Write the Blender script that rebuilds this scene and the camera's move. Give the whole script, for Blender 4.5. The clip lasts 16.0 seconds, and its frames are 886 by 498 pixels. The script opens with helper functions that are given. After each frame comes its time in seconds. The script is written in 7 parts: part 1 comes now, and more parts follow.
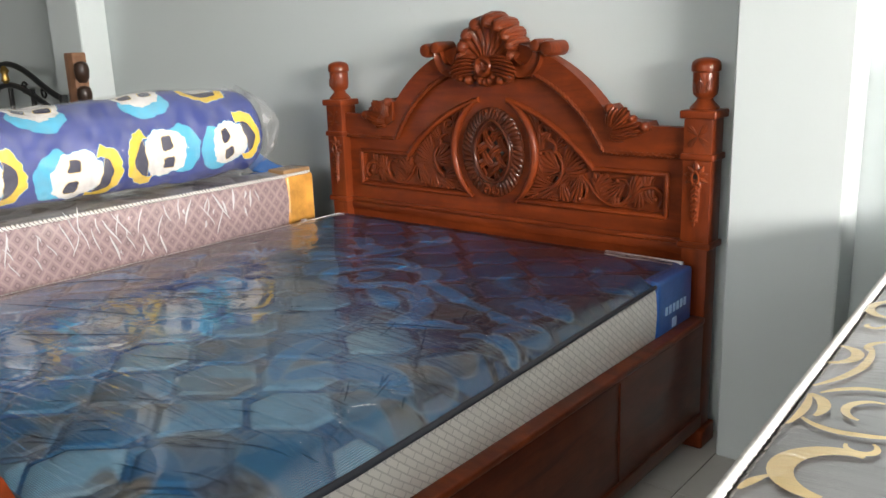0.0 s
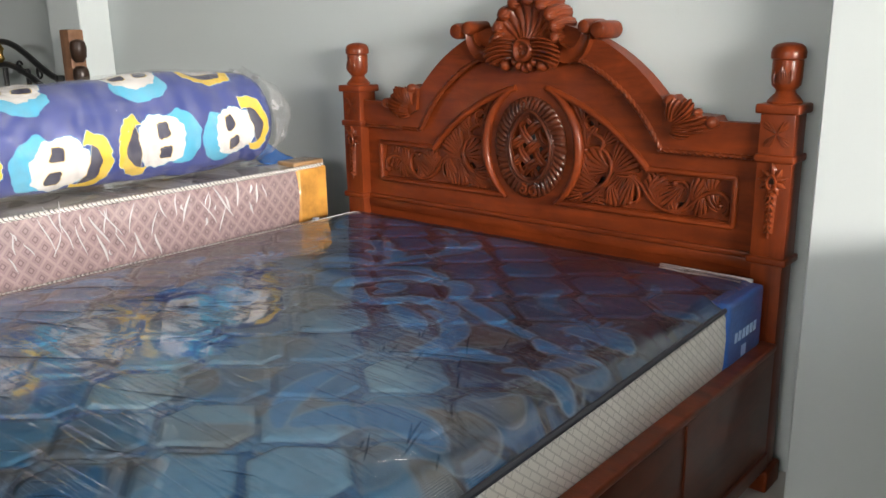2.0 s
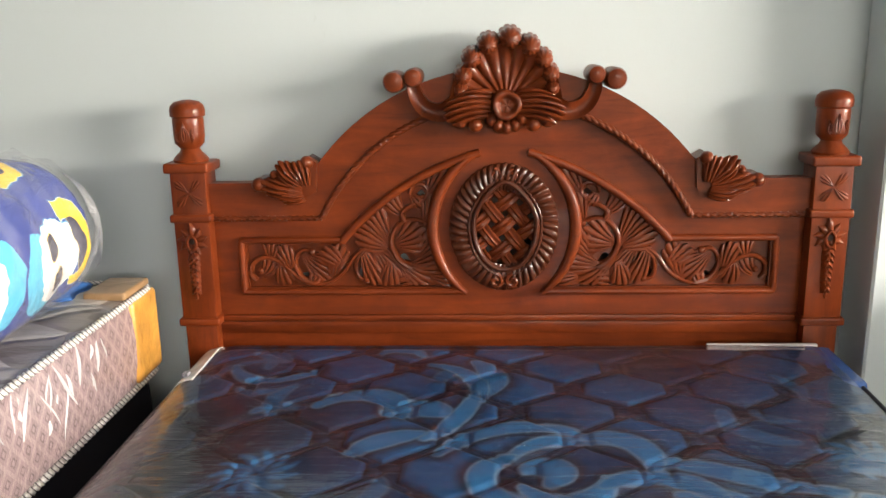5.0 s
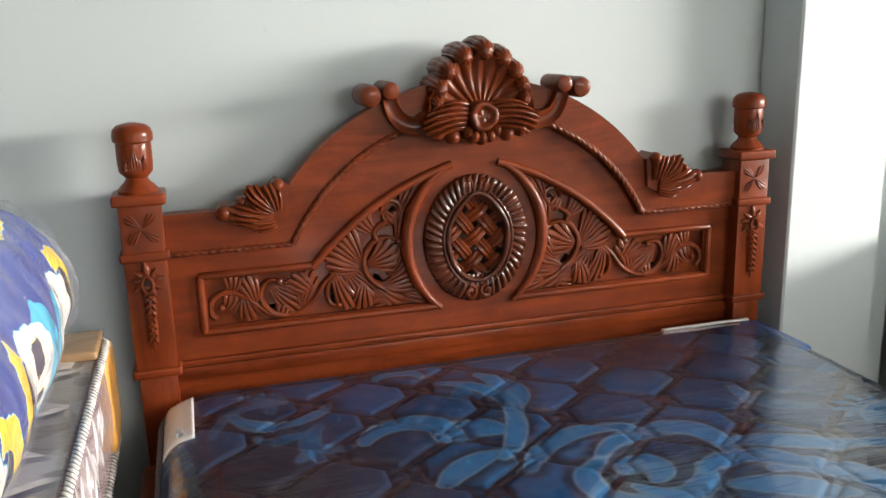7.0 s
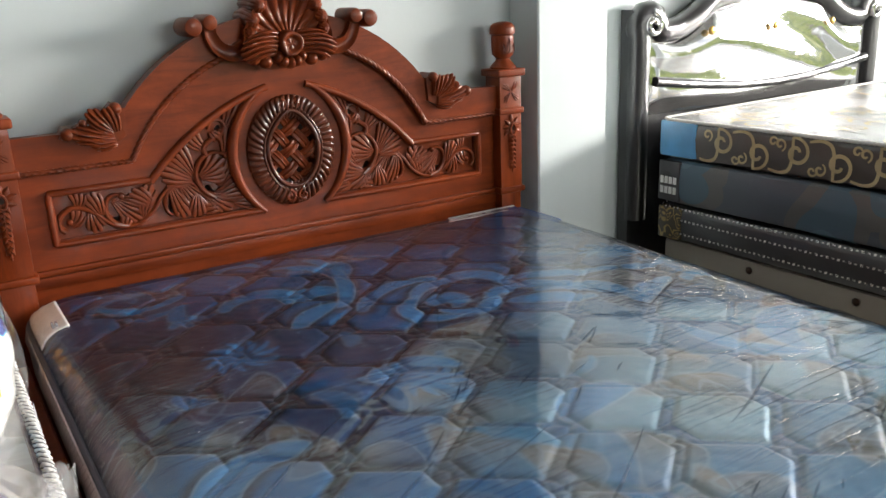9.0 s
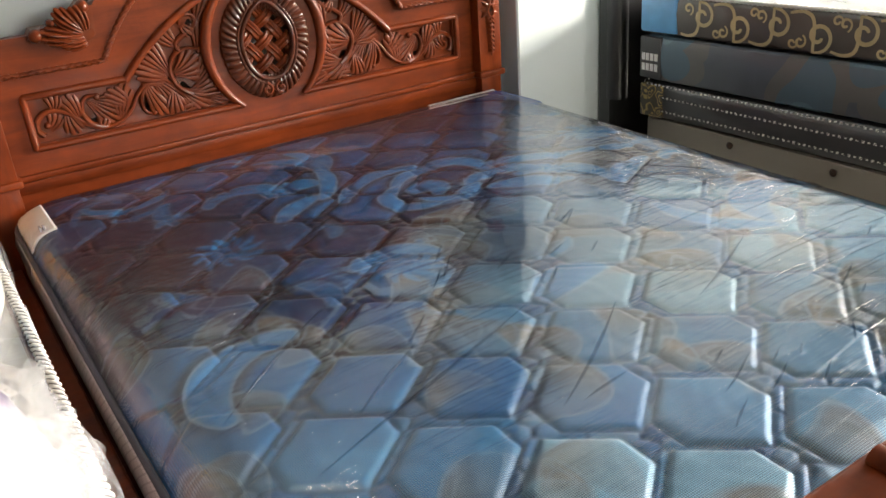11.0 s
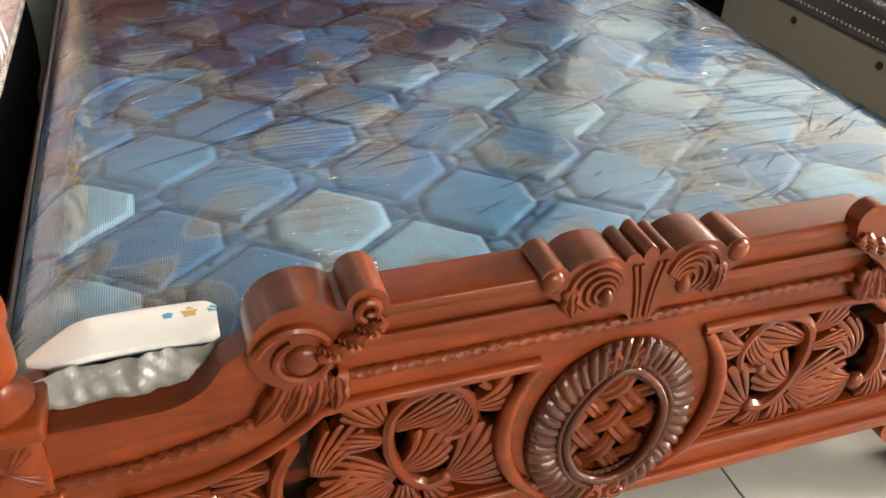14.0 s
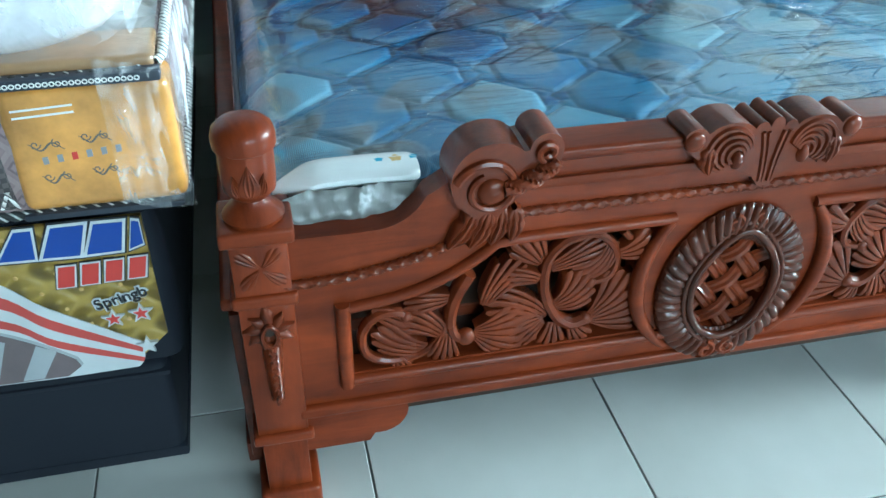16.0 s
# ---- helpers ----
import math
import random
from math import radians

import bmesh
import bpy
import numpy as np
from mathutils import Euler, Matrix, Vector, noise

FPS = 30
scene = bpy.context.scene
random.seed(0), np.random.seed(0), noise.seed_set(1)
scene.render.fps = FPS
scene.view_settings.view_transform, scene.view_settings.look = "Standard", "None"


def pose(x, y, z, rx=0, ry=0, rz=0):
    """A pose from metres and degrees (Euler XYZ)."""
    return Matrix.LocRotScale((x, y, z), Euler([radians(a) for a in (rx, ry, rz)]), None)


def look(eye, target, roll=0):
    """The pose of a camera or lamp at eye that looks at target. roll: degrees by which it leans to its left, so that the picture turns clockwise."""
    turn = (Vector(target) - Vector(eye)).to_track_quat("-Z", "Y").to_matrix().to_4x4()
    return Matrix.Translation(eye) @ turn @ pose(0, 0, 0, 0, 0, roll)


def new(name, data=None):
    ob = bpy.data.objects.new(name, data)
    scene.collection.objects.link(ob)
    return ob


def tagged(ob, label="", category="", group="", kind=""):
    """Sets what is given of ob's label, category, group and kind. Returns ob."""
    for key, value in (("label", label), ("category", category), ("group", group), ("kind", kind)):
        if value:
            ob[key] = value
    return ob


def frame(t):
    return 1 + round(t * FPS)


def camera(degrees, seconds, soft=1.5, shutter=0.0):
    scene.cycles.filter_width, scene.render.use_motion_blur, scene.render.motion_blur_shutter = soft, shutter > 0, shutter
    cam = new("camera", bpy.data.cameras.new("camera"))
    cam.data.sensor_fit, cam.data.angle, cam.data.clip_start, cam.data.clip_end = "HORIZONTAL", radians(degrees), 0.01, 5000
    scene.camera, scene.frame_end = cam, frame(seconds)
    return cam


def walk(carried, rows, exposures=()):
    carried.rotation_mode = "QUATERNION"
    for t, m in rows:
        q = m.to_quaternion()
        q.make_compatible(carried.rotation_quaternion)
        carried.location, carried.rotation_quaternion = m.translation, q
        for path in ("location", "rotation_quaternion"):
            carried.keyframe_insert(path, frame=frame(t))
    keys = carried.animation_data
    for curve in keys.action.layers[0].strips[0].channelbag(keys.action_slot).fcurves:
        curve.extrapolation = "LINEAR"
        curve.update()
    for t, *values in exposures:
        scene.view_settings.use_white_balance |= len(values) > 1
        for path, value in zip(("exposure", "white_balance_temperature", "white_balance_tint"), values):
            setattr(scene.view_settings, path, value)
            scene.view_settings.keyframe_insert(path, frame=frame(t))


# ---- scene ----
cam = camera(55.6, 16.0)
PATH = [
    (0, (1.881, -2.562, 1.378), (0.635, -1.076, 0.887), -2.0),
    (0.5, (1.884, -2.591, 1.374), (0.617, -1.129, 0.869), -1.6),
    (1, (1.882, -2.585, 1.357), (0.618, -1.13, 0.821), -0.8),
    (1.5, (1.794, -2.502, 1.351), (0.506, -1.073, 0.805), -0.2),
    (2, (1.601, -2.326, 1.343), (0.341, -0.86, 0.831), -1.0),
    (2.5, (1.395, -2.283, 1.329), (0.19, -0.773, 0.812), -0.2),
    (3, (1.1, -2.272, 1.317), (0.054, -0.661, 0.76), -0.2),
    (3.5, (0.803, -2.202, 1.305), (-0.184, -0.553, 0.752), -1.0),
    (4, (0.482, -2.191, 1.337), (-0.254, -0.397, 0.849), -0.9),
    (4.2, (0.382, -2.195, 1.358), (-0.208, -0.348, 0.866), -0.7),
    (6.3, (-0.592, -2.019, 1.444), (-0.207, -0.116, 0.966), -2.6),
    (6.5, (-0.634, -2.002, 1.443), (-0.184, -0.116, 0.953), -2.3),
    (7, (-0.691, -2.041, 1.443), (-0.142, -0.178, 0.968), -1.6),
    (7.5, (-0.782, -2.194, 1.435), (-0.184, -0.345, 0.963), -2.8),
    (8, (-0.867, -2.313, 1.358), (-0.171, -0.492, 0.909), -3.5),
    (8.5, (-0.92, -2.369, 1.372), (-0.043, -0.641, 0.877), -3.0),
    (9, (-0.98, -2.433, 1.388), (0.034, -0.81, 0.807), -2.3),
    (9.5, (-1.012, -2.467, 1.403), (0.049, -0.918, 0.715), -2.8),
    (9.7, (-1.024, -2.479, 1.408), (0.033, -0.948, 0.673), -2.9),
    (11.8, (-0.811, -2.472, 1.389), (0.1, -0.957, 0.453), -4.2),
    (12, (-0.749, -2.48, 1.374), (0.158, -1.0, 0.381), -2.7),
    (12.5, (-0.587, -2.479, 1.347), (0.225, -1.057, 0.198), 0.7),
    (13, (-0.481, -2.572, 1.354), (0.207, -1.1, 0.188), 0.8),
    (13.5, (-0.462, -2.771, 1.358), (0.061, -1.22, 0.21), 0.2),
    (14, (-0.54, -2.896, 1.352), (-0.013, -1.338, 0.214), 1.7),
    (14.5, (-0.703, -3.033, 1.337), (-0.21, -1.463, 0.202), 2.3),
    (15, (-0.804, -3.118, 1.328), (-0.4, -1.535, 0.174), 2.1),
    (15.5, (-0.81, -3.144, 1.329), (-0.434, -1.563, 0.164), 2.4),
    (16, (-0.776, -3.155, 1.33), (-0.394, -1.579, 0.161), 1.0),
]
# exposure and white balance drift as the phone adapts
LOOK = [(0.0, -0.28, 6800, 14), (2.0, -0.26, 6900, 15), (3.0, -0.16, 6800, 14), (3.5, 0.17, 7500, 15), (6.5, 0.10, 6900, 13), (8.0, -0.02, 6800, 13), (9.5, 0.0, 6700, 12),
        (12.0, 0.62, 7800, 15), (13.5, 0.84, 8100, 16), (14.5, 0.52, 7300, 13), (15.0, 0.45, 6900, 9), (15.3, 0.34, 5000, -11), (16.0, 0.28, 4800, -13)]
walk(cam, [(t, look(eye, target, roll)) for t, eye, target, roll in PATH], LOOK)

# ---- world, sun and openings ----
world = bpy.data.worlds.new("world")
scene.world = world
world.use_nodes = True
_bg = world.node_tree.nodes["Background"]
_sky = world.node_tree.nodes.new("ShaderNodeTexSky")
_sky.sky_type, _sky.sun_disc = "NISHITA", False
_sky.sun_elevation, _sky.sun_rotation = radians(48), radians(150)
world.node_tree.links.new(_sky.outputs[0], _bg.inputs[0])
_bg.inputs[1].default_value = 0.12
sun_data = bpy.data.lights.new("sun", "SUN")
sun_data.energy, sun_data.angle, sun_data.color = 1.2, radians(12), (1.0, 0.95, 0.88)
sun = new("sun", sun_data)
sun.matrix_world = look((6, -10, 12), (0, 0, 0))


def window_light(name, eye, target, w, h, power, colour=(1, 1, 1)):
    d = bpy.data.lights.new(name, "AREA")
    d.shape, d.size, d.size_y, d.energy, d.color = "RECTANGLE", w, h, power, colour
    ob = new(name, d)
    ob.matrix_world = look(eye, target)
    return ob


# sky light that falls in through the shopfront and the side window
window_light("shopfront_daylight", (2.4, -8.3, 3.4), (0.3, -1.8, 0.2), 4.4, 2.6, 680, (0.97, 0.985, 1.0))
window_light("side_window_daylight", (6.4, -2.3, 2.0), (0.2, -0.9, 0.75), 3.2, 0.9, 1000, (1.0, 0.985, 0.95))

# ---- materials ----


def mat(name, base=(0.5, 0.5, 0.5), rough=0.5, metal=0.0, coat=0.0, coat_rough=0.05, spec=0.5):
    m = bpy.data.materials.new(name)
    m.use_nodes = True
    b = m.node_tree.nodes["Principled BSDF"]
    b.inputs["Base Color"].default_value = (*base, 1)
    b.inputs["Roughness"].default_value = rough
    b.inputs["Metallic"].default_value = metal
    b.inputs["Coat Weight"].default_value = coat
    b.inputs["Coat Roughness"].default_value = coat_rough
    b.inputs["Specular IOR Level"].default_value = spec
    return m, m.node_tree.nodes, m.node_tree.links, b


def mapped(nodes, links, scale=(1, 1, 1), rot=(0, 0, 0), coord="Object"):
    tc = nodes.new("ShaderNodeTexCoord")
    mp = nodes.new("ShaderNodeMapping")
    mp.inputs["Scale"].default_value = scale
    mp.inputs["Rotation"].default_value = rot
    links.new(tc.outputs[coord], mp.inputs[0])
    return mp.outputs[0]


def noise_tex(nodes, links, vec, scale, detail=4, rough=0.55, dist=0.0):
    n = nodes.new("ShaderNodeTexNoise")
    n.inputs["Scale"].default_value, n.inputs["Detail"].default_value = scale, detail
    n.inputs["Roughness"].default_value, n.inputs["Distortion"].default_value = rough, dist
    links.new(vec, n.inputs["Vector"])
    return n.outputs["Fac"]


def ramp(nodes, links, fac, stops, interp="LINEAR"):
    r = nodes.new("ShaderNodeValToRGB")
    r.color_ramp.interpolation = interp
    el = r.color_ramp.elements
    while len(el) < len(stops):
        el.new(0.5)
    for e, (p, c) in zip(el, stops):
        e.position, e.color = p, (*c, 1)
    links.new(fac, r.inputs[0])
    return r.outputs[0]


def mix(nodes, links, fac, a, b, mode="MIX"):
    n = nodes.new("ShaderNodeMix")
    n.data_type, n.blend_type = "RGBA", mode
    for sock, v in ((n.inputs[0], fac), (n.inputs[6], a), (n.inputs[7], b)):
        if isinstance(v, (int, float)):
            sock.default_value = v
        elif isinstance(v, tuple):
            sock.default_value = (*v, 1)
        else:
            links.new(v, sock)
    return n.outputs[2]


def bump(nodes, links, height, strength, dist=0.01, base=None):
    n = nodes.new("ShaderNodeBump")
    n.inputs["Strength"].default_value, n.inputs["Distance"].default_value = strength, dist
    links.new(height, n.inputs["Height"])
    if base is not None:
        links.new(base, n.inputs["Normal"])
    return n.outputs[0]


def plastic_coat(nodes, links, b, scale=(5, 30, 5), amount=0.35, weight=1.0, rot=(0, 0, 0.5), rough=0.03, dist=0.004):
    """A clear wrinkled film over a surface."""
    v = mapped(nodes, links, scale, rot)
    a = noise_tex(nodes, links, v, 1.0, 5, 0.6, 1.2)
    v2 = mapped(nodes, links, (2.2, 2.2, 2.2))
    c = noise_tex(nodes, links, v2, 1.0, 3, 0.5, 0.6)
    patch = ramp(nodes, links, c, [(0.38, (0.1, 0.1, 0.1)), (0.68, (1, 1, 1))])
    h = mix(nodes, links, 1.0, a, patch, "MULTIPLY")
    b.inputs["Coat Weight"].default_value = weight
    b.inputs["Coat Roughness"].default_value = rough
    links.new(bump(nodes, links, h, amount, dist), b.inputs["Coat Normal"])


def wood(name, dark, light, rough=0.34, grain=(2, 2, 14), coat=0.16):
    m, n, l, b = mat(name, light, rough, 0, coat, 0.07, 0.16)
    v = mapped(n, l, grain)
    g = noise_tex(n, l, v, 1.5, 8, 0.62, 0.8)
    big = noise_tex(n, l, mapped(n, l), 2.3, 3)
    c = ramp(n, l, g, [(0.3, dark), (0.72, light)])
    c = mix(n, l, mix(n, l, 1.0, big, (0.55, 0.55, 0.55), "MULTIPLY"), c, dark)
    worn = ramp(n, l, noise_tex(n, l, mapped(n, l), 9, 6, 0.65, 0.4), [(0.32, (0.68, 0.68, 0.72)), (0.7, (1.15, 1.17, 1.22))])
    c = mix(n, l, 0.9, c, worn, "MULTIPLY")
    l.new(c, b.inputs["Base Color"])
    fine = noise_tex(n, l, mapped(n, l, tuple(k * 6 for k in grain)), 3, 5)
    l.new(bump(n, l, fine, 0.12, 0.003), b.inputs["Normal"])
    l.new(ramp(n, l, big, [(0.2, (rough * 0.75,) * 3), (0.8, (rough * 1.35,) * 3)]), b.inputs["Roughness"])
    return m


WOOD = wood("mahogany_across", (0.100, 0.0170, 0.0045), (0.285, 0.050, 0.0105), grain=(2, 9, 14), coat=0.12)
WOOD_UP = wood("mahogany_upright", (0.100, 0.0170, 0.0045), (0.285, 0.050, 0.0105), grain=(14, 9, 2), coat=0.14)
WOOD_CARVED = wood("mahogany_carved", (0.080, 0.0155, 0.005), (0.255, 0.047, 0.0115), rough=0.28, grain=(9, 9, 9), coat=0.15)
WOOD_DARK = wood("dark_stained_mahogany", (0.040, 0.011, 0.005), (0.135, 0.030, 0.011), rough=0.26, grain=(9, 9, 9), coat=0.25)
WOOD_RAIL = wood("mahogany_rail", (0.06, 0.013, 0.006), (0.17, 0.038, 0.014), grain=(9, 2, 14))


def painted(name, base, scale=1.0, rough=0.75):
    m, n, l, b = mat(name, base, rough, spec=0.3)
    v = mapped(n, l)
    big = noise_tex(n, l, v, 0.9 * scale, 4)
    sm = noise_tex(n, l, v, 14 * scale, 5, 0.6)
    dk = tuple(k * 0.9 for k in base)
    c = mix(n, l, big, base, dk)
    scuff = ramp(n, l, noise_tex(n, l, mapped(n, l, (3, 3, 1.3)), 5.0, 6, 0.7), [(0.69, (0, 0, 0)), (0.78, (0.35, 0.35, 0.35))])
    c = mix(n, l, scuff, c, tuple(k * 0.62 for k in base))
    l.new(c, b.inputs["Base Color"])
    l.new(bump(n, l, sm, 0.08, 0.004), b.inputs["Normal"])
    return m


WALL = painted("mint_grey_wall_paint", (0.60, 0.66, 0.662))
WHITE = painted("white_enamel_paint", (0.78, 0.79, 0.77))
# dark colour stands in for the unlit far end of the room
DIMMED_WALL = painted("dimmed_brown_grey", (0.060, 0.055, 0.052))
# ceiling base darkened in place of missing light, met only in reflections
CEILING = painted("dimmed_ceiling_grey", (0.22, 0.22, 0.21))


def tile_material():
    m, n, l, b = mat("glazed_floor_tile", (0.62, 0.60, 0.56), 0.22)
    big = noise_tex(n, l, mapped(n, l, coord="Object"), 2.0, 4)
    info = n.new("ShaderNodeObjectInfo")
    c = ramp(n, l, big, [(0.3, (0.50, 0.49, 0.45)), (0.7, (0.63, 0.615, 0.575))])
    r = ramp(n, l, info.outputs["Random"], [(0.0, (0.95, 0.95, 0.95)), (1.0, (1.03, 1.03, 1.03))])
    c = mix(n, l, 1.0, c, r, "MULTIPLY")
    l.new(c, b.inputs["Base Color"])
    return m


TILE = tile_material()
GROUT = mat("dark_grout", (0.16, 0.15, 0.135), 0.9)[0]


def quilt_material():
    """Printed satin quilt: ground, ink, taupe petals, curls and fine outlines lie on the mattress mesh. Ground and ink
    also carry painted light and shade.
    """
    m, n, l, b = mat("blue_swirl_quilt", (0.03, 0.1, 0.3), 0.40, 0.22, spec=0.5)
    v = mapped(n, l)

    def layer(name):
        at = n.new("ShaderNodeAttribute")
        at.attribute_name = name
        return at.outputs["Fac"]

    c = ramp(n, l, layer("print_ground_light"), [(0.0, (0.003, 0.010, 0.024)), (0.28, (0.005, 0.080, 0.22)), (0.45, (0.012, 0.120, 0.29)), (0.72, (0.050, 0.215, 0.39)), (1.0, (0.24, 0.45, 0.58))])
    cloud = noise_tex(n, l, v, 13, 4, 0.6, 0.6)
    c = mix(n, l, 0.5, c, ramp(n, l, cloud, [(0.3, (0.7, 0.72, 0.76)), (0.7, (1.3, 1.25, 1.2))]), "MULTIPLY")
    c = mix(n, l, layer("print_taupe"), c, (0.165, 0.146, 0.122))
    c = mix(n, l, layer("print_ink_shade"), c, (0.010, 0.010, 0.016))
    c = mix(n, l, layer("print_curl"), c, (0.022, 0.18, 0.40))
    c = mix(n, l, layer("print_line"), c, (0.22, 0.32, 0.42))
    ck = n.new("ShaderNodeTexWave")
    ck.bands_direction = "DIAGONAL"
    ck.inputs["Scale"].default_value = 95
    l.new(mapped(n, l, (1, 1, 0)), ck.inputs["Vector"])
    ck2 = n.new("ShaderNodeTexWave")
    ck2.bands_direction = "DIAGONAL"
    ck2.inputs["Scale"].default_value = 95
    l.new(mapped(n, l, (-1, 1, 0)), ck2.inputs["Vector"])
    weave = mix(n, l, 1.0, ck.outputs["Fac"], ck2.outputs["Fac"], "DIFFERENCE")
    w = ramp(n, l, weave, [(0.1, (0.42, 0.44, 0.50)), (0.6, (1.5, 1.5, 1.46))])
    c = mix(n, l, 0.85, c, w, "MULTIPLY")
    l.new(c, b.inputs["Base Color"])
    l.new(bump(n, l, weave, 0.22, 0.0016), b.inputs["Normal"])
    return m


QUILT = quilt_material()


def weave_side():
    m, n, l, b = mat("white_basket_weave", (0.55, 0.54, 0.51), 0.6)
    br = n.new("ShaderNodeTexBrick")
    br.inputs["Scale"].default_value = 14
    br.inputs["Mortar Size"].default_value = 0.024
    br.inputs["Color1"].default_value, br.inputs["Color2"].default_value = (0.88, 0.86, 0.81, 1), (0.80, 0.78, 0.73, 1)
    br.inputs["Mortar"].default_value = (0.63, 0.61, 0.575, 1)
    br.inputs["Brick Width"].default_value, br.inputs["Row Height"].default_value = 0.55, 0.22
    tc = n.new("ShaderNodeTexCoord")
    mp = n.new("ShaderNodeMapping")
    sw = n.new("ShaderNodeSeparateXYZ")
    cb = n.new("ShaderNodeCombineXYZ")
    l.new(tc.outputs["Object"], sw.inputs[0])
    ad = n.new("ShaderNodeMath")
    l.new(sw.outputs[0], ad.inputs[0])
    l.new(sw.outputs[1], ad.inputs[1])
    l.new(ad.outputs[0], cb.inputs[0])
    l.new(sw.outputs[2], cb.inputs[1])
    mp.inputs["Rotation"].default_value = (0, 0, radians(38))
    l.new(cb.outputs[0], mp.inputs[0])
    l.new(mp.outputs[0], br.inputs["Vector"])
    l.new(br.outputs["Color"], b.inputs["Base Color"])
    l.new(bump(n, l, br.outputs["Fac"], -0.55, 0.004), b.inputs["Normal"])
    plastic_coat(n, l, b, (6, 6, 60), 0.4, 0.7)
    return m


WEAVE = weave_side()


def film_over(name, base, rough=0.5, amount=0.5, scale=(14, 14, 40), vary=0.15):
    m, n, l, b = mat(name, base, rough)
    c = ramp(n, l, noise_tex(n, l, mapped(n, l), 7, 5, 0.62), [(0.3, tuple(k * (1 - vary) for k in base)), (0.7, tuple(min(1, k * (1 + vary)) for k in base))])
    l.new(c, b.inputs["Base Color"])
    plastic_coat(n, l, b, scale, amount, 1.0, (0.3, 0.2, 0.6), 0.06, 0.015)
    return m


NAVY_CORNER = film_over("royal_blue_label", (0.015, 0.11, 0.40))
SKY_LABEL = film_over("light_blue_label", (0.09, 0.33, 0.62))
WHITE_LABEL = film_over("white_printed_label", (0.74, 0.74, 0.73), 0.4, 0.3, vary=0.04)
GREY_FILM = film_over("grey_white_border_under_film", (0.22, 0.22, 0.21), 0.4, 1.0, (20, 20, 12), 0.35)


def striped_cord(name, light, dark, scale):
    m, n, l, b = mat(name, light, 0.55)
    w = n.new("ShaderNodeTexWave")
    w.bands_direction = "DIAGONAL"
    w.inputs["Scale"].default_value = scale
    l.new(mapped(n, l, (1, 1, 1)), w.inputs["Vector"])
    l.new(ramp(n, l, w.outputs["Fac"], [(0.06, dark), (0.24, light)]), b.inputs["Base Color"])
    l.new(bump(n, l, w.outputs["Fac"], 0.6, 0.004), b.inputs["Normal"])
    return m


PIPING = striped_cord("white_cord_piping", (0.70, 0.68, 0.65), (0.10, 0.09, 0.09), 42)
WHITE_CORD = mat("plain_white_cord", (0.70, 0.69, 0.66), 0.6)[0]
ZIP_CORD = striped_cord("black_and_white_zip_cord", (0.03, 0.03, 0.03), (0.55, 0.55, 0.53), 30)
DARK_PIPE = mat("dark_cord_piping", (0.03, 0.035, 0.05), 0.5)[0]
GREY_PRINT = mat("grey_print", (0.28, 0.28, 0.3), 0.6)[0]
WHITE_PRINT = mat("white_print", (0.8, 0.8, 0.8), 0.6)[0]
PALE_PRINT = mat("pale_blue_print", (0.35, 0.55, 0.8), 0.6)[0]
GOLD_PRINT = mat("gold_print", (0.55, 0.36, 0.12), 0.5)[0]
BLUE_PRINT = mat("blue_print", (0.02, 0.06, 0.32), 0.45)[0]
RED_PRINT = mat("red_print", (0.55, 0.05, 0.04), 0.45)[0]
TEAL_PRINT = mat("teal_print", (0.05, 0.33, 0.5), 0.5)[0]


def pink_plaid():
    m, n, l, b = mat("mauve_lattice_fabric", (0.36, 0.24, 0.24), 0.6)
    tc = n.new("ShaderNodeTexCoord")
    sw = n.new("ShaderNodeSeparateXYZ")
    l.new(tc.outputs["Object"], sw.inputs[0])
    ad = n.new("ShaderNodeMath")
    l.new(sw.outputs[0], ad.inputs[0])
    l.new(sw.outputs[1], ad.inputs[1])
    cb = n.new("ShaderNodeCombineXYZ")
    l.new(ad.outputs[0], cb.inputs[0])
    l.new(sw.outputs[2], cb.inputs[1])
    fs = []
    for ang in (40, -40):
        mp = n.new("ShaderNodeMapping")
        mp.inputs["Rotation"].default_value = (0, 0, radians(ang))
        l.new(cb.outputs[0], mp.inputs[0])
        w = n.new("ShaderNodeTexWave")
        w.inputs["Scale"].default_value = 8.0
        l.new(mp.outputs[0], w.inputs["Vector"])
        fs.append(w.outputs["Fac"])
    mx = mix(n, l, 1.0, fs[0], fs[1], "DARKEN")
    c = ramp(n, l, mx, [(0.0, (0.32, 0.235, 0.23)), (0.08, (0.32, 0.235, 0.23)), (0.14, (0.25, 0.175, 0.18)), (0.58, (0.27, 0.19, 0.195)), (0.64, (0.16, 0.108, 0.118)), (0.84, (0.17, 0.115, 0.125)), (0.88, (0.29, 0.205, 0.21))])
    c = mix(n, l, 0.6, c, ramp(n, l, noise_tex(n, l, mapped(n, l), 11, 5), [(0.3, (0.78, 0.78, 0.8)), (0.7, (1.18, 1.16, 1.15))]), "MULTIPLY")
    l.new(c, b.inputs["Base Color"])
    plastic_coat(n, l, b, (26, 26, 5), 1.0, 1.0, (0.12, 0.1, 0.3), 0.05, 0.03)
    return m


PINK = pink_plaid()


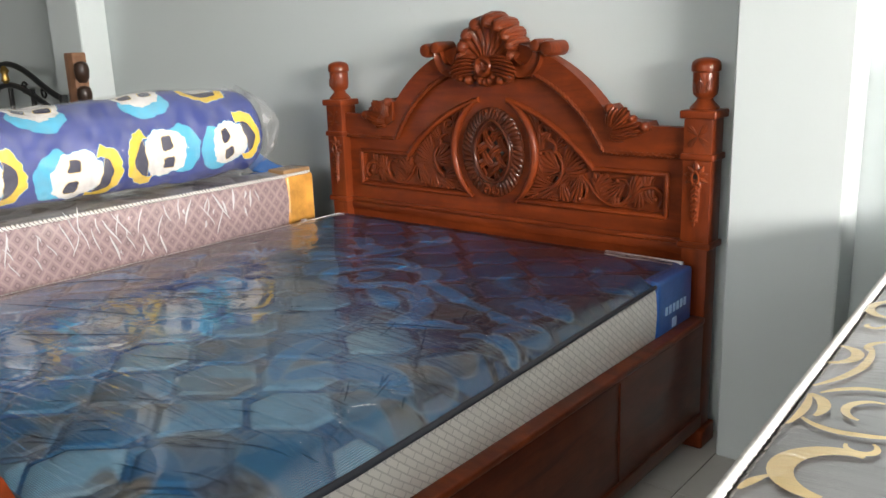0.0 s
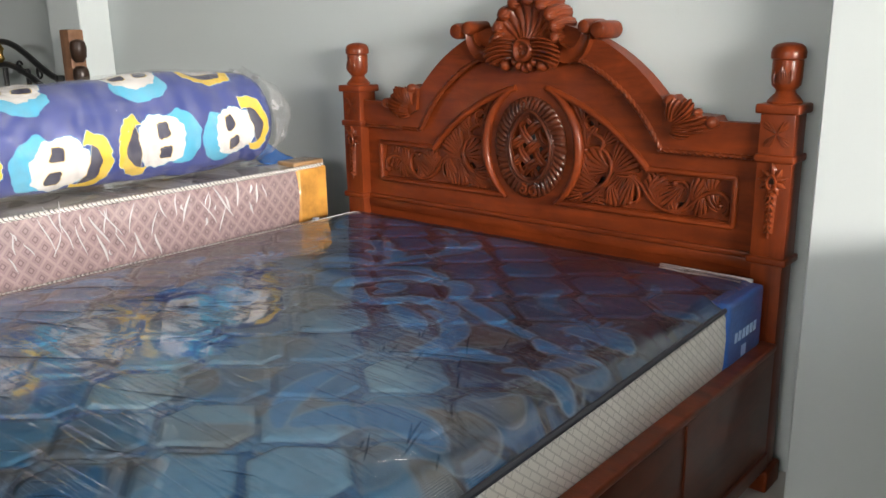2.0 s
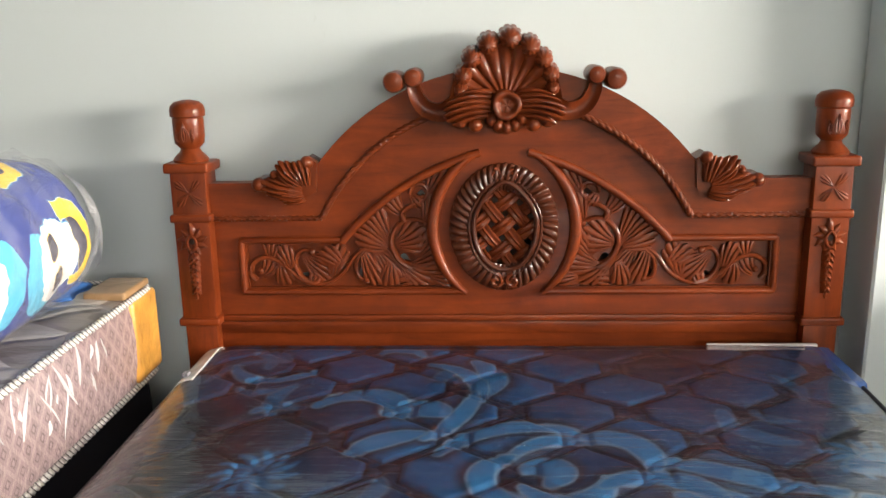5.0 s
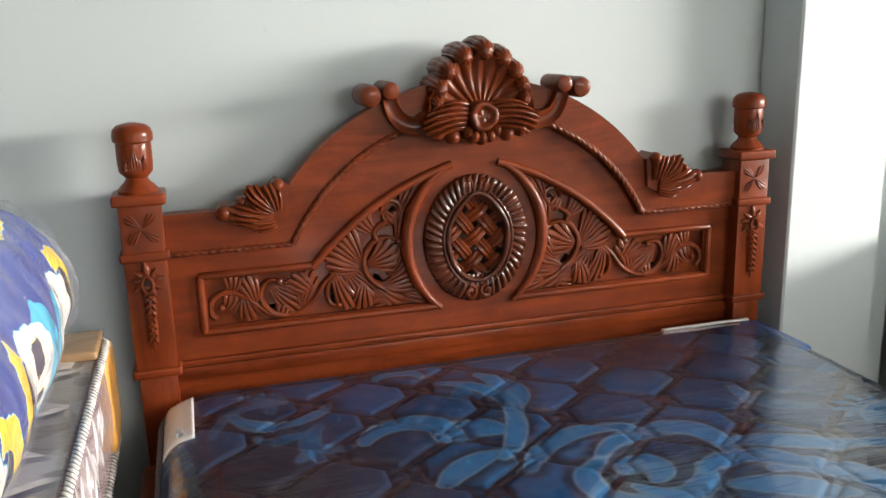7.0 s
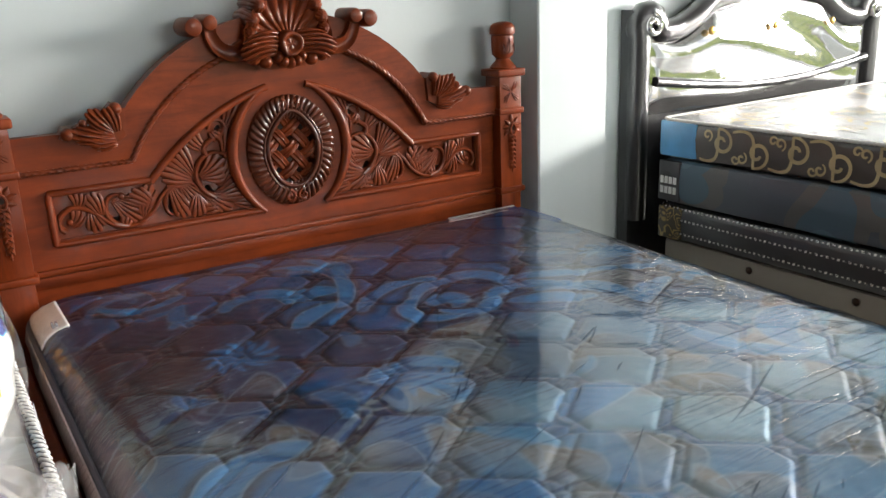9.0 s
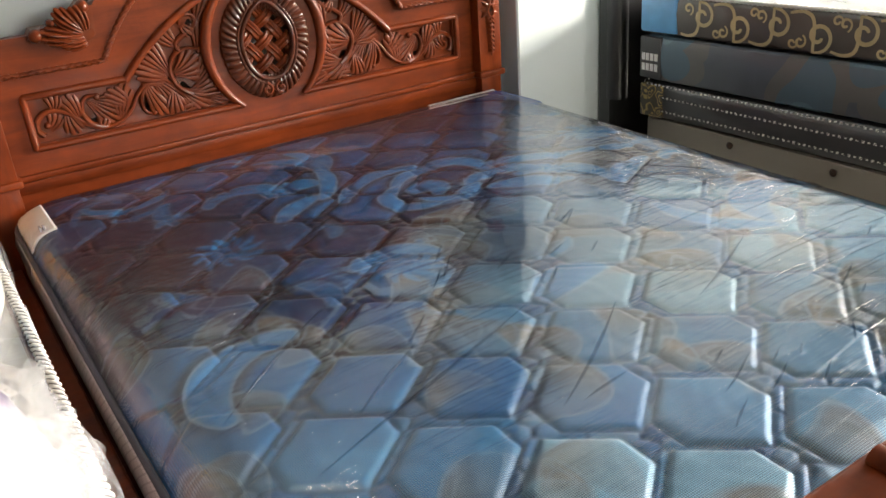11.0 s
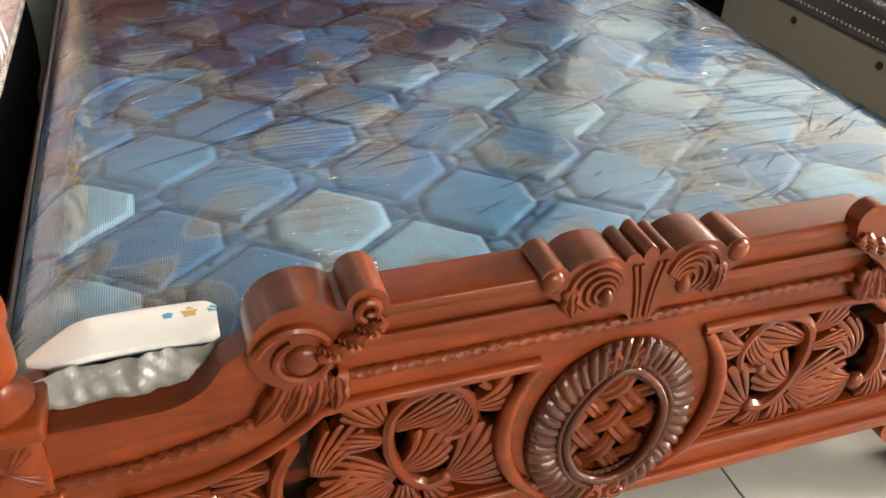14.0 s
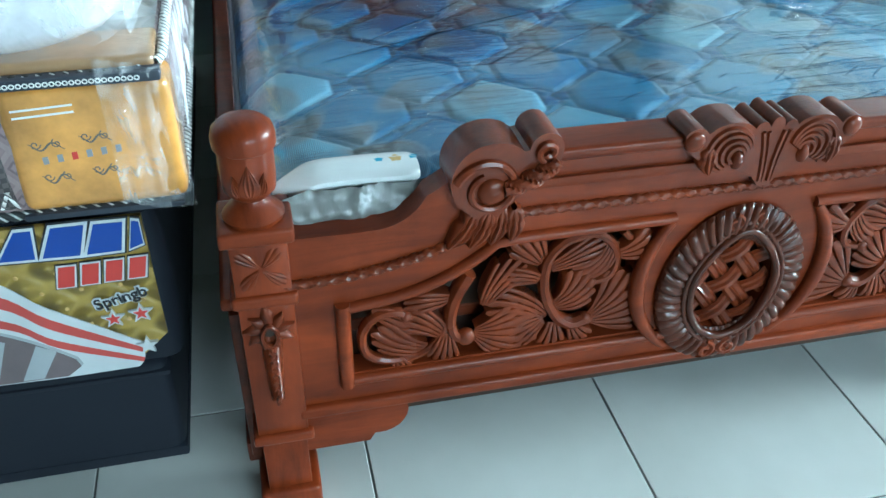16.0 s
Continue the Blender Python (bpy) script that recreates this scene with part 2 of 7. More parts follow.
def stone_quilt():
    m, n, l, b = mat("grey_taupe_stone_quilt", (0.36, 0.33, 0.30), 0.6)
    v = mapped(n, l)
    vor, edge = n.new("ShaderNodeTexVoronoi"), n.new("ShaderNodeTexVoronoi")
    edge.feature = "DISTANCE_TO_EDGE"
    for t in (vor, edge):
        t.inputs["Scale"].default_value = 7.0
        l.new(v, t.inputs["Vector"])
    sep = n.new("ShaderNodeSeparateColor")
    l.new(vor.outputs["Color"], sep.inputs[0])
    c = ramp(n, l, sep.outputs[0], [(0.0, (0.19, 0.165, 0.145)), (0.35, (0.34, 0.31, 0.28)), (0.7, (0.42, 0.395, 0.37)), (1.0, (0.30, 0.28, 0.26))])
    petal = ramp(n, l, noise_tex(n, l, v, 6.0, 1, 0.3, 1.5), [(0.60, (0, 0, 0)), (0.64, (0.7, 0.7, 0.7))])
    c = mix(n, l, petal, c, (0.15, 0.12, 0.10))
    l.new(c, b.inputs["Base Color"])
    l.new(bump(n, l, ramp(n, l, edge.outputs["Distance"], [(0.0, (0, 0, 0)), (0.12, (1, 1, 1))]), 0.5, 0.012), b.inputs["Normal"])
    plastic_coat(n, l, b, (6, 16, 6), 0.7, 1.0, (0, 0, 0.6), 0.06, 0.012)
    return m


PINK_TOP = stone_quilt()
ORANGE_LABEL = film_over("amber_label_under_film", (0.60, 0.29, 0.06), 0.35, 1.0, (11, 11, 9), 0.45)

TAN_LABEL = film_over("tan_label_under_film", (0.34, 0.20, 0.095), 0.4, 0.8, (7, 7, 9), 0.3)


def mesh_fabric():
    m, n, l, b = mat("dark_mesh_fabric", (0.05, 0.04, 0.04), 0.6)
    ck = n.new("ShaderNodeTexChecker")
    ck.inputs["Scale"].default_value = 120
    ck.inputs["Color1"].default_value, ck.inputs["Color2"].default_value = (0.075, 0.06, 0.06, 1), (0.03, 0.024, 0.026, 1)
    l.new(mapped(n, l), ck.inputs["Vector"])
    l.new(ck.outputs["Color"], b.inputs["Base Color"])
    plastic_coat(n, l, b, (10, 10, 24), 0.8, 1.0, (0.3, 0.4, 0.3), 0.05, 0.008)
    return m


MESH = mesh_fabric()
NAVY_CLOTH = painted("dark_navy_divan_cloth", (0.012, 0.014, 0.022), 3.0, 0.75)
BLACK_CLOTH = film_over("black_mattress_border", (0.040, 0.040, 0.046), 0.45, 0.6, (6, 6, 30))
BEIGE_BASE = painted("taupe_divan_base", (0.30, 0.27, 0.235), 2.0, 0.6)


def button_quilt():
    m, n, l, b = mat("gold_button_quilt", (0.42, 0.28, 0.05), 0.42)
    fs = []
    for sgn in (1, -1):
        w = n.new("ShaderNodeTexWave")
        w.bands_direction, w.wave_profile = "DIAGONAL", "SIN"
        w.inputs["Scale"].default_value = 7.4
        l.new(mapped(n, l, (sgn, 0, 1.2)), w.inputs["Vector"])
        fs.append(w.outputs["Fac"])
    t = mix(n, l, 1.0, fs[0], fs[1], "MULTIPLY")
    a = noise_tex(n, l, mapped(n, l), 9, 5, 0.62)
    c = ramp(n, l, a, [(0.3, (0.30, 0.19, 0.025)), (0.7, (0.50, 0.35, 0.07))])
    l.new(c, b.inputs["Base Color"])
    l.new(bump(n, l, t, 1.0, 0.03), b.inputs["Normal"])
    plastic_coat(n, l, b, (10, 10, 10), 0.5, 0.8, (0.3, 0.2, 0.6), 0.06, 0.012)
    return m


FLOCK = button_quilt()


def swirl_fabric(name, dark, light, scale, film=0.5, steps=None):
    m, n, l, b = mat(name, dark, 0.55)
    v = mapped(n, l)
    vor = n.new("ShaderNodeTexVoronoi")
    vor.inputs["Scale"].default_value = scale
    wob = n.new("ShaderNodeTexNoise")
    wob.inputs["Scale"].default_value, wob.inputs["Detail"].default_value = scale * 0.8, 1
    l.new(v, wob.inputs["Vector"])
    add = n.new("ShaderNodeVectorMath")
    add.operation = "MULTIPLY_ADD"
    add.inputs[1].default_value = (1.1 / scale, 1.1 / scale, 1.1 / scale)
    l.new(wob.outputs["Color"], add.inputs[0])
    l.new(v, add.inputs[2])
    l.new(add.outputs[0], vor.inputs["Vector"])
    c = ramp(n, l, vor.outputs["Distance"], steps or [(0.0, dark), (0.20, light), (0.27, dark), (0.46, light), (0.55, dark)], "CONSTANT")
    l.new(c, b.inputs["Base Color"])
    plastic_coat(n, l, b, (4, 18, 8), film, 1.0, (0, 0, 0.4), 0.06, 0.01)
    return m


def grey_stripes():
    m, n, l, b = mat("grey_striped_fabric", (0.14, 0.14, 0.15), 0.32, spec=1.0)
    w = n.new("ShaderNodeTexWave")
    w.bands_direction = "DIAGONAL"
    w.inputs["Scale"].default_value, w.inputs["Distortion"].default_value, w.inputs["Detail"].default_value = 1.6, 5.0, 3.0
    l.new(mapped(n, l, (1, -0.5, 0)), w.inputs["Vector"])
    l.new(ramp(n, l, w.outputs["Fac"], [(0.1, (0.085, 0.083, 0.09)), (0.6, (0.16, 0.157, 0.165)), (0.95, (0.30, 0.295, 0.30))]), b.inputs["Base Color"])
    plastic_coat(n, l, b, (5, 60, 8), 1.0, 1.0, (0, 0, 0.3), 0.16, 0.012)
    return m


SWIRL_TOP = grey_stripes()
GOLD_FILM = film_over("gold_scroll_print", (0.62, 0.46, 0.20), 0.5, 0.8, (4, 26, 8), 0.1)
BEIGE_FILM = film_over("beige_scroll_print", (0.52, 0.40, 0.22), 0.5, 0.5, (6, 6, 14), 0.15)
SWIRL_SIDE = film_over("dark_brown_fabric", (0.082, 0.070, 0.064), 0.5, 0.5, (6, 6, 14))
FOREST = swirl_fabric("dark_blue_leaf_print", (0.050, 0.085, 0.125), (0.10, 0.20, 0.27), 3.0, 0.9,
                      [(0.0, (0.085, 0.155, 0.205)), (0.30, (0.065, 0.115, 0.160)), (0.46, (0.105, 0.105, 0.105)), (0.60, (0.070, 0.085, 0.110))])
GOLD_SPOT = swirl_fabric("brown_gold_spot_fabric", (0.05, 0.035, 0.015), (0.30, 0.20, 0.05), 22.0, 0.4)


def patch_fabric():
    """Royal blue fleece with white, turquoise, yellow and dark patches, under clear film."""
    m, n, l, b = mat("royal_blue_patch_fleece", (0.03, 0.06, 0.4), 0.6)
    at = n.new("ShaderNodeAttribute")
    at.attribute_name = "print_tone"
    blue, white, turq, yel, ink = (0.026, 0.050, 0.25), (0.76, 0.74, 0.70), (0.07, 0.45, 0.66), (0.86, 0.58, 0.045), (0.025, 0.025, 0.06)
    c = ramp(n, l, at.outputs["Fac"], [(0.0, blue), (0.15, turq), (0.35, white), (0.55, yel), (0.75, ink)], "CONSTANT")
    c = mix(n, l, 0.35, c, ramp(n, l, noise_tex(n, l, mapped(n, l), 16, 5), [(0.3, (0.75, 0.75, 0.8)), (0.7, (1.1, 1.1, 1.1))]), "MULTIPLY")
    l.new(c, b.inputs["Base Color"])
    plastic_coat(n, l, b, (9, 7, 14), 1.0, 1.0, (0.3, 0.1, 0.4), 0.10, 0.04)
    return m


PATCH = patch_fabric()
BLUE_CLOTH = film_over("bright_blue_cloth", (0.02, 0.13, 0.42))


def swoosh_cotton():
    m, n, l, b = mat("white_pillow_cotton", (0.72, 0.70, 0.74), 0.6)
    w = n.new("ShaderNodeTexWave")
    w.bands_direction = "DIAGONAL"
    w.inputs["Scale"].default_value, w.inputs["Distortion"].default_value, w.inputs["Detail"].default_value = 1.3, 3.0, 0.0
    l.new(mapped(n, l, (1, 0.4, 1.2)), w.inputs["Vector"])
    l.new(ramp(n, l, w.outputs["Fac"], [(0.03, (0.16, 0.12, 0.24)), (0.10, (0.62, 0.58, 0.70)), (0.3, (0.72, 0.70, 0.74))]), b.inputs["Base Color"])
    plastic_coat(n, l, b, (7, 7, 12), 0.8, 1.0, (0.3, 0.2, 0.6), 0.06, 0.015)
    return m


LILAC = swoosh_cotton()
PURPLE = mat("purple_stripe_print", (0.22, 0.15, 0.34), 0.6)[0]
BLACK_METAL = mat("black_enamelled_iron", (0.012, 0.014, 0.015), 0.3)[0]
BRASS = mat("worn_brass", (0.5, 0.33, 0.1), 0.35, 1.0)[0]
PALE_WOOD = wood("pale_brown_wood", (0.17, 0.085, 0.045), (0.36, 0.19, 0.11), grain=(14, 9, 2))
# dark knobs and studs; also paints shade behind the footboard and in post hollows
DARK_WOOD = wood("dark_wood_and_shade", (0.02, 0.012, 0.008), (0.06, 0.03, 0.018), grain=(9, 9, 3))
GREY_PILLOW = film_over("grey_bedding_under_film", (0.25, 0.26, 0.28))


def clear_film(name="clear_plastic_film", scale=(14, 14, 8), thin=0.05, thick=0.42, rough=0.06):
    m, n, l, b = mat(name, (0.95, 0.95, 0.96), rough)
    v = mapped(n, l, scale)
    a = noise_tex(n, l, v, 1.0, 5, 0.6, 1.5)
    l.new(bump(n, l, a, 0.9, 0.02), b.inputs["Normal"])
    tr = n.new("ShaderNodeBsdfTransparent")
    mx = n.new("ShaderNodeMixShader")
    out = n["Material Output"]
    l.new(ramp(n, l, a, [(0.40, (thin,) * 3), (0.72, (thick,) * 3)]), mx.inputs[0])
    l.new(tr.outputs[0], mx.inputs[1])
    l.new(b.outputs[0], mx.inputs[2])
    l.new(mx.outputs[0], out.inputs[0])
    return m


FILM = clear_film()
CREASED = clear_film("creased_wrap_film", (5, 16, 7), 0.02, 0.17, 0.05)


def taut_film():
    """Clear film drawn tight: see-through, with a glass-like gloss that grows towards grazing angles."""
    m = bpy.data.materials.new("taut_clear_film")
    m.use_nodes = True
    n, l = m.node_tree.nodes, m.node_tree.links
    n.remove(n["Principled BSDF"])
    tr, gl, fr, mx = n.new("ShaderNodeBsdfTransparent"), n.new("ShaderNodeBsdfGlossy"), n.new("ShaderNodeFresnel"), n.new("ShaderNodeMixShader")
    gl.inputs["Roughness"].default_value = 0.02
    haze, both = n.new("ShaderNodeBsdfGlossy"), n.new("ShaderNodeMixShader")
    haze.inputs["Roughness"].default_value = 0.25
    both.inputs[0].default_value = 0.08
    l.new(gl.outputs[0], both.inputs[1])
    l.new(haze.outputs[0], both.inputs[2])
    fr.inputs["IOR"].default_value = 1.52
    # thin creases run on the slant and gather in patches; long shallow swells lie between
    def creases(scale, turn, spread):
        a = noise_tex(n, l, mapped(n, l, scale, (0, 0, turn)), 1.0, 2, 0.45, spread)
        return ramp(n, l, a, [(0.455, (0, 0, 0)), (0.5, (1, 1, 1)), (0.545, (0, 0, 0))])

    crease, crease2 = creases((1.6, 34, 1), -0.62, 0.3), creases((2.4, 44, 1), -1.0, 0.5)
    where = ramp(n, l, noise_tex(n, l, mapped(n, l, (1.6, 1.6, 1)), 1.0, 3, 0.5, 0.4), [(0.47, (0.0, 0.0, 0.0)), (0.64, (1, 1, 1))])
    where2 = ramp(n, l, noise_tex(n, l, mapped(n, l, (1.9, 1.4, 1), (0, 0, 2.0)), 1.0, 2, 0.5, 0.4), [(0.46, (0, 0, 0)), (0.64, (1, 1, 1))])
    h = mix(n, l, 1.0, crease, where, "MULTIPLY")
    h2 = mix(n, l, 1.0, crease2, where2, "MULTIPLY")
    swell = noise_tex(n, l, mapped(n, l, (3.5, 5, 1), (0, 0, 0.6)), 1.0, 2, 0.4)
    nb = bump(n, l, swell, 0.06, 0.02)
    nb = bump(n, l, h, 0.5, 0.0020, nb)
    nb = bump(n, l, h2, 0.45, 0.0018, nb)
    for s in (gl, fr, haze):
        l.new(nb, s.inputs["Normal"])
    # both faces of the film reflect, less where it clings to the cloth
    up, dn, dv = n.new("ShaderNodeMath"), n.new("ShaderNodeMath"), n.new("ShaderNodeMath")
    up.operation, dn.operation, dv.operation = "MULTIPLY", "ADD", "DIVIDE"
    up.inputs[1].default_value, dn.inputs[1].default_value = 1.7, 1.0
    l.new(fr.outputs[0], up.inputs[0])
    l.new(fr.outputs[0], dn.inputs[0])
    l.new(up.outputs[0], dv.inputs[0])
    l.new(dn.outputs[0], dv.inputs[1])
    l.new(dv.outputs[0], mx.inputs[0])
    l.new(tr.outputs[0], mx.inputs[1])
    l.new(both.outputs[0], mx.inputs[2])
    l.new(mx.outputs[0], n["Material Output"].inputs[0])
    return m


TAUT_FILM = taut_film()


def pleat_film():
    # half-opaque white base puts window glare into the colour
    m, n, l, b = mat("folded_glare_film", (0.85, 0.85, 0.86), 0.12, coat=1.0, spec=1.0)
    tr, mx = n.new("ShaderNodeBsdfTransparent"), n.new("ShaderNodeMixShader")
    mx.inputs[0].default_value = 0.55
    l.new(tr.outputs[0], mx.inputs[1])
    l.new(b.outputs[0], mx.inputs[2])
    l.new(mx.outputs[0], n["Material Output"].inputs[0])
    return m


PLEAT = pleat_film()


def fold_film():
    m = bpy.data.materials.new("shade_tinted_film_fold")
    m.use_nodes = True
    n, l = m.node_tree.nodes, m.node_tree.links
    n.remove(n["Principled BSDF"])
    tr, gl, mx = n.new("ShaderNodeBsdfTransparent"), n.new("ShaderNodeBsdfGlossy"), n.new("ShaderNodeMixShader")
    # grey tint paints the dark shade and reflection along each fold
    tr.inputs["Color"].default_value = (0.70, 0.72, 0.75, 1)
    gl.inputs["Roughness"].default_value = 0.2
    mx.inputs[0].default_value = 0.008
    l.new(tr.outputs[0], mx.inputs[1])
    l.new(gl.outputs[0], mx.inputs[2])
    l.new(mx.outputs[0], n["Material Output"].inputs[0])
    return m


FOLD = fold_film()


def silver_leather():
    m, n, l, b = mat("silver_upholstery_under_film", (0.62, 0.62, 0.62), 0.09, 0.9, 1.0, 0.03)
    a = noise_tex(n, l, mapped(n, l, (3, 3, 5)), 1.0, 3, 0.5, 0.8)
    l.new(bump(n, l, a, 0.35, 0.02), b.inputs["Normal"])
    return m


SILVER = silver_leather()
BLACK_LEATHER = film_over("black_leather_under_film", (0.014, 0.014, 0.016), 0.35, 0.9, (9, 9, 9))

# ---- mesh helpers ----


def obj(name, bm, material, parent=None, label="", smooth=None):
    me = bpy.data.meshes.new(name)
    bmesh.ops.recalc_face_normals(bm, faces=bm.faces)
    if smooth is not None:
        for f in bm.faces:
            f.smooth = True
        lim = math.cos(radians(smooth))
        for e in bm.edges:
            if len(e.link_faces) == 2 and e.link_faces[0].normal.dot(e.link_faces[1].normal) < lim:
                e.smooth = False
    bm.to_mesh(me)
    bm.free()
    for m in material if isinstance(material, (list, tuple)) else (material,):
        me.materials.append(m)
    ob = new(name, me)
    if parent:
        ob.parent = parent
    if label:
        ob["label"] = label
    return ob


def part(name, bm, material, parent, label="", smooth=40):
    return obj(name, bm, material, parent, label, smooth)


def thing(name, label, category, group="", kind=""):
    e = new(name)
    e.empty_display_size = 0.1
    return tagged(e, label, category, group, kind)


def box(bm, x0, x1, y0, y1, z0, z1, bev=0.0, seg=2):
    r = bmesh.ops.create_cube(bm, size=1)
    vs = r["verts"]
    for v in vs:
        v.co = Vector(((x0 + x1) / 2 + v.co.x * (x1 - x0), (y0 + y1) / 2 + v.co.y * (y1 - y0), (z0 + z1) / 2 + v.co.z * (z1 - z0)))
    if bev:
        es = list({e for v in vs for e in v.link_edges})
        bmesh.ops.bevel(bm, geom=es, offset=bev, segments=seg, affect="EDGES", profile=0.6)
    return vs


def boxed(x0, x1, y0, y1, z0, z1, bev=0.0, seg=2):
    bm = bmesh.new()
    box(bm, x0, x1, y0, y1, z0, z1, bev, seg)
    return bm


def grid_faces(bm, rows, closed_u=False, closed_v=False):
    nu, nv = len(rows), len(rows[0])
    for i in range(nu if closed_u else nu - 1):
        for j in range(nv if closed_v else nv - 1):
            a, b, c, d = rows[i][j], rows[(i + 1) % nu][j], rows[(i + 1) % nu][(j + 1) % nv], rows[i][(j + 1) % nv]
            if len({a, b, c, d}) == 4:
                bm.faces.new((a, b, c, d))


def lathe(bm, prof, cx, cy, seg=28, flute=0.0, count=8):
    rows = []
    for r, z in prof:
        rows.append([bm.verts.new((cx + r * (1 + flute * math.cos(count * 2 * math.pi * k / seg)) * math.cos(2 * math.pi * k / seg),
                                   cy + r * (1 + flute * math.cos(count * 2 * math.pi * k / seg)) * math.sin(2 * math.pi * k / seg), z)) for k in range(seg)])
    grid_faces(bm, rows, closed_v=True)
    bm.faces.new(rows[0])
    bm.faces.new(rows[-1])


def sweep(bm, pts, radii, y0, flat=1.0, seg=8, twist=0.0, turns=0.0, closed=False):
    """A carved roll along a path in the x-z plane, standing out towards -y. Twist gives it rope strands."""
    n = len(pts)
    rows = []
    s = 0.0
    for i in range(n):
        a = pts[(i - 1) % n] if (i or closed) else pts[0]
        b = pts[(i + 1) % n] if (i < n - 1 or closed) else pts[-1]
        t = Vector((b[0] - a[0], b[1] - a[1]))
        t.normalize()
        if i:
            s += math.hypot(pts[i][0] - pts[i - 1][0], pts[i][1] - pts[i - 1][1])
        r = radii if isinstance(radii, (int, float)) else radii[i]
        row = []
        for k in range(seg):
            th = 2 * math.pi * k / seg
            rr = r * (1 - 2.0 * twist * (1 - abs(math.sin(1.5 * th - 0.75 * turns * s))) ** 2) if turns else r
            row.append(bm.verts.new((pts[i][0] - t.y * rr * math.cos(th), y0 - flat * rr * math.sin(th), pts[i][1] + t.x * rr * math.cos(th))))
        rows.append(row)
    grid_faces(bm, rows, closed_u=closed, closed_v=True)
    if not closed:
        bm.faces.new(rows[0])
        bm.faces.new(rows[-1])


def arc3(a, b, c, n):
    """Points on the circle through three points, from a over b to c."""
    ax, az, bx, bz, cx, cz = *a, *b, *c
    d = 2 * (ax * (bz - cz) + bx * (cz - az) + cx * (az - bz))
    ux = ((ax * ax + az * az) * (bz - cz) + (bx * bx + bz * bz) * (cz - az) + (cx * cx + cz * cz) * (az - bz)) / d
    uz = ((ax * ax + az * az) * (cx - bx) + (bx * bx + bz * bz) * (ax - cx) + (cx * cx + cz * cz) * (bx - ax)) / d
    r = math.hypot(ax - ux, az - uz)
    t0, t1, t2 = (math.atan2(p[1] - uz, p[0] - ux) for p in (a, b, c))
    span = (t2 - t0) % (2 * math.pi)
    if (t1 - t0) % (2 * math.pi) > span:
        span -= 2 * math.pi
    return [(ux + r * math.cos(t0 + span * i / (n - 1)), uz + r * math.sin(t0 + span * i / (n - 1))) for i in range(n)]


def line(a, b, n):
    return [(a[0] + (b[0] - a[0]) * i / (n - 1), a[1] + (b[1] - a[1]) * i / (n - 1)) for i in range(n)]


def mirror_x(pts):
    return [(-x, z) for x, z in pts]


def slab(bm, outline, holes, y_front, y_back):
    """A board with the given outline and openings in the x-z plane."""
    loops = []
    for loop in (outline, *holes):
        vs = [bm.verts.new((x, y_front, z)) for x, z in loop]
        es = [bm.edges.new((vs[i], vs[(i + 1) % len(vs)])) for i in range(len(vs))]
        loops.append((vs, es))
    res = bmesh.ops.triangle_fill(bm, edges=[e for _, es in loops for e in es], use_beauty=True)
    faces = [g for g in res["geom"] if isinstance(g, bmesh.types.BMFace)]
    ext = bmesh.ops.extrude_face_region(bm, geom=faces)
    for v in [g for g in ext["geom"] if isinstance(g, bmesh.types.BMVert)]:
        v.co.y = y_back


def leaf(bm, x, z, ang, length, width, y0, depth, lobes=3, bend=0.6, nu=12, nv=10):
    """A ridged carved leaf with scalloped lobes, lying in the x-z plane, its tip curled forward."""
    rows = []
    px, pz, a = x, z, ang
    for i in range(nu + 1):
        u = i / nu
        w = width * (math.sin(math.pi * min(1, 0.10 + 0.90 * u) ** 0.85) + 0.05) * (0.78 + 0.34 * abs(math.sin(u * lobes * math.pi + 0.4)))
        row = []
        for j in range(nv + 1):
            v = 2 * j / nv - 1
            vein = 0.22 * math.cos(5 * math.pi * v)
            h = depth * ((1 - v * v) * 0.55 + vein * (1 - 0.5 * abs(v)) + 0.2) * (0.5 + 0.7 * math.sin(math.pi * (0.15 + 0.75 * u)))
            sweepback = -abs(v) * w * 0.55
            row.append(bm.verts.new((px - math.sin(a) * v * w + math.cos(a) * sweepback, y0 - h, pz + math.cos(a) * v * w + math.sin(a) * sweepback)))
        rows.append(row)
        px += math.cos(a) * length / nu
        pz += math.sin(a) * length / nu
        a += bend / nu
    grid_faces(bm, rows)


def spiral(cx, cz, r0, r1, a0, turns, n=26):
    return [(cx + (r0 + (r1 - r0) * (i / (n - 1)) ** 0.8) * math.cos(a0 + turns * 2 * math.pi * i / (n - 1)),
             cz + (r0 + (r1 - r0) * (i / (n - 1)) ** 0.8) * math.sin(a0 + turns * 2 * math.pi * i / (n - 1))) for i in range(n)]


def inside(p, poly):
    r, x, z = False, *p
    for i in range(len(poly)):
        (x0, z0), (x1, z1) = poly[i - 1], poly[i]
        if (z0 > z) != (z1 > z) and x < (x1 - x0) * (z - z0) / (z1 - z0) + x0:
            r = not r
    return r

# ---- room ----
X0, X1, Y0, Y1, CEIL = -4.95, 4.5, -7.0, 0.11, 3.1


def structure(name, bm, material, label, smooth=None):
    return tagged(obj(name, bm, material, None, "", smooth), label, name.split("_")[0], "", "structure")


structure("wall_north", boxed(X0 - 0.15, X1 + 0.15, Y1, Y1 + 0.15, 0, CEIL), WALL, "pale mint grey painted wall with scuffs behind the beds")
# unseen wall, kept dark so the film reflects a dim west end
structure("wall_west", boxed(X0 - 0.15, X0, Y0, Y1, 0, CEIL), DIMMED_WALL, "unseen side wall, darkened to stand in for a dim room end")
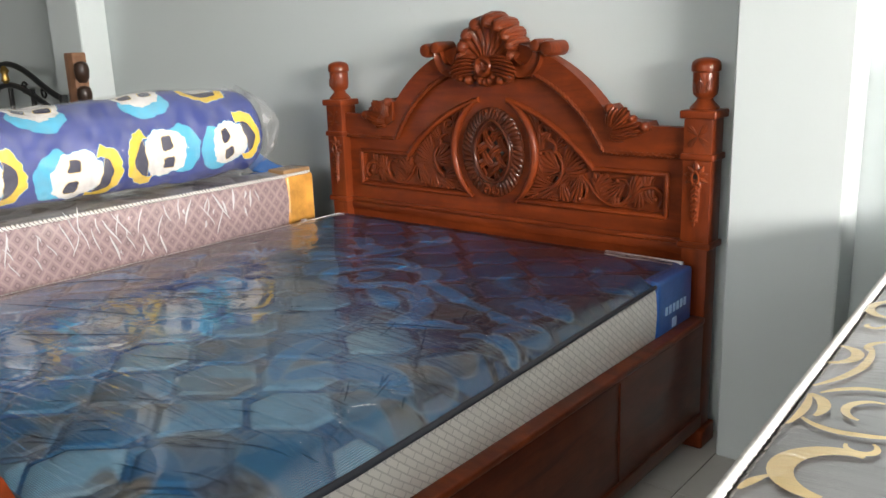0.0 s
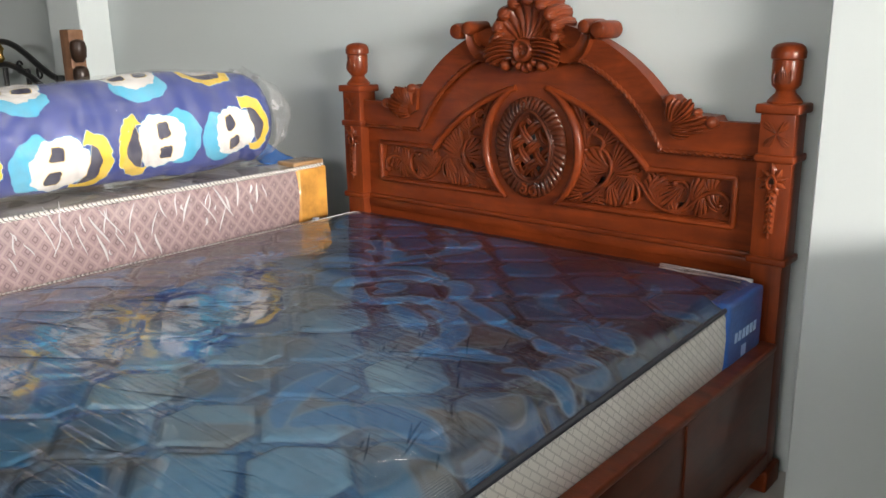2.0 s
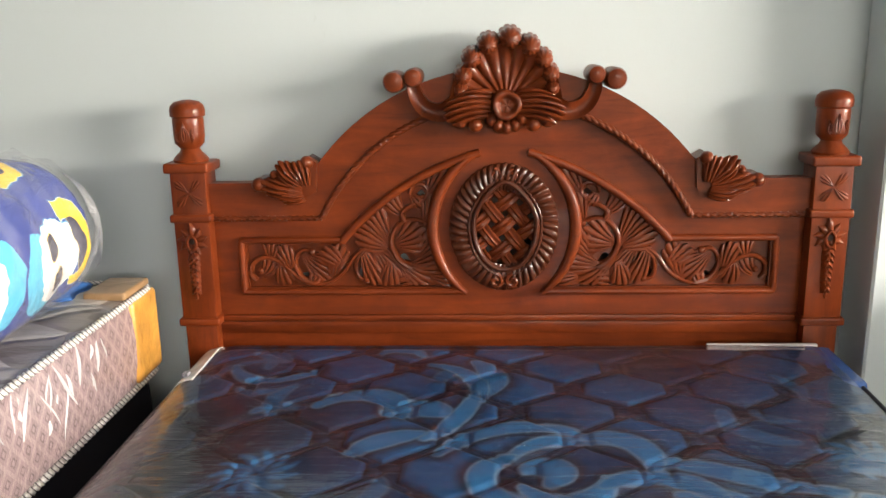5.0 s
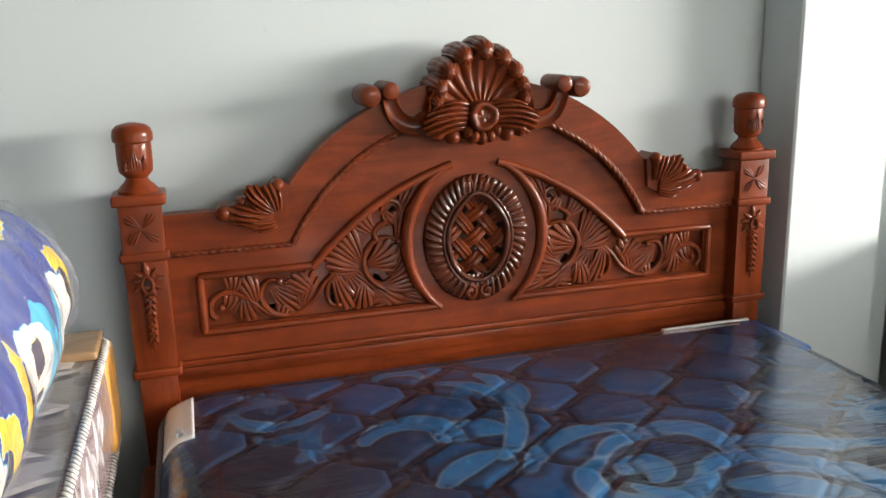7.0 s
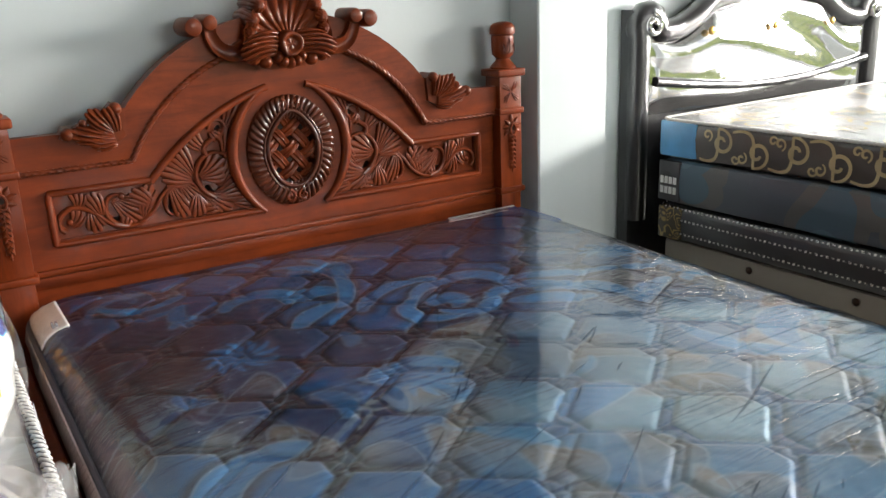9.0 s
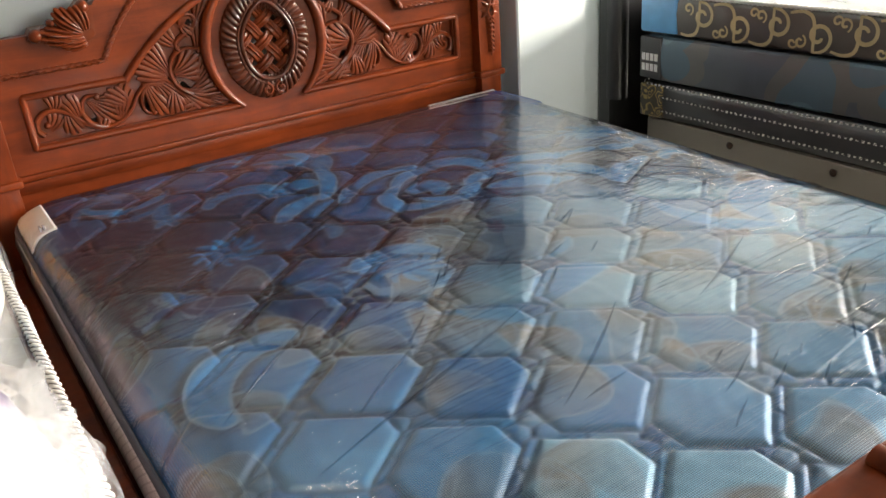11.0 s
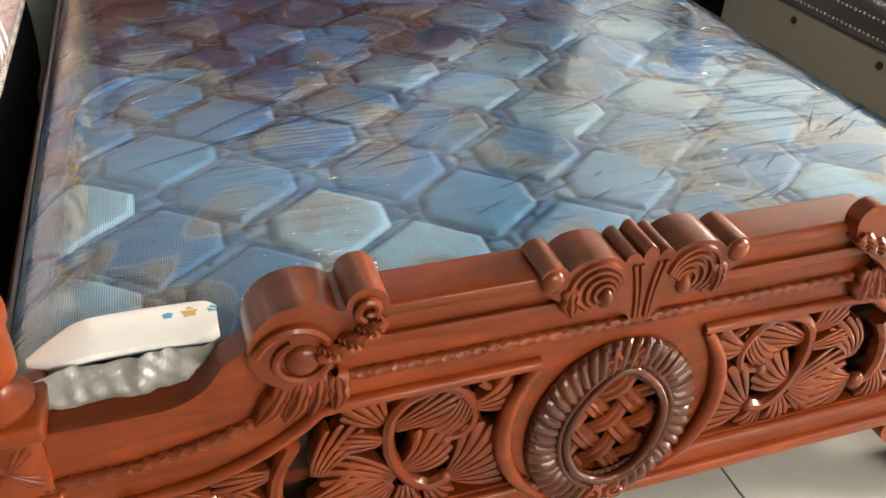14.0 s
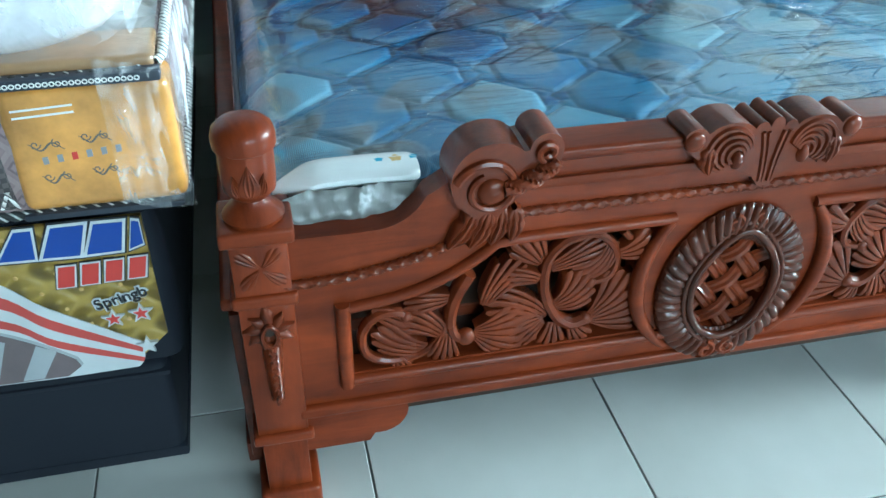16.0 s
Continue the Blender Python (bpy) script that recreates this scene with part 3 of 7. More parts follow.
# east wall with a window opening
bm = bmesh.new()
box(bm, X1, X1 + 0.15, Y0, Y1, 0, 0.75)
box(bm, X1, X1 + 0.15, Y0, Y1, 2.7, CEIL)
box(bm, X1, X1 + 0.15, Y0, -3.9, 0.75, 2.7)
box(bm, X1, X1 + 0.15, -0.5, Y1, 0.75, 2.7)
structure("wall_east", bm, WALL, "pale mint grey side wall with a window opening")
# shopfront wall with a wide opening
bm = bmesh.new()
box(bm, X0 - 0.15, -0.4, Y0 - 0.15, Y0, 0, CEIL)
box(bm, 4.3, X1 + 0.15, Y0 - 0.15, Y0, 0, CEIL)
box(bm, -0.4, 4.3, Y0 - 0.15, Y0, 2.75, CEIL)
structure("wall_south", bm, WALL, "painted shopfront wall with a wide open doorway")
structure("ceiling", boxed(X0 - 0.15, X1 + 0.15, Y0 - 0.15, Y1 + 0.15, CEIL, CEIL + 0.15), CEILING, "plain ceiling, greyed to read as unlit")
bm = bmesh.new()
box(bm, 0.93, 1.26, -0.06, Y1 - 0.002, 0, CEIL, 0.006, 1)
structure("pillar_right", bm, WALL, "square pale mint grey pillar beside the carved bed")
bm = bmesh.new()
box(bm, -3.2, -2.85, -0.065, Y1 - 0.002, 0, CEIL, 0.006, 1)
structure("pillar_left", bm, WALL, "square pale mint grey pillar by the iron bed")


def backdrop():
    m, n, l, b = mat("green_garden_in_daylight", (0.1, 0.2, 0.05), 0.9)
    v = mapped(n, l)
    g = ramp(n, l, noise_tex(n, l, v, 1.6, 8, 0.7), [(0.35, (0.02, 0.05, 0.012)), (0.5, (0.14, 0.22, 0.03)), (0.62, (0.40, 0.47, 0.10)), (0.75, (0.8, 0.85, 0.7))])
    sep = n.new("ShaderNodeSeparateXYZ")
    l.new(v, sep.inputs[0])
    h = n.new("ShaderNodeMath")
    h.operation = "MULTIPLY_ADD"
    h.inputs[1].default_value, h.inputs[2].default_value = 0.28, 0.0
    l.new(sep.outputs[2], h.inputs[0])
    up = ramp(n, l, h.outputs[0], [(0.72, (0, 0, 0)), (0.85, (1, 1, 1))])
    c = mix(n, l, up, g, (0.92, 0.96, 1.0))
    l.new(c, b.inputs["Emission Color"])
    b.inputs["Emission Strength"].default_value = 1.6
    b.inputs["Base Color"].default_value = (0, 0, 0, 1)
    return m


garden = backdrop()
structure("backdrop", boxed(-10, 12, -14.2, -14.0, -0.2, 7.0), garden, "sunlit green garden and bright sky outside the shop")
structure("backdrop_side", boxed(11.0, 11.2, -12, 6, -0.2, 7.0), garden, "sunlit green garden outside the side window")

# wall lamp above the headboard
lamp = thing("tube_lamp", "white fluorescent tube lamp high on the wall above the bed", "lamp")
part("housing", boxed(-0.43, 0.13, 0.06, 0.108, 2.41, 2.45, 0.008, 2), WHITE, lamp)
GLOW = mat("glowing_tube", (0.9, 0.9, 0.9), 0.4)
GLOW[3].inputs["Emission Color"].default_value = (0.95, 0.98, 1.0, 1)
GLOW[3].inputs["Emission Strength"].default_value = 9.0
bm = bmesh.new()
sweep(bm, line((-0.40, 2.40), (0.10, 2.40), 4), 0.009, 0.075, 1.0, 10)
part("tube", bm, GLOW[0], lamp, "glowing white tube")
ground_mat = painted("pale_concrete_forecourt", (0.32, 0.31, 0.29), 1.0, 0.9)
structure("ground", boxed(-30, 30, -40, 20, -0.30, -0.06), ground_mat, "pale concrete ground outside the shop")

# ---- carved bed ----
HB_ARCH_C, HB_ARCH_R = 0.75, 0.604
bed = thing("carved_bed", "mahogany-stained carved wooden bed with high arched headboard", "bed")


def hb_outline():
    xe = math.sqrt(HB_ARCH_R ** 2 - (1.068 - HB_ARCH_C) ** 2)
    right = [(0.79, 0.14), (0.79, 1.068)] + [(HB_ARCH_R * math.sin(a), HB_ARCH_C + HB_ARCH_R * math.cos(a)) for a in np.linspace(math.asin(xe / HB_ARCH_R), 0, 18)]
    return right + mirror_x(right[:-1])[::-1]


def hb_panel():
    """Opening of one pierced panel, on the +x side."""
    top = arc3((0.088, 1.125), (0.28, 1.035), (0.425, 0.905), 12)
    inner = arc3((0.115, 0.782), (0.198, 0.955), (0.088, 1.125), 12)
    return top + [(0.69, 0.905), (0.69, 0.782)] + inner[:-1]


def teardrop(cx, cz, rx, rz, n=40, tip=0.35):
    pts = []
    for i in range(n):
        a = 2 * math.pi * i / n
        s, c = math.sin(a), math.cos(a)
        k = max(0.0, c) ** 2 * tip
        pts.append((cx + rx * s * (1 - k), cz + rz * c))
    return pts


PANEL = hb_panel()
OVAL_HOLE = teardrop(0.004, 0.952, 0.082, 0.118)
bm = bmesh.new()
slab(bm, hb_outline(), [PANEL, mirror_x(PANEL)[::-1], OVAL_HOLE], 0.0, 0.05)
headboard = part("headboard", bm, WOOD, bed, "", 30)

# raised outer band over the rope line
ROPE_C, ROPE_R, ROPE_Z = 0.737, 0.5345, 0.978
xr = math.sqrt(ROPE_R ** 2 - (ROPE_Z - ROPE_C) ** 2)
rope_arc = [(ROPE_R * math.sin(a), ROPE_C + ROPE_R * math.cos(a)) for a in np.linspace(-math.asin(xr / ROPE_R), math.asin(xr / ROPE_R), 60)]
xe = math.sqrt((HB_ARCH_R) ** 2 - (1.068 - HB_ARCH_C) ** 2)
outer = [(HB_ARCH_R * math.sin(a), HB_ARCH_C + HB_ARCH_R * math.cos(a)) for a in np.linspace(math.asin(xe / HB_ARCH_R), -math.asin(xe / HB_ARCH_R), 32)]
bm = bmesh.new()
slab(bm, [(-0.785, ROPE_Z)] + rope_arc + [(0.785, ROPE_Z), (0.785, 1.072)] + [(x, z + 0.004) for x, z in outer] + [(-0.785, 1.072)], [], -0.022, -0.002)
part("arched_band", bm, WOOD, headboard, "", 30)
bm = bmesh.new()
fine = [(ROPE_R * math.sin(a), ROPE_C + ROPE_R * math.cos(a)) for a in np.linspace(-math.asin(xr / ROPE_R), math.asin(xr / ROPE_R), 420)]
sweep(bm, fine, 0.0095, -0.020, 1.0, 14, 0.25, 210)
part("rope_moulding", bm, WOOD_CARVED, headboard, "", 60)
for s in (-1, 1):
    bm = bmesh.new()
    sweep(bm, line((s * 0.775, ROPE_Z), (s * xr, ROPE_Z), 110), 0.008, -0.020, 1.0, 10, 0.25, 210)
    part("rope_moulding", bm, WOOD_CARVED, headboard, "", 60)


def frame_roll(pts, r, y, parent, name="panel_moulding"):
    bm = bmesh.new()
    sweep(bm, pts, r, y, 1.1, 10)
    return part(name, bm, WOOD, parent, "", 60)


for s in (1, -1):
    f = (lambda p: p) if s == 1 else mirror_x
    frame_roll(f(arc3((0.062, 1.142), (0.28, 1.043), (0.432, 0.909), 22)), 0.011, -0.002, headboard)
    frame_roll(f(line((0.428, 0.914), (0.703, 0.914), 4) + line((0.703, 0.91), (0.703, 0.772), 4) + line((0.70, 0.771), (0.105, 0.771), 6)), 0.0095, -0.002, headboard)
    frame_roll(f(arc3((0.101, 0.766), (0.187, 0.955), (0.066, 1.145), 26)), [0.008 + 0.008 * math.sin(math.pi * i / 25) for i in range(26)], -0.004, headboard)
# ledge mouldings low on the board
bm = bmesh.new()
box(bm, -0.775, 0.775, -0.016, -0.001, 0.692, 0.708, 0.005)
part("ledge_moulding", bm, WOOD, headboard)
bm = bmesh.new()
box(bm, -0.775, 0.775, -0.008, -0.001, 0.655, 0.688, 0.003)
part("lower_band", bm, WOOD, headboard)


def fan_leaf(bm, x, z, ang, length, spread, bend, y0, depth, ribs=5, w0=0.010, nu=12):
    """A broad acanthus leaf: ridged ribs fan out of one foot, bend together and end in rounded fingers."""
    nv = ribs * 5
    cols = []
    for j in range(nv + 1):
        v = 2 * j / nv - 1
        f = (j % 5) / 5.0
        finger = abs(math.sin(math.pi * j / 5.0)) ** 0.6
        ln = length * (1 - 0.34 * v * v) * (0.90 + 0.10 * finger)
        px, pz = x - math.sin(ang) * v * w0, z + math.cos(ang) * v * w0
        a = ang + v * spread
        col = []
        for i in range(nu + 1):
            u = i / nu
            ridge = (finger - 0.4) * 0.42 * min(1.0, 0.35 + u)
            h = depth * (0.35 + 0.45 * math.sin(math.pi * (0.1 + 0.75 * u)) + 0.25 * (1 - v * v) + ridge * (1 - 0.6 * max(0, u - 0.8) / 0.2))
            col.append((px, y0 - h, pz))
            px += math.cos(a) * ln / nu
            pz += math.sin(a) * ln / nu
            a += bend * (1 + 0.4 * u) / nu
        cols.append([bm.verts.new(p) for p in col])
    grid_faces(bm, cols)


def spline(path, per=7):
    """Points on a smooth curve through the given ones."""
    pts = []
    for k in range(len(path) - 1):
        p0, p1, p2, p3 = (Vector(path[max(0, min(len(path) - 1, k + d))]) for d in (-1, 0, 1, 2))
        for i in range(per):
            t = i / per
            q = 0.5 * (2 * p1 + (p2 - p0) * t + (2 * p0 - 5 * p1 + 4 * p2 - p3) * t * t + (3 * p1 - p0 - 3 * p2 + p3) * t ** 3)
            pts.append((q.x, q.y))
    return pts + [tuple(path[-1])]


def carved_leaf(bm, x, z, deg, length, bend, width, y0, depth, ribs=4, lobes=3, nu=16):
    """A solid acanthus leaf: grooves run along it, its rim is lobed and falls back to the ground."""
    a, nv, rows = radians(deg), ribs * 6, []
    for i in range(nu + 1):
        u = i / nu
        prof = min(1.0, 0.32 + 1.9 * u) * math.sqrt(max(0.0, 1 - (max(0.0, u - 0.45) / 0.55) ** 2))
        w = 1.02 * width * max(0.07, prof) * (0.66 + 0.50 * abs(math.sin(lobes * math.pi * u + 0.3)) ** 0.7)
        lift = depth * (0.45 + 0.55 * math.sin(math.pi * (0.12 + 0.74 * u)))
        row = []
        for j in range(-1, nv + 2):
            v = -1 + 2 * min(nv, max(0, j)) / nv
            h = lift * (0.66 + 0.34 * (1 - v * v)) - 0.0045 * abs(math.sin(0.5 * ribs * math.pi * v)) ** 6 * min(1.0, 2.5 * u) * min(1.0, 4 * (1 - u))
            if j in (-1, nv + 1) or i == nu:
                h = -0.010
            back = -abs(v) * w * 0.75
            row.append(bm.verts.new((x - math.sin(a) * v * w + math.cos(a) * back, y0 - h, z + math.cos(a) * v * w + math.sin(a) * back)))
        rows.append(row)
        x += math.cos(a) * length / nu
        z += math.sin(a) * length / nu
        a += bend / nu
    grid_faces(bm, rows)


def fingered_leaf(bm, x, z, deg, length, spread, bend, y0, depth, ribs=6, w0=0.008, nu=14):
    """A carved leaf that fans out of a narrow foot: smooth ribs with sharp cuts between, rounded fingers, a rim that falls back."""
    per, ang = 7, radians(deg)
    cols = []
    for j in range(-1, ribs * per + 2):
        q = min(ribs * per, max(0, j))
        v, f = 2 * q / (ribs * per) - 1, (q % per) / per
        finger = math.sin(math.pi * f) ** 0.55 if q % per else 0.0
        ln = length * (1 - 0.30 * abs(v) ** 1.6) * (0.80 + 0.20 * finger)
        px, pz, a = x - math.sin(ang) * v * w0, z + math.cos(ang) * v * w0, ang + v * spread
        col = []
        for i in range(nu + 2):
            u = min(1.0, i / nu)
            h = depth * (0.42 + 0.50 * math.sin(math.pi * (0.08 + 0.80 * u)) - 0.10 * v * v) - 0.0060 * (1 - finger) ** 2 * min(1.0, 3 * u)
            if j in (-1, ribs * per + 1) or i > nu:
                h = -0.012
            col.append(bm.verts.new((px, y0 - h, pz)))
            if i < nu:
                px += math.cos(a) * ln / nu
                pz += math.sin(a) * ln / nu
                a += (bend * (1 + 0.5 * u) + 0.35 * v * spread * u) / nu
        cols.append(col)
    grid_faces(bm, cols)


def bead(bm, x, y, z, r, ry=None, rz=None, seg=14):
    """A rounded carved knob."""
    rows = []
    for i in range(9):
        b = math.pi * i / 8
        rows.append([bm.verts.new((x + r * max(0.02, math.sin(b)) * math.cos(2 * math.pi * k / seg), y - (ry or r) * math.cos(b), z + (rz or r) * max(0.02, math.sin(b)) * math.sin(2 * math.pi * k / seg))) for k in range(seg)])
    grid_faces(bm, rows, closed_v=True)
    bm.faces.new(rows[0])
    bm.faces.new(rows[-1])


def blob(cx, cz, rx, rz, tilt, n=14):
    """An uneven rounded opening."""
    out = []
    for i in range(n):
        a = 2 * math.pi * i / n
        k = 1 + 0.16 * math.sin(3 * a + 40 * cx) + 0.10 * math.sin(2 * a + 25 * cz)
        p, q = rx * k * math.cos(a), rz * k * math.sin(a)
        out.append((cx + p * math.cos(tilt) - q * math.sin(tilt), cz + p * math.sin(tilt) + q * math.cos(tilt)))
    return out


def relief_panel(region, s, stems, leaves, knobs, holes, y0, depth, parent, grow=1.2, down=0.0):
    """Pierced carving in one panel, drawn for the -x side: a ground with openings, rolling stems, acanthus leaves."""
    f = (lambda p: p) if s == -1 else mirror_x
    openings = [blob(*h) for h in holes]
    ground = parent
    if holes:
        bm = bmesh.new()
        slab(bm, f(mirror_x(region)), [f(o) for o in openings], y0, y0 + 0.014)
        ground = part("panel_ground", bm, WOOD_CARVED, parent, "pierced ground of the carving", 30)
    bm = bmesh.new()
    for path, r in stems:
        pts = spline(path)
        sweep(bm, pts, [r * (1 - 0.35 * i / len(pts)) for i in range(len(pts))], y0 - 0.35 * depth, 1.3, 9)
    for x, z, r in knobs:
        bead(bm, x, y0 - 0.5 * depth, z, r, 0.75 * depth)
    for k, (x, z, deg, ln, spread, bend, ribs) in enumerate(leaves):
        fingered_leaf(bm, x, z, deg, grow * ln, spread, bend, y0 - 0.0015 * (k % 4), depth, ribs, 0.010)
    for v in bm.verts:
        v.co.z -= down * min(1.0, max(0.0, (0.45 - v.co.z) / 0.10))
    flat_region = mirror_x(region)
    for v in bm.verts:
        if not inside((v.co.x, v.co.z), flat_region):
            v.co.y = y0 + 0.012
        if s == 1:
            v.co.x = -v.co.x
    part("rolling_foliage", bm, WOOD_CARVED, ground, "carved leaves and rolling vine", 35)


def fb_panel():
    top = [(0.675, 0.46)] + arc3((0.62, 0.468), (0.53, 0.495), (0.435, 0.552), 10) + [(0.40, 0.556), (0.15, 0.556)]
    inner = arc3((0.15, 0.556), (0.178, 0.42), (0.125, 0.322), 12)
    return top + inner[1:] + [(0.675, 0.322)]


FPANEL = fb_panel()
HB_STEMS = [([(-0.672, 0.80), (-0.685, 0.818), (-0.680, 0.845), (-0.655, 0.862), (-0.625, 0.861), (-0.596, 0.845), (-0.570, 0.820), (-0.545, 0.800), (-0.513, 0.789), (-0.470, 0.796), (-0.431, 0.824), (-0.403, 0.862), (-0.371, 0.887), (-0.339, 0.893), (-0.312, 0.882), (-0.298, 0.862)], 0.0085),
            ([(-0.505, 0.790), (-0.540, 0.803), (-0.561, 0.835), (-0.558, 0.866), (-0.540, 0.883), (-0.515, 0.880)], 0.0085),
            ([(-0.365, 0.886), (-0.390, 0.861), (-0.397, 0.830), (-0.388, 0.806), (-0.365, 0.799)], 0.0075),
            ([(-0.248, 0.832), (-0.281, 0.856), (-0.299, 0.896), (-0.294, 0.930), (-0.272, 0.956), (-0.240, 0.965), (-0.205, 0.955)], 0.0095),
            ([(-0.262, 0.960), (-0.268, 0.985), (-0.240, 1.005), (-0.213, 1.019), (-0.199, 1.039), (-0.211, 1.058), (-0.238, 1.056), (-0.248, 1.034)], 0.0085),
            ([(-0.303, 0.890), (-0.319, 0.920), (-0.336, 0.950), (-0.338, 0.978)], 0.0045)]
HB_LEAVES = [(-0.655, 0.815, 30, 0.045, 0.5, 0.8, 4), (-0.600, 0.846, -85, 0.050, 0.45, 0.2, 4), (-0.632, 0.864, 70, 0.038, 0.5, 0.4, 4), (-0.576, 0.832, 98, 0.058, 0.35, 0.3, 4), (-0.538, 0.874, -40, 0.092, 0.55, 0.2, 7), (-0.462, 0.802, 84, 0.082, 0.30, -0.3, 4),
             (-0.432, 0.836, 128, 0.062, 0.40, 0.3, 4), (-0.374, 0.882, -76, 0.082, 0.28, 0.2, 4), (-0.346, 0.886, -52, 0.098, 0.38, -0.2, 5), (-0.306, 0.898, 126, 0.105, 0.55, 0.2, 7), (-0.312, 0.890, 170, 0.070, 0.35, -0.2, 4), (-0.288, 0.900, 14, 0.072, 0.70, 0.2, 6),
             (-0.275, 0.846, -46, 0.082, 0.50, 0.3, 6), (-0.250, 0.838, 6, 0.092, 0.42, 0.2, 5), (-0.232, 0.862, 58, 0.082, 0.40, -0.1, 5), (-0.302, 0.850, -102, 0.056, 0.40, 0.1, 4), (-0.264, 0.978, 142, 0.062, 0.40, -0.3, 4), (-0.206, 0.960, 72, 0.066, 0.40, 0.1, 4),
             (-0.198, 1.036, 58, 0.072, 0.38, 0.1, 4), (-0.195, 0.812, -14, 0.062, 0.38, 0.2, 4), (-0.226, 0.802, 178, 0.052, 0.30, 0.2, 3), (-0.520, 0.786, 60, 0.030, 0.4, 0.2, 3), (-0.240, 1.030, -60, 0.032, 0.4, 0.3, 3)]
HB_HOLES = [(-0.640, 0.842, 0.014, 0.010, 0.3), (-0.530, 0.812, 0.020, 0.009, -0.2), (-0.440, 0.868, 0.012, 0.016, 0.7), (-0.380, 0.818, 0.010, 0.018, 0.2), (-0.264, 0.858, 0.016, 0.010, -0.6),
            (-0.330, 0.838, 0.008, 0.015, 0.1), (-0.290, 0.812, 0.014, 0.007, 0.5), (-0.218, 1.032, 0.010, 0.012, 0.0), (-0.465, 0.812, 0.010, 0.010, 0.0)]
for s in (1, -1):
    relief_panel(PANEL, s, HB_STEMS, HB_LEAVES, [(-0.515, 0.878, 0.010), (-0.205, 0.953, 0.010), (-0.368, 0.801, 0.009), (-0.658, 0.826, 0.009)], HB_HOLES, 0.016, 0.013, headboard, 1.28)

FB_STEMS = [([(-0.584, 0.430), (-0.600, 0.440), (-0.636, 0.434), (-0.657, 0.406), (-0.653, 0.369), (-0.626, 0.349), (-0.582, 0.345), (-0.542, 0.361), (-0.517, 0.396), (-0.506, 0.459)], 0.010),
            ([(-0.478, 0.500), (-0.500, 0.455), (-0.508, 0.413), (-0.500, 0.380), (-0.480, 0.370)], 0.014),
            ([(-0.262, 0.376), (-0.290, 0.370), (-0.320, 0.392), (-0.344, 0.443), (-0.344, 0.500), (-0.323, 0.533), (-0.295, 0.545), (-0.262, 0.547), (-0.232, 0.522), (-0.219, 0.486), (-0.230, 0.454), (-0.264, 0.446)], 0.012),
            ([(-0.215, 0.545), (-0.200, 0.530), (-0.180, 0.528), (-0.172, 0.542)], 0.008)]
FB_LEAVES = [(-0.548, 0.360, 166, 0.092, 0.30, -0.35, 5), (-0.513, 0.378, 128, 0.095, 0.30, 0.55, 5), (-0.508, 0.452, 172, 0.072, 0.25, 0.3, 4), (-0.513, 0.386, -102, 0.055, 0.50, 0.1, 5), (-0.640, 0.440, -4, 0.066, 0.28, -0.7, 4), (-0.466, 0.378, -12, 0.105, 0.78, 0.15, 8),
             (-0.448, 0.430, 72, 0.092, 0.34, -0.5, 5), (-0.356, 0.468, 148, 0.066, 0.25, 0.6, 4), (-0.337, 0.390, 140, 0.104, 0.34, 0.6, 5), (-0.340, 0.384, -156, 0.072, 0.42, 0.2, 5), (-0.322, 0.378, -96, 0.052, 0.50, 0.1, 4), (-0.324, 0.412, 24, 0.072, 0.60, 0.4, 6),
             (-0.336, 0.484, 32, 0.098, 0.28, -0.3, 5), (-0.230, 0.526, -98, 0.090, 0.28, -1.0, 5), (-0.258, 0.374, 24, 0.102, 0.82, 0.1, 8), (-0.218, 0.500, 14, 0.066, 0.45, 0.2, 4), (-0.352, 0.500, 124, 0.066, 0.50, 0.1, 5), (-0.286, 0.366, -60, 0.046, 0.45, 0.1, 4), (-0.600, 0.350, -70, 0.030, 0.5, 0.2, 4)]


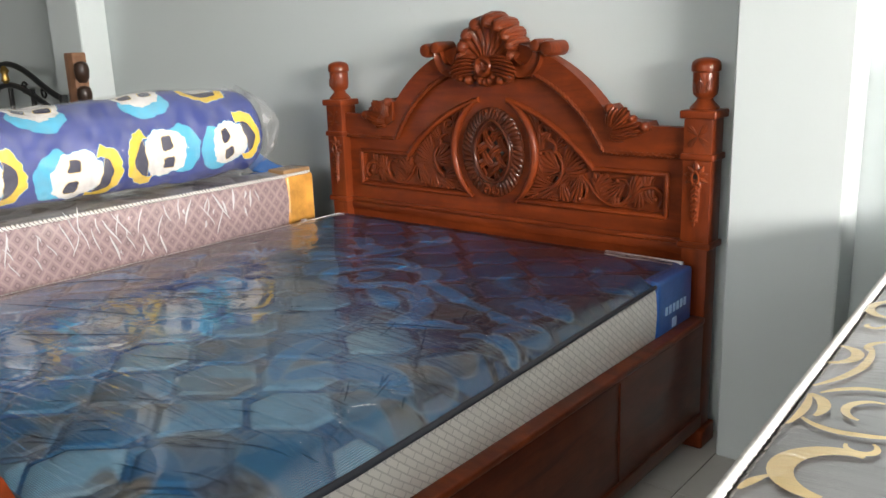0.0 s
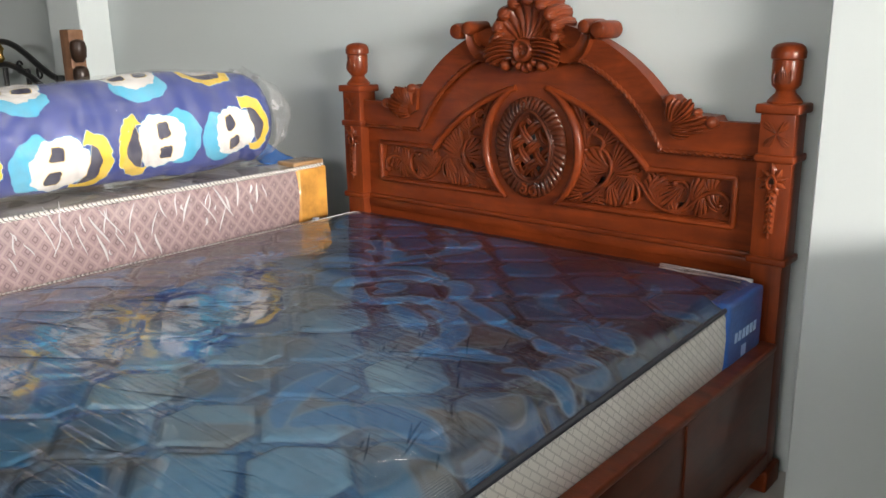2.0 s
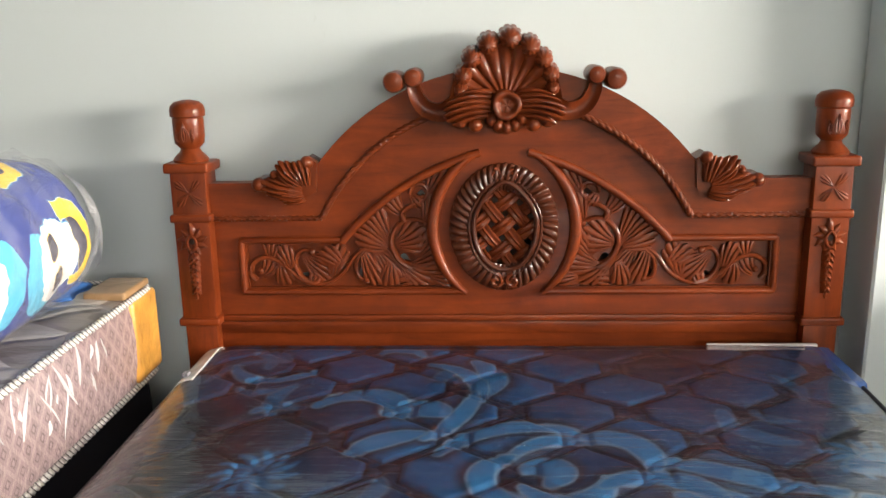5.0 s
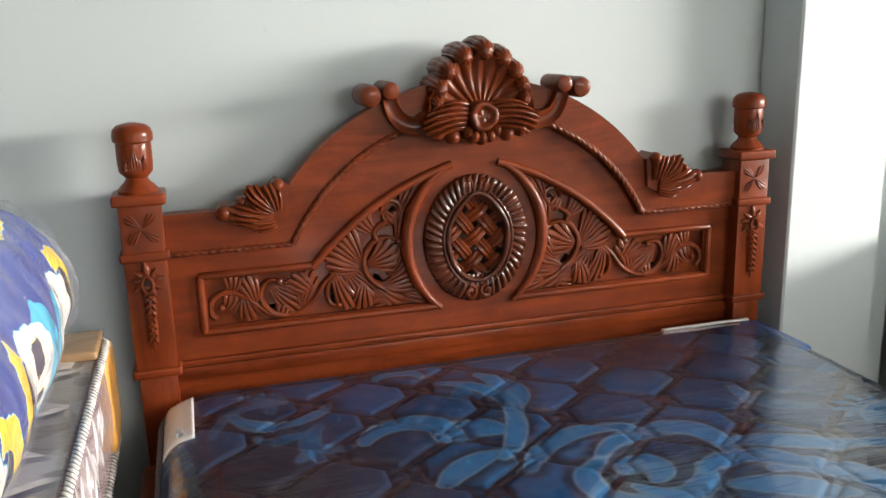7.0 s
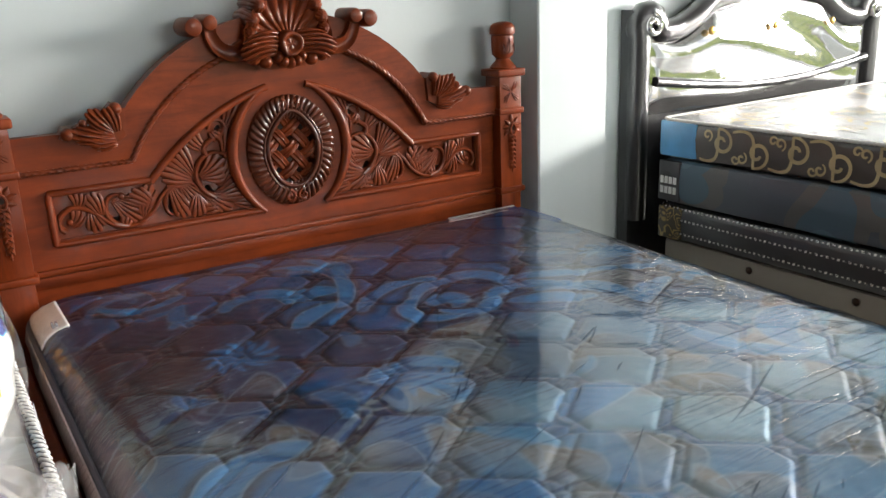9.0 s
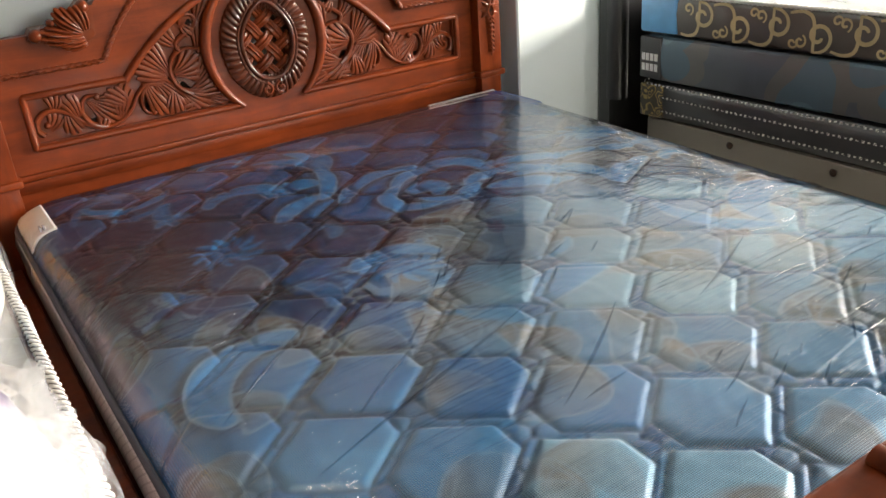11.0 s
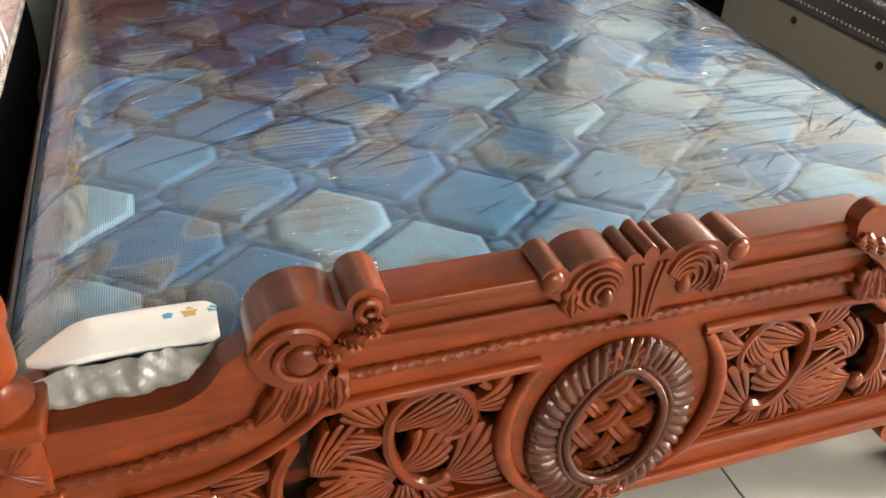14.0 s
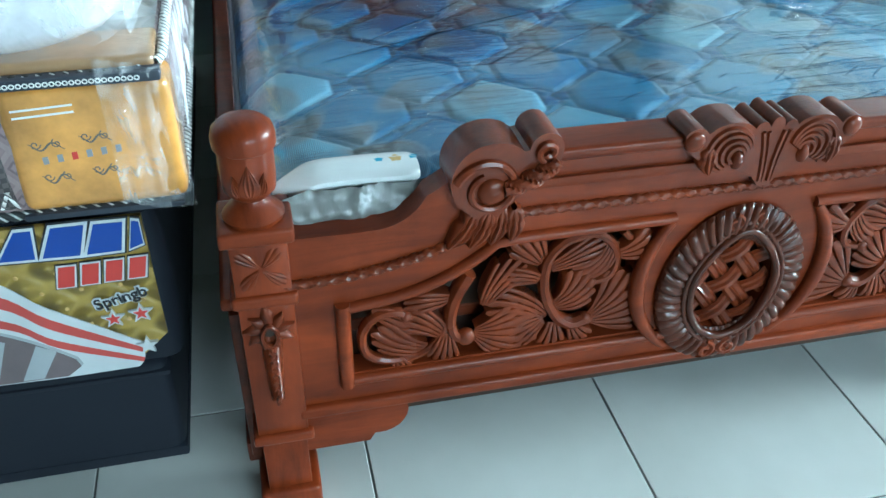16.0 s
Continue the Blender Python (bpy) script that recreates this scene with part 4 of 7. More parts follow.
def medallion(cx, cz, y, parent, ko=1.0, kz=1.0):
    """Feathered oval ring, twin teardrop roll, and a woven strap centre."""
    n = 300
    bm = bmesh.new()
    rows = []
    for i in range(n):
        a = 2 * math.pi * i / n
        rib = abs(math.cos(a * 23 + 1.2 * math.sin(a))) ** 0.6
        row = []
        for k, (f, h) in enumerate(((0.60, 0.004), (0.70, 0.013), (0.80, 0.018), (0.90, 0.016), (1.0, 0.010), (1.02, 0.0))):
            ff = f + (0.02 * rib if k > 2 else 0)
            sk = a + 0.16 * (k / 5)
            tip = 1 - 0.18 * max(0, math.cos(a)) ** 2 * (k < 2)
            row.append(bm.verts.new((cx + 0.138 * ko * ff * math.sin(sk) * tip, y - h * (0.55 + 0.45 * rib) - 0.002, cz + 0.165 * kz * ff * math.cos(sk))))
        rows.append(row)
    grid_faces(bm, rows, closed_u=True)
    part("feathered_oval", bm, WOOD_DARK, parent, "dark brown feathered oval carving", 50)
    for k, r in ((1.0, 0.0075), (1.14, 0.005)):
        bm = bmesh.new()
        sweep(bm, teardrop(cx + 0.003, cz + 0.005, 0.083 * ko * k, 0.117 * kz * k, 64), r, y - 0.012, 1.2, 8, closed=True)
        part("teardrop_moulding", bm, WOOD_DARK, parent, "", 60)
    hole = teardrop(cx + 0.003, cz + 0.005, 0.086 * ko, 0.12 * kz, 48)
    step = 0.047
    for d in (0, 1):
        ca, sa = (math.cos(radians(38)), math.sin(radians(38))) if d == 0 else (math.cos(radians(128)), math.sin(radians(128)))
        for q in range(-2, 3):
            run = []
            for i in range(61):
                t = -0.15 + 0.3 * i / 60
                p = (cx + ca * t - sa * q * step, cz + 0.002 + sa * t + ca * q * step)
                if inside(p, hole):
                    ph = (t / step + (q if d == 0 else q + 1)) * math.pi
                    run.append((p, 0.006 * math.cos(ph)))
            if len(run) < 4:
                continue
            bm = bmesh.new()
            rows = []
            for (p, h) in run:
                row = []
                for j in range(9):
                    v = -1 + 2 * j / 8
                    g = 0.0022 * math.cos(v * 3 * math.pi)
                    row.append(bm.verts.new((p[0] - sa * v * 0.0165, y + 0.008 - h - g - 0.004 * (1 - v * v), p[1] + ca * v * 0.0165)))
                rows.append(row)
            grid_faces(bm, rows)
            part("woven_strap", bm, WOOD_CARVED, parent, "", 50)
    for s in (-1, 1):
        bm = bmesh.new()
        sweep(bm, spiral(cx + s * 0.022, cz - 0.142 * kz, 0.020, 0.004, math.pi / 2, s * 1.2, 18), 0.006, y - 0.014, 1.2, 7)
        part("curled_leaf", bm, WOOD_CARVED, parent, "", 40)
        bm = bmesh.new()
        leaf(bm, cx, cz - 0.135 * kz, -math.pi / 2 + s * 0.6, 0.045, 0.016, y - 0.006, 0.014, 2, s * 0.8)
        part("curled_leaf", bm, WOOD_CARVED, parent, "", 40)
        bm = bmesh.new()
        sweep(bm, spiral(cx + s * 0.024, cz + 0.140 * kz, 0.018, 0.004, math.pi / 2, s * 1.2, 18), 0.005, y - 0.012, 1.2, 7)
        part("curled_leaf", bm, WOOD_CARVED, parent, "", 40)


medallion(0.0, 0.945, -0.002, headboard)

# shell crest
CZ = 1.264
# scalloped rim of short bulging lobes, set side by side
for deg, rad, w in ((163, 0.122, 0.023), (147, 0.132, 0.026), (128, 0.143, 0.028), (107, 0.154, 0.029), (86, 0.160, 0.031), (66, 0.154, 0.028), (48, 0.146, 0.026), (32, 0.138, 0.024), (18, 0.128, 0.021)):
    a = radians(deg)
    bm = bmesh.new()
    cx, cz = 0.004 + rad * math.cos(a) * 0.95, CZ + 0.008 + rad * math.sin(a)
    rows = []
    for i in range(18):
        u = i / 17
        dome = math.sqrt(max(0.0, 1 - (max(0.0, u - 0.74) / 0.26) ** 2.6))
        br = w * max(0.30, dome) * (0.88 + 0.12 * math.sin(math.pi * min(1, u / 0.7)))
        row = []
        for j in range(40):
            th = 2 * math.pi * j / 40
            flute = 1 - 0.12 * abs(math.cos(5 * th)) ** 10
            tc, rc = 1.05 * br * flute * math.sin(th), 0.98 * br * flute * math.cos(th)
            row.append(bm.verts.new((cx + rc * math.cos(a) - tc * math.sin(a), 0.052 - 0.122 * u , cz + rc * math.sin(a) + tc * math.cos(a) - 0.018 * max(0, u - 0.5))))
        rows.append(row)
    grid_faces(bm, rows, closed_v=True)
    bm.faces.new(rows[0])
    bm.faces.new(rows[-1])
    part("shell_lobe", bm, WOOD_CARVED, headboard, "short bulging shell lobe with grooves", 45)
# hollow fan of ribs inside the rim
bm = bmesh.new()
rows = []
for i in range(15):
    u = i / 14
    row = []
    for j in range(121):
        a = radians(-14 + 208 * j / 120)
        rib = abs(math.sin(13 * math.pi * j / 120))
        r = (0.018 + 0.128 * u)
        row.append(bm.verts.new((0.004 + 0.95 * r * math.cos(a), -0.054 + 0.020 * math.sin(math.pi * u) ** 0.8 - 0.013 * (rib ** 0.7 - 0.5) * (0.3 + 0.7 * u), CZ + 0.004 + r * math.sin(a))))
    rows.append(row)
grid_faces(bm, rows)
part("shell_fan", bm, WOOD_CARVED, headboard, "ribbed hollow of the shell", 60)
bm = bmesh.new()
slab(bm, [(0.004 + 0.135 * math.cos(a), CZ + 0.004 + 0.150 * math.sin(a)) for a in np.linspace(-0.3, math.pi + 0.3, 30)], [], -0.006, 0.045)
part("shell_back", bm, WOOD_CARVED, headboard, "", 45)
# dished rosette with a rolled rim
bm = bmesh.new()
rows = []
for i in range(14):
    u = i / 13
    row = []
    for j in range(40):
        a = 2 * math.pi * j / 40
        r = 0.041 * max(0.03, u) * (1 + 0.05 * math.sin(3 * a + 1.0))
        y = -0.066 - 0.011 * math.sin(math.pi * min(1, max(0, u - 0.45) / 0.55)) ** 0.7 + 0.005 * math.sin(5 * a) * u * (1 - u) + 0.035 * max(0, u - 0.86) / 0.14
        row.append(bm.verts.new((0.006 + r * math.cos(a), y, CZ + 0.002 + r * math.sin(a))))
    rows.append(row)
grid_faces(bm, rows, closed_v=True)
part("rosette", bm, WOOD_CARVED, headboard, "dished rosette with rolled rim", 60)
bm = bmesh.new()
for k in range(5):
    a = radians(-142 + 26 * k)
    bead(bm, 0.006 + 0.048 * math.cos(a), -0.038, CZ - 0.002 + 0.052 * math.sin(a), 0.0165, 0.030, 0.019)
part("bead_row", bm, WOOD_CARVED, headboard, "row of small rounded lobes", 60)
for s in (-1, 1):
    # ribbed volute leaves under the shell
    bm = bmesh.new()
    fan_leaf(bm, s * 0.034, 1.268, radians(8 if s == 1 else 172), 0.122, 0.10 * s, s * -0.55, -0.036, 0.036, 6, 0.036 * s, 16)
    bead(bm, s * 0.108, -0.046, 1.228, 0.020, 0.024)
    bead(bm, s * 0.072, -0.046, 1.218, 0.020, 0.026)
    part("volute_leaf", bm, WOOD_CARVED, headboard, "ribbed volute leaf", 40)
    # side scroll: a hollow trough that sweeps up to its rolled end
    bm = bmesh.new()
    rows = []
    path = spline([(s * 0.125, 1.262), (s * 0.160, 1.248), (s * 0.200, 1.262), (s * 0.222, 1.298), (s * 0.226, 1.334)], 8)
    for i, p in enumerate(path):
        a, b = path[max(0, i - 1)], path[min(len(path) - 1, i + 1)]
        t = Vector((b[0] - a[0], b[1] - a[1])).normalized()
        w = 0.030 - 0.012 * i / (len(path) - 1)
        row = []
        for j in range(13):
            v = -1 + j / 6
            row.append(bm.verts.new((p[0] - t.y * v * w, (0.03 if j in (0, 12) else -0.052 + 0.018 * (1 - v * v)), p[1] + t.x * v * w)))
        rows.append(row)
    grid_faces(bm, rows)
    part("side_scroll", bm, WOOD_CARVED, headboard, "hollow side scroll", 50)
for s in (-1, 1):
    for x, z, r in ((0.274, 1.326, 0.027), (0.226, 1.336, 0.023)):
        bm = bmesh.new()
        rows = []
        for i, (yy, k) in enumerate(((0.05, 0.8), (0.045, 1), (-0.05, 1), (-0.062, 0.85), (-0.066, 0.4))):
            rows.append([bm.verts.new((s * x + r * k * math.cos(2 * math.pi * j / 20), yy, z + r * k * math.sin(2 * math.pi * j / 20))) for j in range(20)])
        grid_faces(bm, rows, closed_v=True)
        bm.faces.new(rows[0])
        bm.faces.new(rows[-1])
        part("scroll_end", bm, WOOD_CARVED, headboard, "", 40)
# leaf sprays at the foot of the arch
for s in (-1, 1):
    bm = bmesh.new()
    slab(bm, [(s * x, z) for x, z in ((0.485, 1.05), (0.52, 1.03), (0.60, 1.035), (0.655, 1.06), (0.64, 1.085), (0.58, 1.088), (0.545, 1.10), (0.505, 1.14), (0.48, 1.125))], [], -0.035, 0.04)
    for x, z, deg, ln, spread, bend in ((0.520, 1.050, 2, 0.115, 0.20, 0.30), (0.520, 1.066, 32, 0.090, 0.22, 0.45), (0.512, 1.066, 82, 0.072, 0.30, -0.3), (0.515, 1.040, -14, 0.070, 0.25, 0.5)):
        fan_leaf(bm, s * x, z, radians(deg if s == 1 else 180 - deg), ln, spread if s == 1 else -spread, s * bend, -0.026, 0.026, 4, 0.014 * s, 12)
    for x, z, r in ((0.634, 1.070, 0.019), (0.506, 1.126, 0.018), (0.592, 1.096, 0.012), (0.556, 1.098, 0.013)):
        bead(bm, s * x, -0.034, z, r, 0.022)
    part("leaf_spray", bm, WOOD_CARVED, headboard, "", 40)


def post(px, py, zt, z_mid, z_base, plinth, w=0.05, finial=True):
    """A square bedpost with mouldings, carved drop and turned finial. zt: top of the box. Front faces -y."""
    bm = bmesh.new()
    box(bm, px - w, px + w, py - w + 0.004, py + w - 0.004, z_base, zt - 0.01, 0.004)
    if plinth:
        box(bm, px - w + 0.004, px + w - 0.004, py - w + 0.008, py + w - 0.008, 0.0, z_base - 0.001, 0.003)
    p = part("post", bm, WOOD_UP, bed)
    for z0, z1, e in ((zt - 0.012, zt + 0.014, 0.012), (z_mid - 0.012, z_mid + 0.010, 0.008), (z_base - 0.010, z_base + 0.012, 0.009)):
        bm = bmesh.new()
        box(bm, px - w - e, px + w + e, py - w - e + 0.004, py + w + e - 0.004, z0, z1, 0.007, 3)
        part("moulding", bm, WOOD, p)
    if plinth:
        bm = boxed(px - w - 0.012, px + w + 0.012, py - w - 0.008, py + w + 0.008, 0.0, 0.07, 0.01, 3)
        part("foot_block", bm, WOOD_UP, p)
    if finial:
        bm = bmesh.new()
        z = zt + 0.012
        lathe(bm, [(0.044, z), (0.046, z + 0.008), (0.036, z + 0.02), (0.028, z + 0.027), (0.024, z + 0.036), (0.030, z + 0.042), (0.0375, z + 0.05), (0.0395, z + 0.07), (0.0395, z + 0.112), (0.0385, z + 0.116),
                   (0.0445, z + 0.12), (0.045, z + 0.135), (0.042, z + 0.147), (0.032, z + 0.156), (0.012, z + 0.161)], px, py, 32)
        knob = part("finial", bm, WOOD_UP, p)
        bm = bmesh.new()
        fy = py - 0.039
        leaf(bm, px, z + 0.056, math.pi / 2, 0.050, 0.014, fy + 0.0005, 0.0030, 1, 0)
        for s in (-1, 1):
            leaf(bm, px + s * 0.015, z + 0.056, math.pi / 2 - s * 0.2, 0.035, 0.008, fy + 0.0035, 0.0030, 1, 0)
        part("finial_leaf", bm, WOOD_CARVED, p)
    # four-petal flower on the box
    bm = bmesh.new()
    fz, fy = (zt + z_mid) / 2, py - w + 0.004
    for k in range(4):
        a = math.pi / 4 + k * math.pi / 2
        fan_leaf(bm, px + 0.004 * math.cos(a), fz + 0.004 * math.sin(a), a, 0.043, 0.34, 0.15, fy + 0.002, 0.0048, 3, 0.002, 8)
    part("petal_flower", bm, WOOD_CARVED, p)
    # carved drop: flower over a string of leaves
    bm = bmesh.new()
    top, ft = z_mid - 0.06, 0.0
    for k in range(9):
        a = 2 * math.pi * k / 9 + math.pi / 2
        leaf(bm, px + 0.008 * math.cos(a), top + 0.008 * math.sin(a), a, 0.034 if k else 0.045, 0.012, fy + 0.001, 0.016, 2, 0.3, 7, 5)
    sweep(bm, teardrop(px, top - 0.004, 0.012, 0.02, 20), 0.004, fy - 0.012, 1.2, 6, closed=True)
    n = 7
    for k in range(n):
        zz = top - 0.035 - k * 0.0165
        for s in (-1, 1):
            leaf(bm, px, zz, -math.pi / 2 + s * 0.9, 0.024 - 0.0012 * k, 0.008, fy + 0.001, 0.014, 1, -s * 0.5, 5, 4)
    sweep(bm, line((px, top - 0.03), (px, top - 0.16), 40), [0.007 - 0.003 * i / 39 for i in range(40)], fy - 0.007, 1.0, 8, 0.3, 300)
    part("carved_drop", bm, WOOD_CARVED, p)
    # flat dark disc paints the shade of a drilled hole
    bm = bmesh.new()
    bmesh.ops.create_circle(bm, cap_ends=True, segments=16, radius=0.0095)
    for v in bm.verts:
        v.co = Vector((px + v.co.x, fy - 0.0065, top - 0.006 + v.co.y * 1.4))
    part("hollow_disc", bm, DARK_WOOD, p, "flat dark disc painted as a drilled hollow")
    return p


for s in (-1, 1):
    post(s * 0.819, 0.0, 1.115, 0.984, 0.698, True, w=0.047)

# footboard
FY = -2.115


def fb_half():
    """Top edge of the footboard, from the post to the middle, on the +x side."""
    dip = [(0.79, 0.61), (0.66, 0.608)] + arc3((0.64, 0.609), (0.585, 0.622), (0.55, 0.66), 8)
    return dip + [(0.50, 0.69), (0.42, 0.700), (0.0, 0.702)]


half = fb_half()
fb_outline = [(0.79, 0.25)] + half + mirror_x(half[:-1])[::-1] + [(-0.79, 0.25)]


FOVAL = teardrop(0.003, 0.415, 0.08, 0.112)
bm = bmesh.new()
slab(bm, fb_outline, [FPANEL, mirror_x(FPANEL)[::-1], FOVAL], FY, FY + 0.045)
footboard = part("footboard", bm, WOOD, bed, "", 30)
medallion(0.0, 0.408, FY - 0.003, footboard, 0.98, 1.0)
for s in (1, -1):
    f = (lambda p: p) if s == 1 else mirror_x
    frame_roll(f([(0.69, 0.466)] + arc3((0.62, 0.474), (0.53, 0.50), (0.437, 0.56), 14) + [(0.40, 0.564), (0.13, 0.565)]), 0.010, FY - 0.002, footboard)
    frame_roll(f(line((0.688, 0.478), (0.688, 0.300), 4)), 0.0125, FY - 0.004, footboard)
    frame_roll(f(line((0.686, 0.309), (0.108, 0.307), 4)), 0.010, FY - 0.002, footboard)
    frame_roll(f(arc3((0.104, 0.282), (0.178, 0.42), (0.135, 0.56), 22)), [0.008 + 0.006 * math.sin(math.pi * i / 21) for i in range(22)], FY - 0.005, footboard)
    relief_panel(FPANEL, s, FB_STEMS, FB_LEAVES, [(-0.479, 0.372, 0.017), (-0.262, 0.376, 0.013), (-0.264, 0.447, 0.012), (-0.584, 0.430, 0.011)], (), FY + 0.016, 0.017, footboard, 1.16, 0.014)
    # rope along the swept line
    pts = line((0.775, 0.527), (0.69, 0.529), 26) + arc3((0.685, 0.529), (0.55, 0.556), (0.415, 0.61), 100)
    bm = bmesh.new()
    sweep(bm, f(pts), 0.009, FY - 0.003, 1.0, 10, 0.26, 190)
    part("rope_moulding", bm, WOOD_CARVED, footboard, "", 60)
bm = bmesh.new()
sweep(bm, line((-0.415, 0.613), (0.415, 0.613), 240), 0.009, FY - 0.003, 1.0, 10, 0.26, 190)
part("rope_moulding", bm, WOOD_CARVED, footboard, "", 60)
# top roll, bottom rail and aprons
bm = bmesh.new()
box(bm, -0.39, 0.39, FY - 0.012, FY + 0.062, 0.701, 0.721, 0.008, 3)
box(bm, -0.42, 0.42, FY - 0.009, FY - 0.001, 0.655, 0.672, 0.004, 2)
part("top_rail", bm, WOOD, footboard)
bm = bmesh.new()
box(bm, -0.775, 0.775, FY - 0.012, FY + 0.05, 0.236, 0.262, 0.008, 3)
part("bottom_rail", bm, WOOD, footboard)
for s in (-1, 1):
    bm = bmesh.new()
    slab(bm, [(s * x, z) for x, z in [(0.775, 0.234), (0.775, 0.155), (0.655, 0.155), (0.645, 0.172)] + arc3((0.64, 0.172), (0.60, 0.185), (0.585, 0.234), 8)], [], FY - 0.006, FY + 0.02)
    part("apron_bracket", bm, WOOD, footboard)


def solid_scroll(outline, y0, y1, parent, name, carve=None):
    bm = bmesh.new()
    slab(bm, outline, [], y0, y1)
    ob = part(name, bm, WOOD_CARVED, parent, "", 35)
    if carve:
        carve(ob)
    return ob


def on_scroll(name, parent, build):
    bm = bmesh.new()
    build(bm)
    return part(name, bm, WOOD_CARVED, parent, "", 40)


for s in (-1, 1):
    base = arc3((0.489, 0.631), (0.517, 0.696), (0.478, 0.744), 14) + arc3((0.470, 0.746), (0.438, 0.747), (0.408, 0.731), 7) + arc3((0.400, 0.732), (0.370, 0.757), (0.347, 0.728), 9) + \
        arc3((0.352, 0.702), (0.379, 0.677), (0.414, 0.652), 6) + arc3((0.430, 0.636), (0.458, 0.618), (0.482, 0.624), 6)

    def carve(ob, s=s):
        f = (lambda p: p) if s == 1 else mirror_x
        # rim bead that winds into the eye
        on_scroll("rim_bead", ob, lambda bm: sweep(bm, f(spiral(0.460, 0.672, 0.052, 0.024, 0.3, 1.15, 34)), [0.0075 - 0.002 * i / 33 for i in range(34)], FY - 0.021, 1.2, 8))
        on_scroll("scroll_eye", ob, lambda bm: bead(bm, s * 0.455, FY - 0.018, 0.667, 0.024, 0.013, None, 22))
        # twisted leaf roll up to the tip
        on_scroll("twisted_roll", ob, lambda bm: sweep(bm, f(arc3((0.438, 0.672), (0.400, 0.684), (0.356, 0.712), 80)), [0.012 + 0.004 * math.sin(math.pi * i / 79) for i in range(80)], FY - 0.024, 1.1, 14, 0.30, 150))
        on_scroll("tip_curl", ob, lambda bm: sweep(bm, f(spiral(0.372, 0.728, 0.017, 0.006, -1.2, 1.1, 20)), 0.006, FY - 0.022, 1.2, 8))
        # ribbed leaf below
        for k in range(4):
            on_scroll("hanging_leaf", ob, lambda bm: carved_leaf(bm, s * (0.476 - 0.020 * k), 0.634 - 0.002 * k, -112 + 10 * k if s == -1 else -68 - 10 * k, 0.085 - 0.008 * k, s * 0.5, 0.016, FY - 0.004 - 0.002 * (k % 2), 0.020, 3, 2))
    scroll_ob = solid_scroll([(s * x, z) for x, z in base], FY - (0.020 if s == -1 else 0.030), FY + (0.060 if s == -1 else -0.003), footboard, "corner_scroll", carve)
    if s == 1:
        scroll_ob.location = (-0.025, 0.0, 0.0)
top = []
for cx, w, h in ((-0.142, 0.020, 0.738), (-0.082, 0.036, 0.742), (-0.031, 0.013, 0.739), (-0.006, 0.011, 0.746), (0.018, 0.012, 0.739), (0.066, 0.036, 0.742), (0.128, 0.020, 0.735)):
    top += [(cx + w * math.sin(a) * 1.04, h - 0.017 + 0.017 * math.cos(a)) for a in np.linspace(-1.2, 1.2, 9)]
low = [(0.146, 0.700), (0.122, 0.680), (0.088, 0.660), (0.050, 0.655), (0.022, 0.640), (0.008, 0.622)]
crest_shape = top + [(x - 0.004, z) for x, z in low] + [(x - 0.008, z) for x, z in mirror_x(low)[::-1]]


def carve_crest(ob):
    y = FY - 0.020
    for s in (-1, 1):
        cx = s * 0.074 - 0.008
        # ridges of the roll wind into a sunken eye
        for k in range(4):
            r = 0.040 - 0.0085 * k
            on_scroll("volute_ridge", ob, lambda bm: sweep(bm, spiral(cx - s * 0.004 * k, 0.694 - 0.003 * k, r, r * 0.9, math.pi / 2 + s * 1.5, -s * 0.68, 26), 0.0046, y, 1.3, 6))
        on_scroll("volute_eye", ob, lambda bm: bead(bm, cx - s * 0.016, y + 0.002, 0.676, 0.011, 0.013, 0.017))
        on_scroll("crest_leaf", ob, lambda bm: carved_leaf(bm, cx + s * 0.034, 0.700, -90 + s * 8, 0.048, -s * 0.5, 0.014, y + 0.004, 0.014, 3, 2))
        on_scroll("end_curl", ob, lambda bm: bead(bm, s * 0.136 - 0.008, y + 0.002, 0.716, 0.017, 0.010, 0.018, 18))
        for k in range(2):
            on_scroll("centre_rib", ob, lambda bm: sweep(bm, arc3((s * (0.005 + 0.006 * k) - 0.006, 0.632), (s * (0.008 + 0.008 * k) - 0.006, 0.686), (s * (0.014 + 0.010 * k) - 0.006, 0.722), 12), 0.0040, y, 1.3, 6))


solid_scroll(crest_shape, FY - 0.020, FY + 0.050, footboard, "scroll_crest", carve_crest).location.x = 0.010
for s in (-1, 1):
    post(s * 0.805, FY + 0.028, 0.630, 0.512, 0.205, True, w=0.043, finial=s < 0)

# side rails and slat base
for s in (-1, 1):
    bm = bmesh.new()
    box(bm, s * 0.852 - 0.016, s * 0.852 + 0.016, -2.07, -0.05, 0.10, 0.445, 0.006)
    rail = part("side_rail", bm, WOOD_RAIL, bed)
    bm = boxed(s * 0.852 - 0.026, s * 0.852 + 0.022, -2.065, -0.055, 0.447, 0.470, 0.008, 3)
    part("rail_cap", bm, WOOD, rail)
    bm = boxed(s * 0.852 - 0.024, s * 0.852 + 0.024, -2.065, -0.055, 0.085, 0.135, 0.006, 2)
    part("rail_foot", bm, WOOD_RAIL, rail)
    for yy in (-0.62, -1.36):
        bm = boxed(s * 0.870 - 0.003, s * 0.870 + 0.003, yy - 0.004, yy + 0.004, 0.14, 0.44, 0.002, 1)
        part("rail_batten", bm, WOOD_RAIL, rail)
bm = boxed(-0.828, 0.828, -2.065, -0.002, 0.37, 0.398, 0.003, 1)
part("slat_board", bm, WOOD_RAIL, bed)
